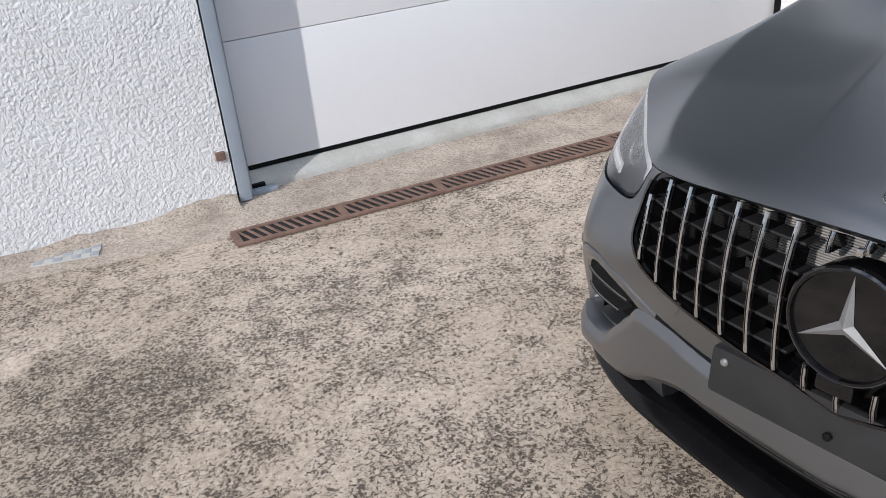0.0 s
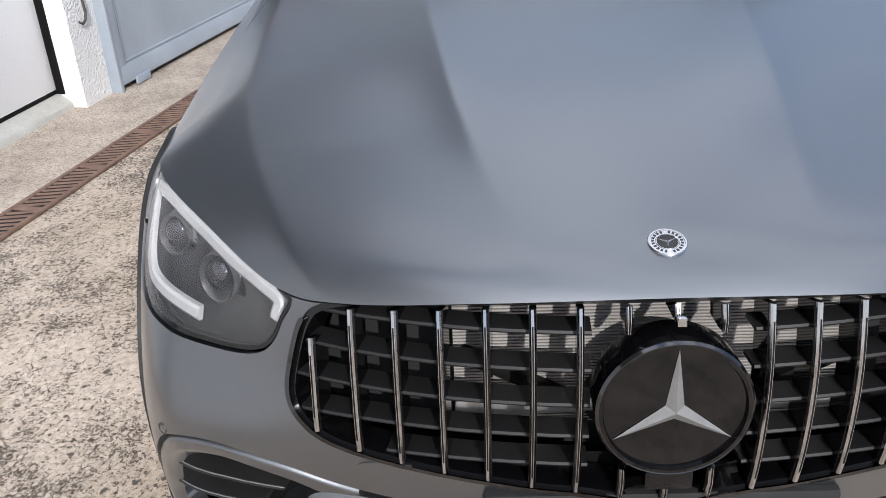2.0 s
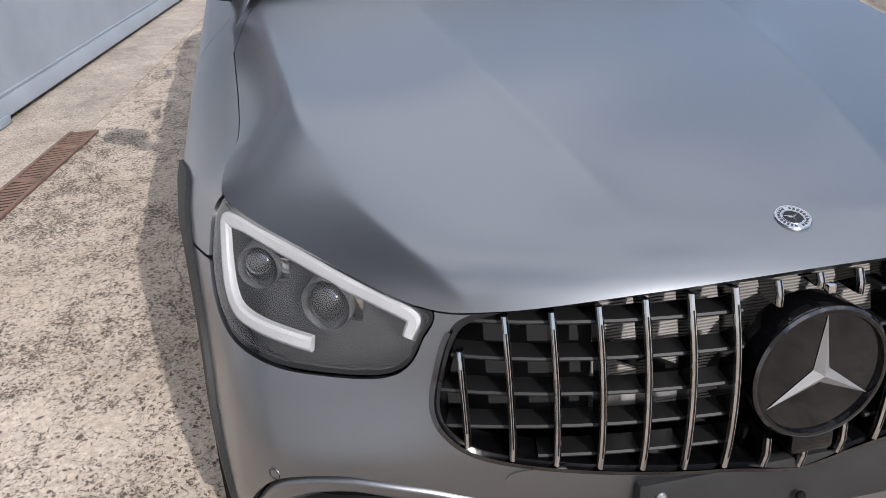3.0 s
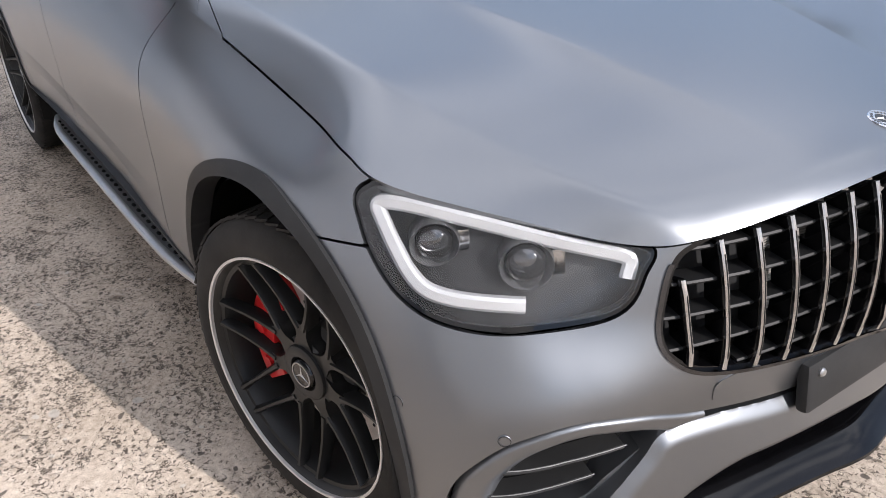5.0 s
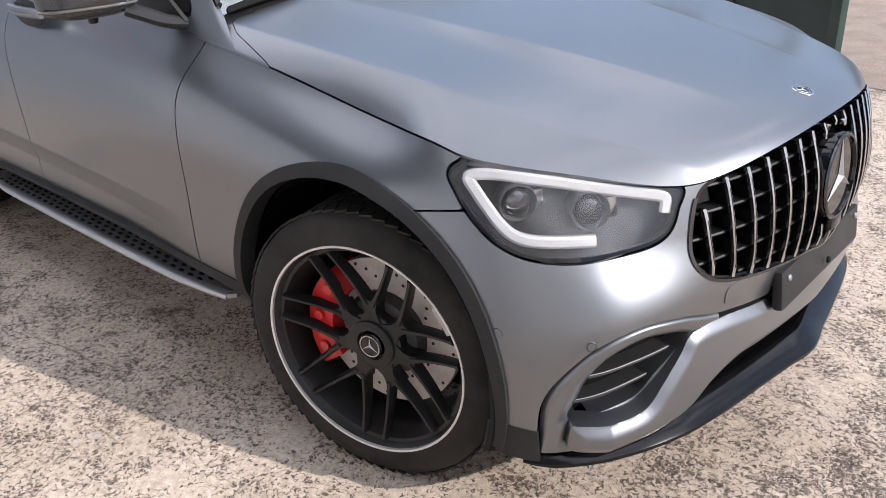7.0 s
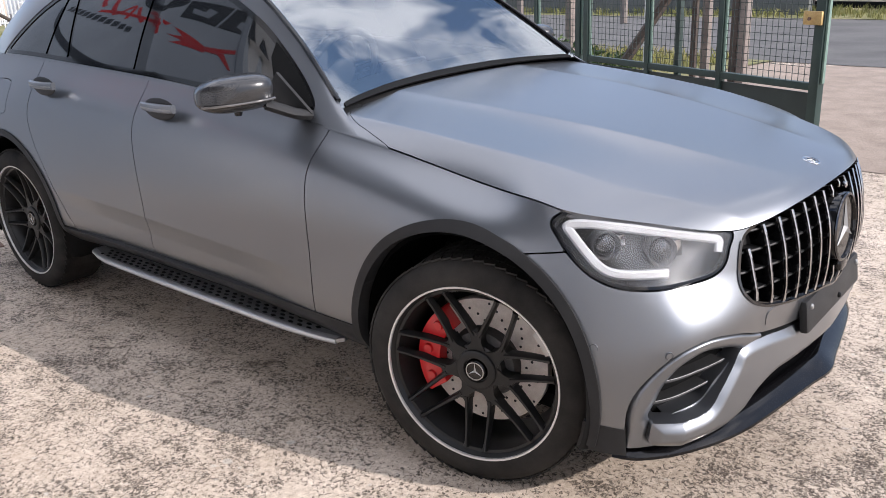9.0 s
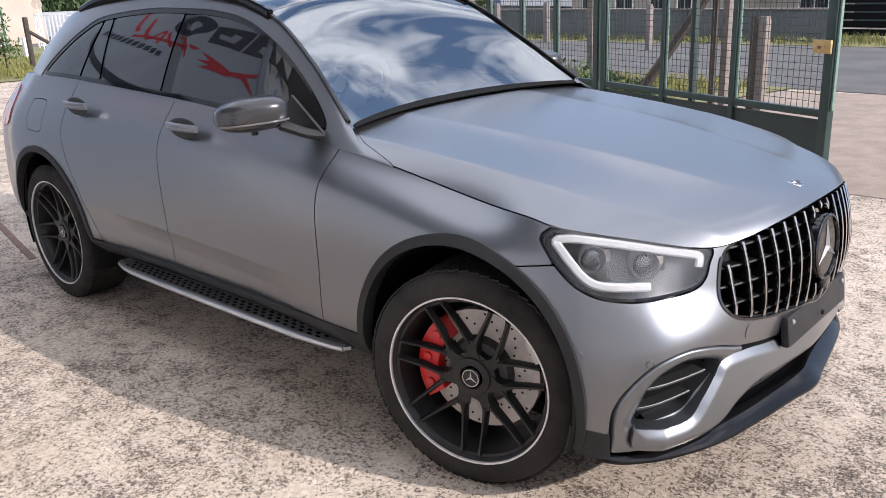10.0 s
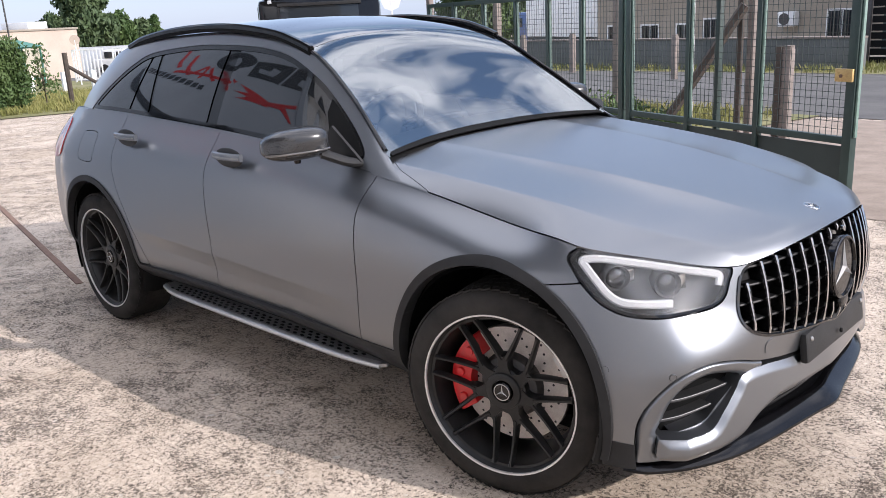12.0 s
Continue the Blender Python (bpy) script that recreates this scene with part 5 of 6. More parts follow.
bmesh.ops.transform(bm, matrix=emblem_m, verts=bm.verts)
part("emblem_foot", bm, M_GLOSSBLACK, emblem)
bm = boxed(-.006, .006, .128, .141, -.01, .002, .0015)
bmesh.ops.transform(bm, matrix=emblem_m, verts=bm.verts)
part("camera_tab", bm, M_CHROME, emblem)
# bonnet badge
badge_m = Matrix.Translation((.668, 0, .9115)) @ Matrix.Rotation(radians(15), 4, "Y") @ Matrix.Rotation(radians(-90), 4, "Z")
bm = lathe(bmesh.new(), [(.0005, -.003), (.0265, -.003), (.0275, .0008), (.0262, .0022), (.0240, .0022), (.0236, .0014), (.0165, .0014), (.0158, .0022), (.0150, .0022), (.0145, .0010), (.0005, .0010)], 48, "z", False)
bmesh.ops.transform(bm, matrix=badge_m, verts=bm.verts)
badge = part("bonnet_badge", bm, M_CHROME, car, "small round silver badge with a dark centre")
bm = lathe(bmesh.new(), [(.0005, .0012), (.0143, .0012), (.0143, .0008), (.0005, .0008)], 32, "z")
bmesh.ops.transform(bm, matrix=badge_m, verts=bm.verts)
part("badge_field", bm, M_GLOSSBLACK, badge)
bm = bmesh.new()
for i in range(22):
    a = 2 * math.pi * i / 22
    if i % 11 not in (0,):
        box(bm, -.0016, .0016, .0180, .0222, .0012, .0018, 0, badge_m @ Matrix.Rotation(a, 4, "Z"))
part("badge_marks", bm, M_SIGNDARK, badge)
part("badge_star", star(bmesh.new(), .0142, .0022, badge_m @ Matrix.Translation((0, 0, .0013))), M_SATIN, badge, smooth=False)

# plate carrier: a blank black board with two screws
plate_m = Matrix.Translation((.790, 0, .497)) @ Matrix.Rotation(radians(-7), 4, "Y")
bm = boxed(-.022, .004, -.262, .262, -.044, .058, .010)
for q in bm.verts:
    q.co.x -= .20 * q.co.y * q.co.y
bmesh.ops.transform(bm, matrix=plate_m, verts=bm.verts)
plate = part("plate_carrier", bm, M_PLASTIC, car, "empty black number plate carrier")
for y, z in ((-.228, .034), (.228, .034), (0, -.006)):
    bm = lathe(bmesh.new(), [(.0005, .004), (.0062, .003), (.0085, .0), (.0085, -.004), (.0005, -.004)], 16, "z", False)
    bmesh.ops.transform(bm, matrix=plate_m @ Matrix.Translation((.005 - .20 * y * y, y, z)) @ Matrix.Rotation(radians(90), 4, "Y"), verts=bm.verts)
    part("screw", bm, M_SATIN if y else M_MATBLACK, plate)
part("plate_mount", boxed(.70, .775, -.20, .20, .455, .535, .01), M_PLASTIC, plate)

# towing eye cover, a joint in the bumper
tow = rounded([(.445, .580), (.375, .590), (.368, .582), (.392, .548), (.44, .538), (.452, .548)], 5)
cut_sheet("tow_cover", FRONT, lambda g: yz(g, tow), M_PAINT, car, -1, 0.0025, 0.0022)

# splitter
LIP = [(.795, 0, 0), (.774, .13, 0), (.754, .26, 0), (.733, .39, 0), (.706, .52, 0), (.666, .63, 0), (.612, .73, 0), (.560, .795, 0), (.512, .838, 0), (.475, .862, 0)]
pts = [(x, w, 0) for x, w, _ in spline(LIP, np.linspace(9, 0, 46))]
line = [(x, -w, .235) for x, w, _ in pts] + [(x, w, .235) for x, w, _ in pts[-2::-1]]
blade = [(-.002, -.016), (.004, -.012), (.003, -.004), (-.006, .006), (-.046, .034), (-.054, .035), (-.165, .012), (-.165, -.014)]
ends = [min(1.0, .25 + .75 * min(i, len(line) - 1 - i) / 7) for i in range(len(line))]
bm = sweep(bmesh.new(), line, blade, sizes=ends)
part("splitter", bm, M_SPLITTER, car, "gloss black front splitter", angle=28)
bm = bmesh.new()
for z in (.305, .335):
    pts = [(nose_x(w, z) - .05, w, z) for w in np.linspace(-.5, .5, 31)]
    sweep(bm, pts, [(-.02, -.003), (.02, -.003), (.02, .003), (-.02, .003)])
part("lower_louvre", bm, M_PLASTIC, car)
part("intercooler", boxed(.58, .60, -.42, .42, .27, .37), M_RADIATOR, car, "grey fins in the lower mouth")
part("underbody", boxed(-3.5, .42, -.70, .70, .20, .26, .02), M_MATBLACK, car)
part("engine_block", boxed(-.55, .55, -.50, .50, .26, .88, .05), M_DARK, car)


# ---- wheels ----
def wheel_parts(parent_name):
    """A wheel about its own centre; its outer face looks to -y."""
    w = new(parent_name)
    R, rr = WHEEL_R, .2755
    prof = [(rr, -.105), (rr + .006, -.117), (rr + .022, -.121), (rr + .045, -.120), (R - .022, -.113), (R - .007, -.102), (R, -.086), (R + .001, 0), (R, .085), (R - .005, .108), (R - .018, .122), (rr + .03, .128), (rr, .11)]
    tyre = part("tyre", lathe(bmesh.new(), prof, 96), M_RUBBER, w, "black low-profile tyre", angle=40)
    tread = bmesh.new()
    n = 66
    for i in range(n):
        a = 2 * math.pi * (i + .5) / n
        m = Matrix.Rotation(-a, 4, "Y") @ Matrix.Translation((R, 0, 0))
        for y0, y1, tilt in ((-.104, -.068, .30), (-.062, -.024, .12), (-.018, .018, 0), (.024, .062, -.12), (.068, .104, -.30)):
            box(tread, -.004, .0018, y0, y1, -.0160, .0160, 0, m @ Matrix.Rotation(tilt, 4, "X"))
    part("tread", tread, M_RUBBER, tyre, smooth=False)
    rim = part("rim", lathe(bmesh.new(), [(rr + .002, -.112), (rr + .010, -.117), (rr + .012, -.110), (rr + .008, -.10), (.262, -.094), (.250, -.06), (.246, .06), (.258, .10), (rr, .11), (rr, .105), (.252, .055), (.256, -.05), (.264, -.08)], 96), M_RIM, w, "satin black alloy rim", angle=50)
    part("rim_ring", lathe(bmesh.new(), [(rr + .0035, -.1125), (rr + .0045, -.1195), (rr + .0100, -.1205), (rr + .0110, -.114), (rr + .006, -.110)], 96), M_RINGWHITE, rim, "bright machined rim edge")
    # seven forked spokes
    fork = bmesh.new()
    for s in (-1, 1):
        a0, end = Vector((s * .0085, -.071, .110)), radians(18.8) * s
        a1 = Vector((.264 * math.sin(end), -.103, .264 * math.cos(end)))
        rings, n = [], 10
        d = (a1 - a0).normalized()
        side = Vector((d.z, 0, -d.x)).normalized()
        for i in range(n + 1):
            t = i / n
            c = a0.lerp(a1, t) + Vector((0, .006 * math.sin(math.pi * t), 0))
            wide = .0096 - .0036 * t ** .7 + .004 * t ** 12
            deep = .034 - .010 * t
            rings.append([fork.verts.new(c + side * u * wide + Vector((0, -h, 0))) for u, h in ((-.8, -deep), (-1.0, -.006), (-.45, .004), (.45, .004), (1.0, -.006), (.8, -deep))])
        for r0, r1 in zip(rings, rings[1:]):
            for j in range(6):
                fork.faces.new((r0[j], r0[(j + 1) % 6], r1[(j + 1) % 6], r1[j]))
        fork.faces.new(rings[0])
        fork.faces.new(rings[-1][::-1])
    # web that joins the two arms near the hub
    prism(fork, [(-.036, .05), (.036, .05), (.024, .074), (.0172, .088), (.0165, .100), (.0195, .113), (.0235, .124), (.0120, .129), (.0045, .1235), (0, .1225), (-.0045, .1235), (-.0120, .129), (-.0235, .124), (-.0195, .113), (-.0165, .100), (-.0172, .088), (-.024, .074)], .03, .0715, Matrix(((1, 0, 0, 0), (0, 0, -1, 0), (0, 1, 0, 0), (0, 0, 0, 1))))
    spoke = flush(fork, "spoke", M_RIM)
    for i in range(7):
        ob = part("spoke", spoke, M_RIM, rim)
        ob.matrix_basis = Matrix.Rotation(2 * math.pi * i / 7, 4, "Y")
    hub = part("hub", lathe(bmesh.new(), [(.0005, -.070), (.038, -.070), (.041, -.080), (.058, -.081), (.064, -.078), (.066, -.070), (.080, -.064), (.080, -.03), (.0005, -.03)], 56, "y", False), M_RIM, rim)
    part("centre_cap", lathe(bmesh.new(), [(.0005, -.085), (.030, -.085), (.034, -.081), (.036, -.070), (.0005, -.070)], 40, "y", False), M_GLOSSBLACK, hub, "black cap with a silver star")
    face = Matrix.Translation((0, -.0853, 0)) @ Matrix.Rotation(radians(90), 4, "X")
    part("cap_star", star(bmesh.new(), .0265, .003, face), M_SATIN, hub, smooth=False)
    bm = lathe(bmesh.new(), [(.0270, -.0845), (.0270, -.0868), (.0300, -.0868), (.0300, -.0845)], 40)
    part("cap_ring", bm, M_SATIN, hub)
    # a pale maker's plate on the rim's face
    bm = bmesh.new()
    marks = [radians(50 + 16 * k / 8) for k in range(9)]
    sweep(bm, [(.2645 * math.sin(a), -.1045, .2645 * math.cos(a)) for a in marks], [(-.0008, -.007), (.0008, -.007), (.0008, .007), (-.0008, .007)], [(math.sin(a), 0, math.cos(a)) for a in marks])
    part("rim_plate", bm, M_SATIN, rim)
    # valve and balance weights
    part("valve", rod(bmesh.new(), (-.215, -.075, -.125), (-.19, -.088, -.11), .005, 8), M_MATBLACK, rim)
    # brake disc, drilled
    disc = part("brake_disc", lathe(bmesh.new(), [(.115, -.004), (.205, -.004), (.205, .030), (.115, .030)], 72), M_DISC, w, "drilled steel brake disc", smooth=False)
    # holes are thin near-black discs, their inner shade put into the colour
    bm = bmesh.new()
    for i in range(12):
        for k, r in enumerate((.135, .155, .175, .193)):
            a = 2 * math.pi * (i + .28 * k) / 12
            rod(bm, (r * math.cos(a), -.0035, r * math.sin(a)), (r * math.cos(a), -.0048, r * math.sin(a)), .0045, 8)
    tagged(part("drill_holes", bm, M_DARK, disc), kind="stuff")
    part("disc_bell", lathe(bmesh.new(), [(.0005, -.035), (.085, -.035), (.105, -.03), (.118, -.006), (.118, .01), (.0005, .01)], 48, "y", False), M_CAST, disc)
    return w


def caliper(parent, toward):
    """A six-piston caliper on the disc's rear or front side."""
    bm = bmesh.new()
    outer = [(r * math.cos(a), r * math.sin(a)) for r, a in [(.214, x) for x in np.radians(np.linspace(126, 214, 14))] + [(.138, x) for x in np.radians(np.linspace(214, 126, 12))]]
    prism(bm, outer, -.052, .045, Matrix(((toward, 0, 0, 0), (0, 0, 1, 0), (0, 1, 0, 0), (0, 0, 0, 1))))
    bmesh.ops.bevel(bm, geom=list(bm.edges), offset=.006, segments=2, affect="EDGES", profile=.6)
    c = part("caliper", bm, M_RED, parent, "red brake caliper")
    for d in (140, 170, 200):
        a = radians(d)
        x, z = .178 * math.cos(a) * toward, .178 * math.sin(a)
        part("caliper_boss", rod(bmesh.new(), (x, -.05, z), (x, -.060, z), .017, 20, .014), M_RED, c)


front_right = wheel_parts("wheel")
front_right.parent = car
for x, side, first in ((0, -1, front_right), (-BASE, -1, None), (0, 1, None), (-BASE, 1, None)):
    spin = 0.0 if x == 0 else 0.55
    steer_turn = Matrix.Rotation(radians(12 if x == 0 else 0), 4, "Z")
    m = Matrix.Translation((x, side * .800, HUB_Z)) @ steer_turn @ (Matrix.Rotation(radians(180), 4, "Z") if side > 0 else Matrix.Identity(4)) @ Matrix.Rotation(spin, 4, "Y")
    w = first or copy_thing(front_right, m)
    w.matrix_basis = m
for x, side in ((0, -1), (-BASE, -1), (0, 1), (-BASE, 1)):
    holder = part("brake_carrier", boxed(-.05, .05, -.02, .05, -.05, .05, .008), M_CAST, car)
    holder.matrix_basis = Matrix.Translation((x, side * .800, HUB_Z)) @ Matrix.Rotation(radians(12 if x == 0 else 0), 4, "Z") @ (Matrix.Rotation(radians(180), 4, "Z") if side > 0 else Matrix.Identity(4))
    caliper(holder, (1 if x == 0 else -1) * (-1 if side > 0 else 1) * (1 if side < 0 else -1))


# ---- door mirrors ----
def mirror(side):
    bm = bmesh.new()
    bmesh.ops.create_uvsphere(bm, u_segments=48, v_segments=28, radius=1.0)
    for q in bm.verts:
        # a boxy shell: squared off, flat to the rear, a little lower at the outer end
        a, b, c = (math.copysign(abs(k) ** .62, k) for k in q.co)
        slim = 1 - .22 * max(b, 0) ** 2
        q.co = Vector((a * .085 * slim if a > 0 else a * .055, b * .128, c * (.062 if c > 0 else .056) * slim - .006 * b))
    m = Matrix.Translation((-.872, side * .985, 1.158) if side < 0 else (-1.0, .925, 1.15)) @ Matrix.Diagonal((1, side, 1, 1)) @ Matrix.Rotation(radians(24 if side < 0 else 68), 4, "Z")
    bmesh.ops.transform(bm, matrix=m, verts=bm.verts)
    shell_ob = part("door_mirror", bm, M_CARBON, car, "dark carbon fibre door mirror with a slim indicator strip", angle=70)
    pts = [m @ Vector((.086 - .030 * abs(b) ** 3, b * .120, -.022 - .004 * b)) for b in np.linspace(-1, 1, 20)]
    part("indicator", sweep(bmesh.new(), pts, round_profile(.0042, 8, 1.0)), M_INDICATOR, shell_ob, "clear indicator strip")
    bm = bmesh.new()
    foot = [(-.745, .79, 1.070), (-.755, .83, 1.078), (-.785, .875, 1.100), (-.81, .91, 1.118)]
    sweep(bm, [(x, side * w, z) for x, w, z in spline(foot, np.linspace(0, 3, 12))], round_profile(.045, 12, .42))
    part("mirror_foot", bm, M_PLASTIC, shell_ob)
    tri = [(-.70, 1.078), (-.97, 1.094), (-.865, 1.205)]
    bm = prism(bmesh.new(), tri, 0, .012, Matrix(((1, 0, 0, 0), (0, 0, side, side * .796), (0, 1, 0, 0), (0, 0, 0, 1))))
    part("mirror_sail", bm, M_PLASTIC, shell_ob)
    part("camera_stub", rod(bmesh.new(), (-.86, side * .985, 1.104), (-.86, side * .985, 1.088), .016, 14, .012), M_GLOSSBLACK, shell_ob)


M_INDICATOR = material("indicator_lens", (0.12, 0.115, 0.11), 0.12, 0.3, Coat_Weight=1.0)
both(mirror)

# ---- cowl, wipers and what shows of the cabin ----
bm = bmesh.new()
cowl_pts = [(-.705 - .055 * (1 - (w / .68) ** 2), w, 1.086 - .012 * (w / .68) ** 2) for w in np.linspace(-.68, .68, 31)]
sweep(bm, cowl_pts, [(-.06, -.02), (.05, -.02), (.05, .0), (-.06, .012)])
part("cowl", bm, M_PLASTIC, car, "black plastic cowl below the windscreen")
for y0, y1 in ((-.60, .02), (.10, .62)):
    pts = [(-.76 - .05 * (1 - (y / .7) ** 2) - .03 * s, y, 1.125 + .018 * s) for s, y in zip(np.linspace(0, 1, 16), np.linspace(y0, y1, 16))]
    part("wiper", sweep(bmesh.new(), pts, [(-.008, -.004), (.008, -.004), (.004, .012), (-.004, .012)]), M_MATBLACK, car)
part("dashboard", boxed(-1.02, -.80, -.68, .68, .85, 1.085, .06), M_LEATHER, car)
screen = part("dash_screen", boxed(-1.045, -1.03, -.13, .15, 1.03, 1.145, .004), M_GLOSSBLACK, car, "free-standing dashboard screen with a silver rim")
rim_pts = [(-1.027, y, z) for y, z in ((-.13, 1.05), (-.13, 1.13), (-.12, 1.143), (-.04, 1.145), (.06, 1.145), (.14, 1.143), (.15, 1.13), (.15, 1.05))]
part("screen_rim", sweep(bmesh.new(), rim_pts, round_profile(.006, 6), [(1, 0, 0)] * 8), M_CHROME, screen)
wheel_m = Matrix.Translation((-1.08, -.31, 1.125)) @ Matrix.Rotation(radians(-66), 4, "Y")
bm = lathe(bmesh.new(), [(.186 + .016 * math.cos(a), .016 * math.sin(a)) for a in np.linspace(0, 2 * math.pi, 11)[:-1]], 48, "z")
bmesh.ops.transform(bm, matrix=wheel_m, verts=bm.verts)
steer = part("steering_wheel", bm, M_LEATHER, car, "leather steering wheel with silver spokes")
bm = bmesh.new()
bmesh.ops.create_uvsphere(bm, u_segments=24, v_segments=12, radius=1, matrix=wheel_m @ Matrix.Diagonal((.072, .075, .03, 1)))
part("airbag_pad", bm, M_LEATHER, steer)
for s in (-1, 1):
    for off in (.018, -.024):
        pts = [wheel_m @ Vector((off + .02 * t, s * (.06 + .12 * t), .012)) for t in np.linspace(0, 1, 8)]
        part("wheel_spoke", sweep(bmesh.new(), pts, [(-.013, -.004), (.013, -.004), (.013, .004), (-.013, .004)]), M_CHROME, steer, "silver spoke")
    pts = [wheel_m @ Vector((.04 + .115 * t, s * (.175 - .05 * t), .014)) for t in np.linspace(0, 1, 8)]
    part("wheel_inlay", sweep(bmesh.new(), pts, [(-.006, -.003), (.006, -.003), (.006, .003), (-.006, .003)]), M_ALU, steer)
for y in (-.37, .37):
    bm = boxed(-2.0, -1.48, y - .25, y + .25, .42, .62, .06)
    box(bm, -2.12, -1.92, y - .25, y + .25, .55, 1.16, .07)
    box(bm, -2.14, -2.02, y - .14, y + .14, 1.16, 1.40, .05)
    part("front_seat", bm, M_LEATHER, car)
bm = boxed(-2.95, -2.75, -.62, .62, .5, 1.22, .07)
part("rear_bench", bm, M_LEATHER, car)
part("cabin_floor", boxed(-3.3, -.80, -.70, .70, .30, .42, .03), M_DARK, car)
bm = boxed(-1.36, -1.30, -.11, .09, 1.40, 1.475, .02)
part("rear_view_mirror", bm, M_PLASTIC, car)


# ================= beyond the yard =================
def away(bx, dist, up=1):
    """A place on the land at a distance along a bearing from where the walk ends; bx is the bearing's x."""
    by = math.sqrt(max(0.0, 1 - bx * bx))
    x, y = 1.69 + bx * dist, -2.83 + by * dist
    return Vector((x, y, lie(x, y)))


def stand(bx, dist, turn=0.0, drop=0.0):
    return Matrix.Translation(away(bx, dist) - Vector((0, 0, drop))) @ Matrix.Rotation(radians(turn), 4, "Z")


# green mesh gate, standing open beside the car, and the fence beyond its hinge
G0, gdir = Vector((-.33, 3.395, 0)), Vector((-.932, .3626, 0)).normalized()
GATE = Matrix.Translation(G0) @ Matrix(((gdir.x, -gdir.y, 0, 0), (gdir.y, gdir.x, 0, 0), (0, 0, 1, 0), (0, 0, 0, 1)))


def mesh_panel(x0, x1, z0, z1, parent, pitch=.05):
    """Welded wire, one mesh for the many thin wires of a panel."""
    vs, fs = [], []

    def wire(a, b, c, d, e, f):
        k = len(vs)
        vs.extend(tuple(GATE @ Vector(p)) for p in ((a, c, e), (b, c, e), (b, d, e), (a, d, e), (a, c, f), (b, c, f), (b, d, f), (a, d, f)))
        fs.extend([(k, k + 1, k + 5, k + 4), (k + 1, k + 2, k + 6, k + 5), (k + 2, k + 3, k + 7, k + 6), (k + 3, k, k + 4, k + 7)] if f - e > b - a else [(k, k + 1, k + 5, k + 4), (k + 3, k + 2, k + 6, k + 7), (k, k + 1, k + 2, k + 3), (k + 4, k + 5, k + 6, k + 7)])

    n = int((x1 - x0) / pitch)
    for i in range(1, n):
        x = x0 + (x1 - x0) * i / n
        wire(x - .0017, x + .0017, -.0017, .0017, z0, z1)
    n = int((z1 - z0) / pitch)
    for i in range(1, n):
        z = z0 + (z1 - z0) * i / n
        wire(x0, x1, .0017, .0051, z - .0017, z + .0017)
    me = bpy.data.meshes.new("wire_mesh")
    me.from_pydata(vs, [], fs)
    me.materials.append(M_WIRE)
    tagged(part("wire_mesh", me, M_WIRE, parent), kind="stuff")


def leafing(name, label, category, posts, x0, x1):
    g = thing(name, None, None, label, category)
    for x, w, top in posts:
        part("upright", box(bmesh.new(), x - w / 2, x + w / 2, -.03, .03, .02, top, .004, GATE), M_GREEN, g)
        # the flange that the wire is clamped under
        part("clamp_bar", box(bmesh.new(), x - w / 2 - .018, x - w / 2 - .002, -.012, .012, .62, 1.70, .002, GATE), M_GREENLIGHT, g)
    part("top_rail", box(bmesh.new(), x0, x1, -.022, .022, 1.70, 1.75, .004, GATE), M_GREEN, g)
    part("middle_rail", box(bmesh.new(), x0, x1, -.024, .024, .565, .615, .004, GATE), M_GREEN, g)
    part("bottom_rail", box(bmesh.new(), x0, x1, -.022, .022, .05, .10, .004, GATE), M_GREEN, g)
    xs = [p[0] for p in posts]
    for a, b in zip(xs, xs[1:]):
        mesh_panel(a, b, .615, 1.70, g)
        part("kick_panel", box(bmesh.new(), a, b, -.006, .006, .10, .545, 0, GATE), M_GREENDARK, g)
    return g


M_GREENLIGHT = worn("pale_green_paint", (0.16, 0.25, 0.21), (0.22, 0.31, 0.27), 25, 0.5, 0, 120, 0.2, 0.001)
gate = leafing("mesh_gate", "dark green wire mesh gate with solid kick panels, open", "gate", [(0, .075, 1.95), (.865, .045, 1.72), (1.675, .045, 1.72), (2.50, .06, 1.9)], 0, 2.5)
lock = part("lock_case", box(bmesh.new(), -.03, .115, .034, .054, 1.005, 1.095, .006, GATE), M_BRASS, gate, "worn yellow lock case")
part("lock_box", box(bmesh.new(), .0, .105, -.035, .032, 1.01, 1.09, .006, GATE), M_CAST, gate)
part("cylinder", rod(bmesh.new(), GATE @ Vector((.06, .05, 1.045)), GATE @ Vector((.06, .064, 1.045)), .012, 12), M_RUST, gate)
part("drop_bolt", box(bmesh.new(), 1.35, 1.40, -.07, -.03, .45, 1.72, .006, GATE), M_GREEN, gate)
fence = leafing("mesh_fence", "dark green wire mesh fence beside the gate", "fence", [(2.62, .07, 1.95), (3.30, .045, 1.72), (3.95, .045, 1.72), (4.65, .045, 1.72), (5.45, .045, 1.72), (6.3, .06, 1.75), (7.1, .05, 1.75)], 2.62, 7.1)

# road behind the fence, verges
def turned(x, y, deg=-9):
    c, s = math.cos(radians(deg)), math.sin(radians(deg))
    return (c * x - s * y, s * x + c * y)


land("gravel_strip", [(-.25, 3.55), (16, 3.55), (16, 10.5), (-6.5, 9.0)], 24, 8, .004, M_GRAVEL, "trodden brown gravel between the yard and the road", "ground")
road = land("road", [turned(-90, 9.0), turned(60, 9.0), turned(60, 17.5), turned(-90, 17.5)], 60, 6, .009, M_ASPHALT, "grey asphalt road beyond the fence", "road")
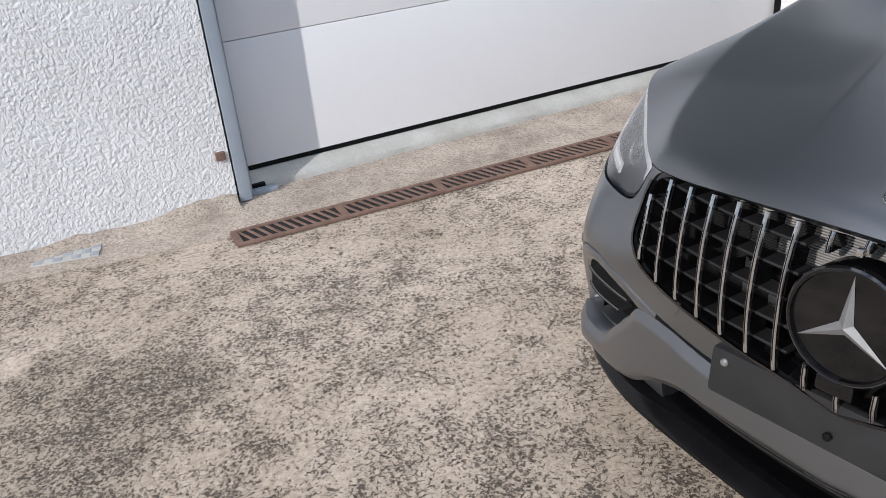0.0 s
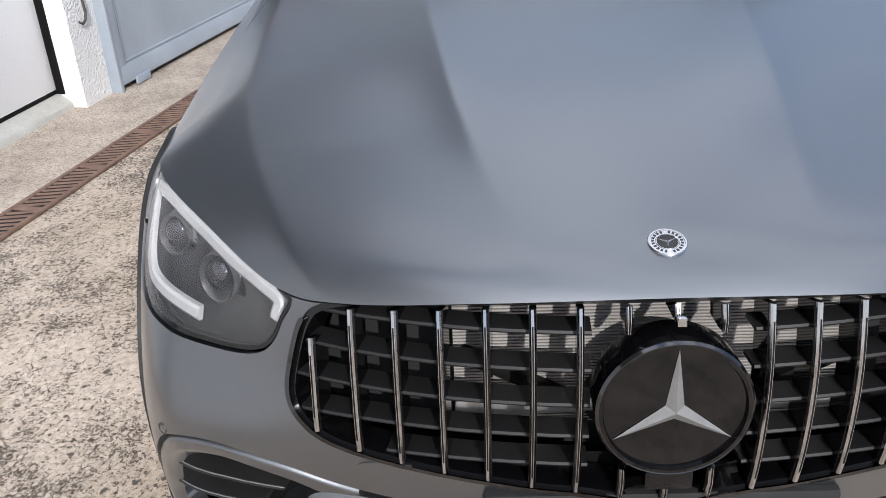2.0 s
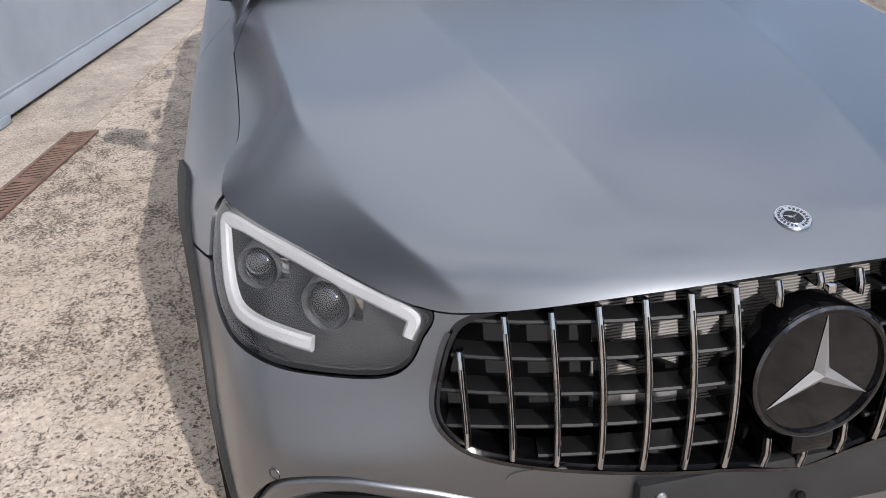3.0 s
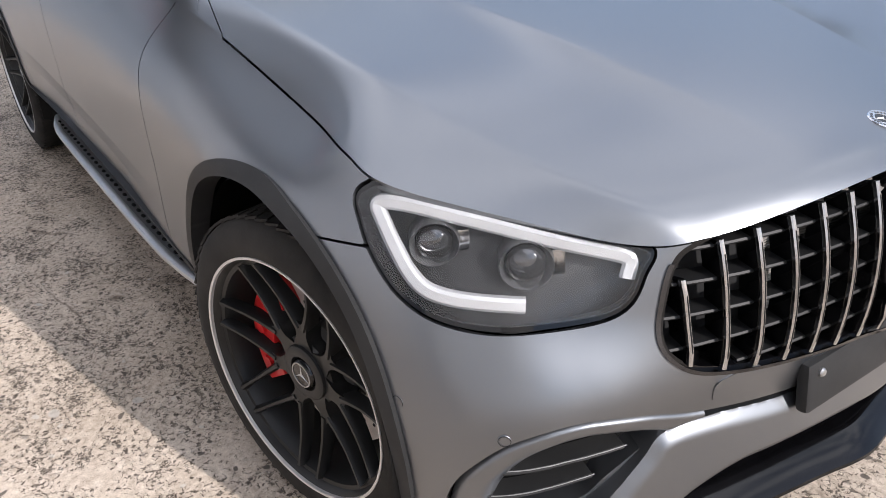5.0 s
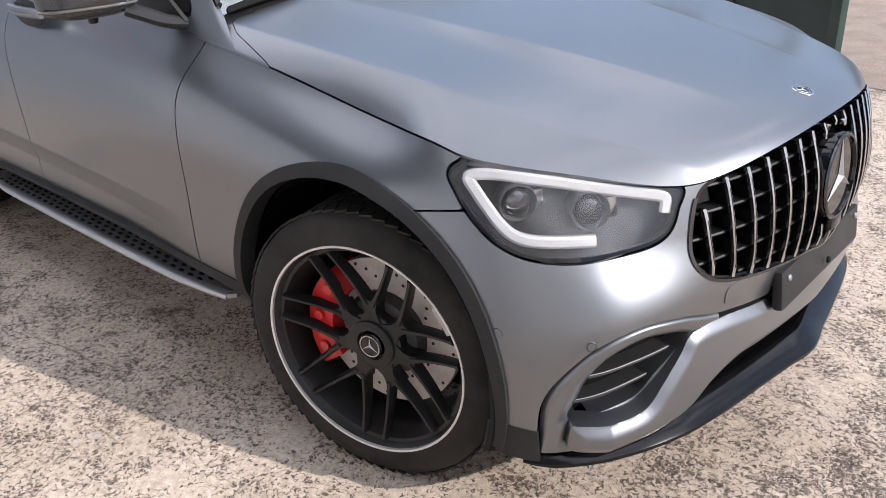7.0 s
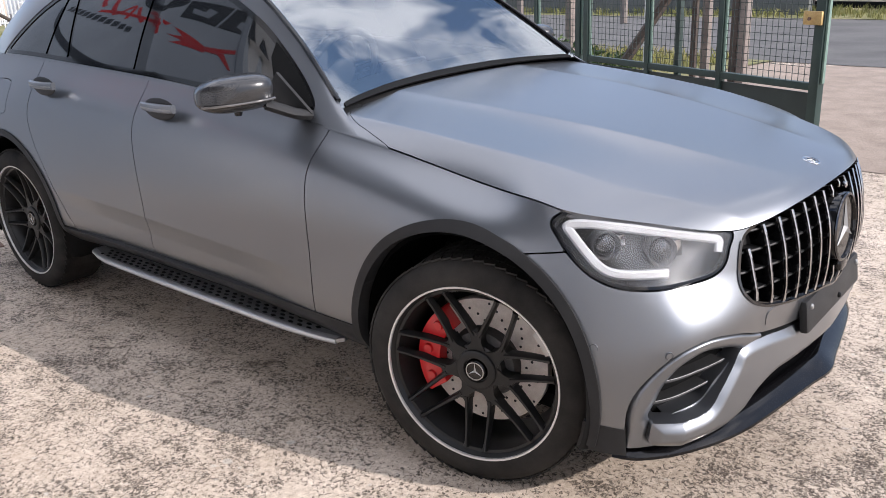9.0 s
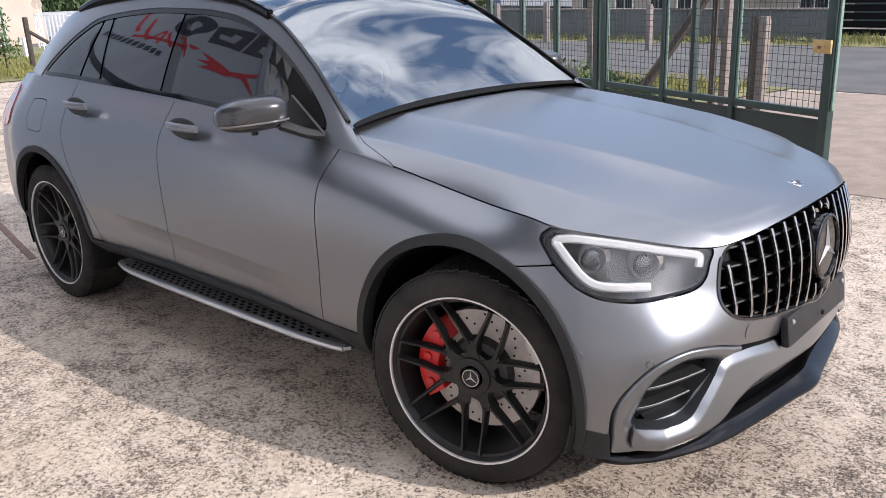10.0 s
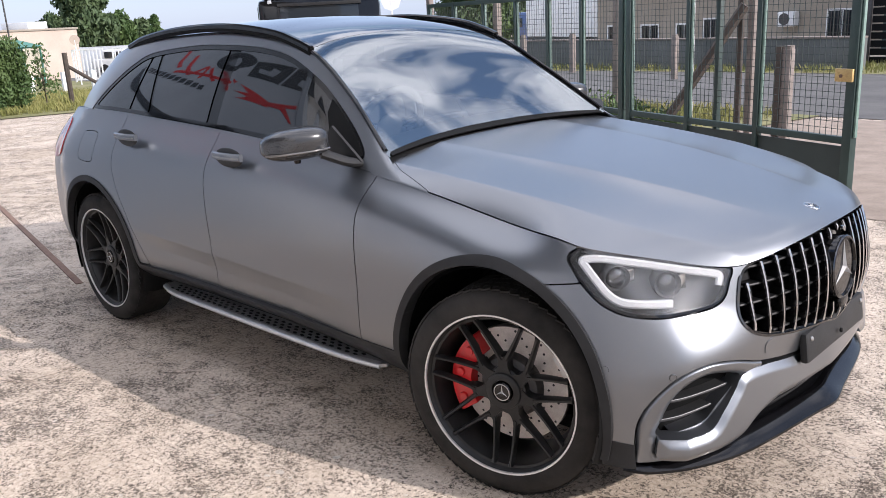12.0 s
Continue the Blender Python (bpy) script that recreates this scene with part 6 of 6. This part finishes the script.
land("verge", [turned(-120, 17.5), turned(60, 17.5), turned(60, 21.0), turned(-120, 21.0)], 60, 3, .02, M_GRASS, "dry grass verge across the road", "verge")
land("verge", [turned(-60, 6.9), turned(-4.2, 6.9), turned(-4.2, 9.0), turned(-60, 9.0)], 30, 3, .02, M_GRASS, "grass strip behind the fence", "verge")
E1, E2 = away(-.985, 22.5), away(-.80, 24.0)
land("verge", [(E1.x, E1.y), (E2.x, E2.y), (E2.x - 22, E2.y + 5), (E1.x - 22, E1.y + 5)], 16, 10, .02, M_GRASS, "grass verge at the end of the yard", "verge")


def tuft_field(name, label, spots, tall, mat, seed):
    rng = random.Random(seed)
    vs, fs = [], []
    for x, y in spots:
        z = lie(x, y) + .02
        for _ in range(5):
            a, h, w = rng.uniform(0, 6.28), tall * rng.uniform(.4, 1.2), tall * rng.uniform(.03, .06)
            dx, dy = math.cos(a), math.sin(a)
            bx, by = x + rng.uniform(-.08, .08), y + rng.uniform(-.08, .08)
            b, lean = len(vs), h * rng.uniform(.1, .6)
            vs += [(bx - dy * w, by + dx * w, z), (bx + dy * w, by - dx * w, z), (bx + dx * lean * .4 + dy * w * .6, by + dy * lean * .4 - dx * w * .6, z + h * .6), (bx + dx * lean, by + dy * lean, z + h)]
            fs += [(b, b + 1, b + 2), (b, b + 2, b + 3)]
    me = bpy.data.meshes.new(name)
    me.from_pydata(vs, [], fs)
    me.materials.append(mat)
    return thing(name, me, mat, label, "grass", kind="stuff")


rng = random.Random(11)
spots = []
for _ in range(5200):
    p = away(rng.uniform(-.985, -.80), 1.0)
    k = rng.uniform(23.2, 34)
    spots.append((1.69 + (p.x - 1.69) * k, -2.83 + (p.y + 2.83) * k))
tuft_field("grass", "dry green grass at the end of the yard", spots, .20, M_BLADE, 1)
tuft_field("grass", "rough grass behind the fence", [turned(rng.uniform(-26, -4.6), rng.uniform(7.0, 8.9)) for _ in range(3600)], .15, M_BLADE, 2)
tuft_field("grass", "dry grass across the road", [turned(rng.uniform(-50, 10), rng.uniform(17.6, 20.8)) for _ in range(4200)], .20, M_BLADE, 3)


# ---- plants ----
def leaf_cloud(blobs, count, size, seed, flat=1.0):
    """Leaves scattered in the outer skin of several lobes."""
    rng = random.Random(seed)
    vs, fs = [], []
    total = sum(b[3] ** 2 for b in blobs)
    for x, y, z, r in blobs:
        for _ in range(int(count * r * r / total)):
            d = Vector((rng.gauss(0, 1), rng.gauss(0, 1), rng.gauss(0, 1))).normalized()
            k = r * rng.uniform(.45, 1.08) * (1 + .25 * noise.noise((d.x * 2 + x, d.y * 2 + y, d.z * 2 + z)))
            p = Vector((x, y, z)) + Vector((d.x * k, d.y * k, d.z * k * flat))
            q = Euler((rng.uniform(0, 6.28), rng.uniform(0, 6.28), rng.uniform(0, 6.28))).to_matrix()
            s = size * rng.uniform(.6, 1.3)
            b = len(vs)
            vs += [tuple(p + q @ Vector(c)) for c in ((-s, 0, 0), (0, -s * .45, s * .08), (s, 0, 0), (0, s * .45, s * .08))]
            fs.append((b, b + 1, b + 2, b + 3))
    me = bpy.data.meshes.new("crown")
    me.from_pydata(vs, [], fs)
    return me


def tree(bearing, dist, height, spread, seed, mat, label, trunk_r=.16, leaves=5200, size=.20):
    rng = random.Random(seed)
    x, y, z = away(bearing, dist)
    t = thing("tree", None, None, label, "tree")
    bm = bmesh.new()
    rod(bm, (x, y, z - .1), (x + rng.uniform(-.2, .2), y, z + height * .55), trunk_r, 9, trunk_r * .55)
    blobs = []
    for i in range(13):
        a, h = rng.uniform(0, 6.28), rng.uniform(.30, .93)
        reach = spread * (1.05 - h * .75) * rng.uniform(.5, 1.0)
        tip = (x + reach * math.cos(a), y + reach * math.sin(a), z + height * h)
        rod(bm, (x, y, z + height * rng.uniform(.2, .5)), tip, trunk_r * .35, 6, trunk_r * .10)
        blobs.append((*tip, spread * rng.uniform(.28, .46) * (1.15 - h * .5)))
    for h in (.30, .42, .55, .68, .80):
        blobs.append((x + rng.uniform(-.2, .2) * spread, y + rng.uniform(-.2, .2) * spread, z + height * h, spread * rng.uniform(.45, .6) * (1.2 - h * .5)))
    blobs.append((x, y, z + height * .92, spread * .34))
    part("trunk", bm, M_BARK, t)
    me = leaf_cloud(blobs, leaves, size, seed)
    me.materials.append(mat)
    part("crown", me, mat, t)
    return t


tree(-.9165, 84, 10.5, 2.9, 21, M_LEAFDARK, "tall tree with a dense dark green crown", .35, 9000, .30)
tree(-.9110, 88, 9.0, 2.2, 22, M_LEAFDARK, "tall green tree behind the pale building", .3, 8000, .30)
tree(-.8995, 86, 4.7, 2.2, 23, M_LEAF, "broad green tree beyond the white fence", .25, 6000, .28)
tree(-.8905, 90, 4.0, 2.2, 24, M_LEAFDARK, "round green tree in the distance", .25, 5500, .28)
tree(-.8835, 84, 4.5, .8, 25, M_LEAF, "slim young tree in the distance", .15, 2600, .22)
tree(-.927, 80, 4.6, 1.6, 26, M_LEAFDARK, "low tree behind the pale building", .2, 4200, .28)
tree(-.668, 74, 7.2, 3.4, 27, M_LEAFDARK, "dark tree beyond the road", .25, 5200, .28)
tree(-.648, 78, 6.2, 3.2, 28, M_LEAF, "green tree beyond the road", .25, 5200, .28)
tree(-.628, 84, 6.4, 3.2, 29, M_LEAFDARK, "green tree behind the white lorry", .25, 5000, .28)
tree(-.9335, 25.5, 1.75, .50, 30, M_LEAF, "thin sapling on the grass verge", .022, 420, .055)

hx, hy, hz = away(-.9445, 24.8)
hedge = thing("hedge", None, None, "clipped leafy green hedge on the verge", "hedge")
me = leaf_cloud([(hx + .30 * i - .2, hy - .62 * i, hz + .55 + .42 * j, .58) for i in range(0, 6) for j in range(3)], 42000, .06, 40)
me.materials.append(M_LEAF)
part("foliage", me, M_LEAF, hedge)
bm = bmesh.new()
for i in range(4):
    rod(bm, (hx + .30 * i, hy - .62 * i, hz), (hx + .30 * i, hy - .62 * i, hz + 1.2), .04, 6, .015)
tagged(part("stems", bm, M_BARK, hedge), kind="stuff")
for k, (x, dist, r) in enumerate(((-.70, 11.8, .42), (-.665, 12.4, .46), (-.60, 11.2, .38), (-.555, 11.5, .36), (-.52, 10.8, .28))):
    bx, by, bz = away(x, dist)
    bush = thing("bush", None, None, "low green weed bush behind the fence", "bush", "weeds behind the fence")
    me = leaf_cloud([(bx, by, bz + .22, r), (bx + .4, by + .1, bz + .16, r * .8), (bx - .4, by, bz + .15, r * .8)], 1600, .04, 50 + k)
    me.materials.append(M_LEAF)
    part("foliage", me, M_LEAF, bush)

# ---- posts along the road ----
for x, dist, h, w in ((-.405, 10.6, 2.6, .085), (-.370, 10.2, 1.10, .10), (-.533, 12.0, 2.6, .10), (-.643, 14.0, 2.1, .10), (-.700, 16.0, 2.1, .10), (-.478, 22.0, 1.1, .13), (-.575, 27, 1.2, .15), (-.62, 30, 1.2, .15)):
    bm = boxed(-w / 2, w / 2, -w / 2, w / 2, -.05, h - w * .35, .010)
    prism(bm, [(-w / 2.4, -w / 2.4), (w / 2.4, -w / 2.4), (w / 2.4, w / 2.4), (-w / 2.4, w / 2.4)], h - w * .36, h)
    thing("concrete_post", bm, M_CONCPOST, "weathered square concrete fence post", "post", "concrete posts", m=stand(x, dist, -9))
p, q = away(-.413, 10.4), away(-.482, 10.6)
thing("post_brace", rod(bmesh.new(), (q.x, q.y, q.z + .30), (p.x, p.y, p.z + 1.56), .058, 6), M_TIMBER, "sloping timber brace against the post", "brace")
p = away(-.379, 10.2)
thing("timber_stake", boxed(p.x - .035, p.x + .035, p.y - .03, p.y + .03, p.z - .05, p.z + 1.1, .006), M_TIMBER, "dark timber stake beside the short concrete post", "post")
p = away(-.4165, 10.5)
thing("timber_pole", boxed(p.x - .03, p.x + .03, p.y - .03, p.y + .03, p.z - .05, 2.3, .005), M_TIMBER, "dark upright timber beside the concrete post", "post")
p = away(-.4620, 10.9)
thing("marker_pole", rod(bmesh.new(), p, p + Vector((0, 0, 1.75)), .030, 8), M_WHITE, "thin white pole behind the gate", "pole")
p = away(-.9243, 26.2)
brace = thing("timber_post", None, None, "dark timber post with a sloping brace on the verge", "post")
part("post", rod(bmesh.new(), p, p + Vector((0, 0, 1.45)), .075, 8), M_TIMBER, brace)
part("strut", rod(bmesh.new(), p + Vector((0, 0, 1.1)), p + Vector((.75, 1.25, .05)), .05, 8), M_TIMBER, brace)
for k in range(5):
    p = away(-.949 + .0115 * k, 33)
    thing("white_post", boxed(p.x - .07, p.x + .07, p.y - .07, p.y + .07, p.z - .05, p.z + .80, .01), M_WHITE, "short white concrete post", "post", "white posts")

# ---- pale building with shelter ----
B = stand(-.957, 58, 22)
b1 = thing("pale_building", None, None, "low flat-roofed beige rendered building", "building")
part("wall", box(bmesh.new(), -7, 6, -6.5, 3.25, -.5, 2.85, 0, B), M_PINKWALL, b1)
part("parapet", box(bmesh.new(), -7.08, 6.08, -6.58, 3.33, 2.85, 2.96, .02, B), M_BEIGE, b1)
part("roof_box", box(bmesh.new(), 3.5, 5.5, .2, 1.6, 2.96, 3.35, .02, B), M_WHITE, b1)
p = away(-.9420, 48)
lamp_post = thing("street_lamp", None, None, "slim grey street lamp post", "street lamp")
part("pole", rod(bmesh.new(), p, p + Vector((-.05, 0, 6.5)), .05, 8, .035), M_CAST, lamp_post)
part("head", boxed(p.x - .25, p.x + .15, p.y - .08, p.y + .08, p.z + 6.45, p.z + 6.55, .02), M_CAST, lamp_post)
SH = stand(-.9425, 46, 35)
shelter = thing("bus_shelter", None, None, "green framed glass shelter with a hipped roof", "shelter")
for x in (-1.1, 0, 1.1):
    for y in (-.7, .7):
        part("upright", box(bmesh.new(), x - .035, x + .035, y - .035, y + .035, 0, 1.8, 0, SH), M_SHELTER, shelter)
for z in (.30, 1.78):
    bm = bmesh.new()
    box(bm, -1.14, 1.14, -.74, -.68, z, z + .07, 0, SH)
    box(bm, -1.14, 1.14, .68, .74, z, z + .07, 0, SH)
    box(bm, -1.14, -1.08, -.68, .68, z, z + .07, 0, SH)
    box(bm, 1.08, 1.14, -.68, .68, z, z + .07, 0, SH)
    part("rail", bm, M_SHELTER, shelter)
for y in (-.71, .71):
    for x in (-.55, .55):
        part("pane", box(bmesh.new(), x - .51, x + .51, y - .01, y + .01, .40, 1.75, 0, SH), M_SHELTERGLASS, shelter)
bm = bmesh.new()
base = [bm.verts.new(SH @ Vector(c)) for c in ((-1.25, -.85, 1.85), (1.25, -.85, 1.85), (1.25, .85, 1.85), (-1.25, .85, 1.85))]
top = [bm.verts.new(SH @ Vector(c)) for c in ((-.45, 0, 2.2), (.45, 0, 2.2))]
for f in ((base[0], base[1], top[1], top[0]), (base[1], base[2], top[1]), (base[2], base[3], top[0], top[1]), (base[3], base[0], top[0]), base[::-1]):
    bm.faces.new(f)
part("roof", bm, M_SHELTER, shelter, smooth=False)

# white fence, round sign and white car on the far side
for k in range(4):
    F = stand(-.9215 + .0165 * k, 46, 40)
    f = thing("white_fence", None, None, "white slatted yard fence", "fence", "white fence panels")
    part("frame", box(box(box(bmesh.new(), 0, .07, -.03, .03, 0, 1.6, 0, F), 0, 1.6, -.03, .03, 1.53, 1.6, 0, F), 0, 1.6, -.03, .03, .1, .17, 0, F), M_WHITE, f)
    for i in range(8):
        part("slat", box(bmesh.new(), .12 + i * .185, .18 + i * .185, -.015, .015, .17, 1.53, 0, F), M_WHITE, f)
p = away(-.9195, 42)
rs = thing("round_sign", None, None, "round road sign on a pale pole", "road sign")
part("pole", rod(bmesh.new(), p, p + Vector((0, 0, 2.0)), .03, 8), M_WHITE, rs)
part("disc", rod(bmesh.new(), p + Vector((0, 0, 2.0)), p + Vector((.02, -.012, 2.0)), .22, 20), M_PINKWALL, rs)
V = stand(-.897, 56, 30)
van = thing("white_car", None, None, "white car parked behind the fence", "car")
part("body", box(box(bmesh.new(), -2.2, 2.2, -.85, .85, .35, .95, .12, V), -1.5, 1.1, -.75, .75, .95, 1.5, .15, V), M_WHITE, van)
for x in (-1.3, 1.3):
    part("wheel", rod(bmesh.new(), V @ Vector((x, -.88, .33)), V @ Vector((x, -.70, .33)), .33, 18), M_RUBBER, van)
part("window_band", box(bmesh.new(), -1.3, .9, -.765, -.74, 1.02, 1.38, .02, V), M_PANE, van)
p = away(-.875, 68)
wl2 = thing("white_wall", None, None, "long white wall below the trees", "wall", kind="structure")
part("panels", box(bmesh.new(), -9, 9, -.1, .1, -.4, 1.75, .01, stand(-.878, 70, 30)), M_WHITE, wl2)

# black van behind the car
T = Matrix.Translation(away(-.785, 12.4)) @ Matrix.Rotation(math.atan2(.619, -.785) - math.pi / 2, 4, "Z")
truck = thing("black_van", None, None, "tall glossy black van parked beyond the car", "van")
part("body", box(bmesh.new(), -.86, .88, 0, 4.6, .35, 2.0, .12, T), M_GLOSSBLACK, truck)
part("roof", box(bmesh.new(), -.80, .82, .08, 4.4, 1.98, 2.36, .14, T), M_GLOSSBLACK, truck)
part("rear_window", box(bmesh.new(), -.55, .56, -.012, .02, 1.42, 1.90, .01, T), M_PANE, truck)
part("window_bar", box(bmesh.new(), -.58, .60, -.05, -.002, 1.885, 1.93, .006, T), M_PLASTIC, truck)
for s in (-1, 1):
    part("roof_lamp", box(bmesh.new(), s * .68 - .03, s * .68 + .03, -.02, .02, 1.93, 1.98, .01, T), M_DRL, truck)
    for y in (.9, 3.7):
        part("wheel", rod(bmesh.new(), T @ Vector((s * .86, y, .36)), T @ Vector((s * .68, y, .36)), .36, 24), M_RUBBER, truck)

# back of a road sign beyond the van
p = away(-.731, 26)
st = thing("road_sign", None, None, "back of a pale road sign on a pole", "road sign")
part("pole", rod(bmesh.new(), p, p + Vector((0, 0, 2.6)), .03, 8), M_WHITE, st)
part("plate", rod(bmesh.new(), p + Vector((0, 0, 2.42)), p + Vector((.018, -.016, 2.42)), .30, 8), M_WHITE, st)

# ---- buildings across the road ----
H = stand(-.412, 40, -9, .55)
house = thing("long_building", None, None, "long low beige rendered building with barred windows", "building")
part("wall", box(bmesh.new(), -8.6, 5.6, 0, 8, -.5, 3.6, 0, H), M_BEIGE, house)
part("roof", box(bmesh.new(), -9.0, 6.0, -.5, 8.5, 3.6, 3.85, .02, H), M_ROOFTILE, house)
for x, w, z0, z1 in ((-7.4, .9, .7, 1.75), (-5.2, 1.0, .7, 1.75), (-3.2, .8, .5, 1.75), (-1.75, .7, .85, 1.95), (4.35, 1.15, 1.14, 2.14)):
    win = part("window", box(bmesh.new(), x - w / 2, x + w / 2, -.03, .02, z0, z1, 0, H), M_PANE, house)
    bm = bmesh.new()
    for a, b, c, d in ((x - w / 2 - .07, x + w / 2 + .07, z0 - .07, z0), (x - w / 2 - .07, x + w / 2 + .07, z1, z1 + .07), (x - w / 2 - .07, x - w / 2, z0, z1), (x + w / 2, x + w / 2 + .07, z0, z1), (x - .04, x + .04, z0, z1)):
        box(bm, a, b, -.05, -.028, c, d, 0, H)
    part("frame", bm, M_WHITE, win)
    for i in range(1, 8):
        part("bar", box(bmesh.new(), x - w / 2 + w * i / 8 - .012, x - w / 2 + w * i / 8 + .012, -.09, -.066, z0, z1, 0, H), M_CAST, win)
part("plinth", box(bmesh.new(), -8.6, 5.6, -.06, 0, -.5, .45, 0, H), M_BLOCK, house)
ac = part("air_conditioner", box(bmesh.new(), 1.75, 2.55, -.42, -.02, 1.57, 2.17, .04, H), M_WHITE, house, "white outdoor air conditioner")
part("fan_grille", rod(bmesh.new(), H @ Vector((2.08, -.42, 1.87)), H @ Vector((2.08, -.435, 1.87)), .24, 24), M_CAST, ac)
bw = thing("block_wall", None, None, "low grey boundary wall across the road", "wall", kind="structure")
W2 = stand(-.42, 25.5, -9)
part("blocks", box(bmesh.new(), -18, 3.6, 0, .2, -.3, .84, .01, W2), M_BLOCK, bw)
part("coping", box(bmesh.new(), -18, 3.6, -.03, .23, .84, .89, .01, W2), M_CONCPOST, bw)
sg = thing("slatted_gate", None, None, "black slatted sliding gate across the road", "gate")
S2 = stand(-.2925, 25.5, -9)
for i in range(9):
    part("slat", box(bmesh.new(), -.1, 3.8, 0, .03, .10 + i * .21, .27 + i * .21, 0, S2), M_MATBLACK, sg)
part("gate_post", box(bmesh.new(), -.26, -.12, -.05, .10, -.1, 2.1, .01, S2), M_CAST, sg)
S3 = stand(-.265, 33, -9)
sh = thing("dark_shed", None, None, "dark open shed behind the slatted gate", "shed")
part("walls", box(bmesh.new(), -.8, 9, 0, 5, -.5, 3.2, 0, S3), M_GREENDARK, sh)
part("roof", box(bmesh.new(), -1.0, 9.3, -.4, 5.3, 3.2, 3.4, .02, S3), M_ROOFTILE, sh)

# white lorry with a blue cab, parked far off
L = stand(-.585, 52, -24)
lorry = thing("lorry", None, None, "white box lorry with a blue cab across the road", "lorry")
part("box_body", box(bmesh.new(), -2.2, 6.5, -1.2, 1.2, .9, 3.0, .04, L), M_WHITE, lorry)
cab = part("cab", box(bmesh.new(), -4.2, -2.3, -1.1, 1.1, .5, 2.35, .18, L), M_BLUEPAINT, lorry, "blue cab")
part("side_window", box(bmesh.new(), -3.9, -2.9, -1.13, -1.08, 1.45, 2.0, .02, L), M_PANE, cab)
for x in (-3.3, 3.6, 4.7):
    part("wheel", rod(bmesh.new(), L @ Vector((x, -1.15, .48)), L @ Vector((x, -.85, .48)), .48, 20), M_RUBBER, lorry)
part("load_bed", box(bmesh.new(), -2.3, 6.5, -1.1, 1.1, .6, .9, .02, L), M_CAST, lorry)
S4 = stand(-.545, 62, -20)
hall = thing("white_hall", None, None, "white metal hall with a shallow roof", "building")
part("wall", box(bmesh.new(), -6, 7, 0, 8, -.5, 2.8, 0, S4), M_WHITE, hall)
part("shutter", box(bmesh.new(), -1.5, 2.5, -.03, .02, .2, 1.9, 0, S4), M_CAST, hall)
part("roof", box(bmesh.new(), -6.2, 7.2, -.2, 8.2, 2.8, 3.0, .02, S4), M_WHITE, hall)
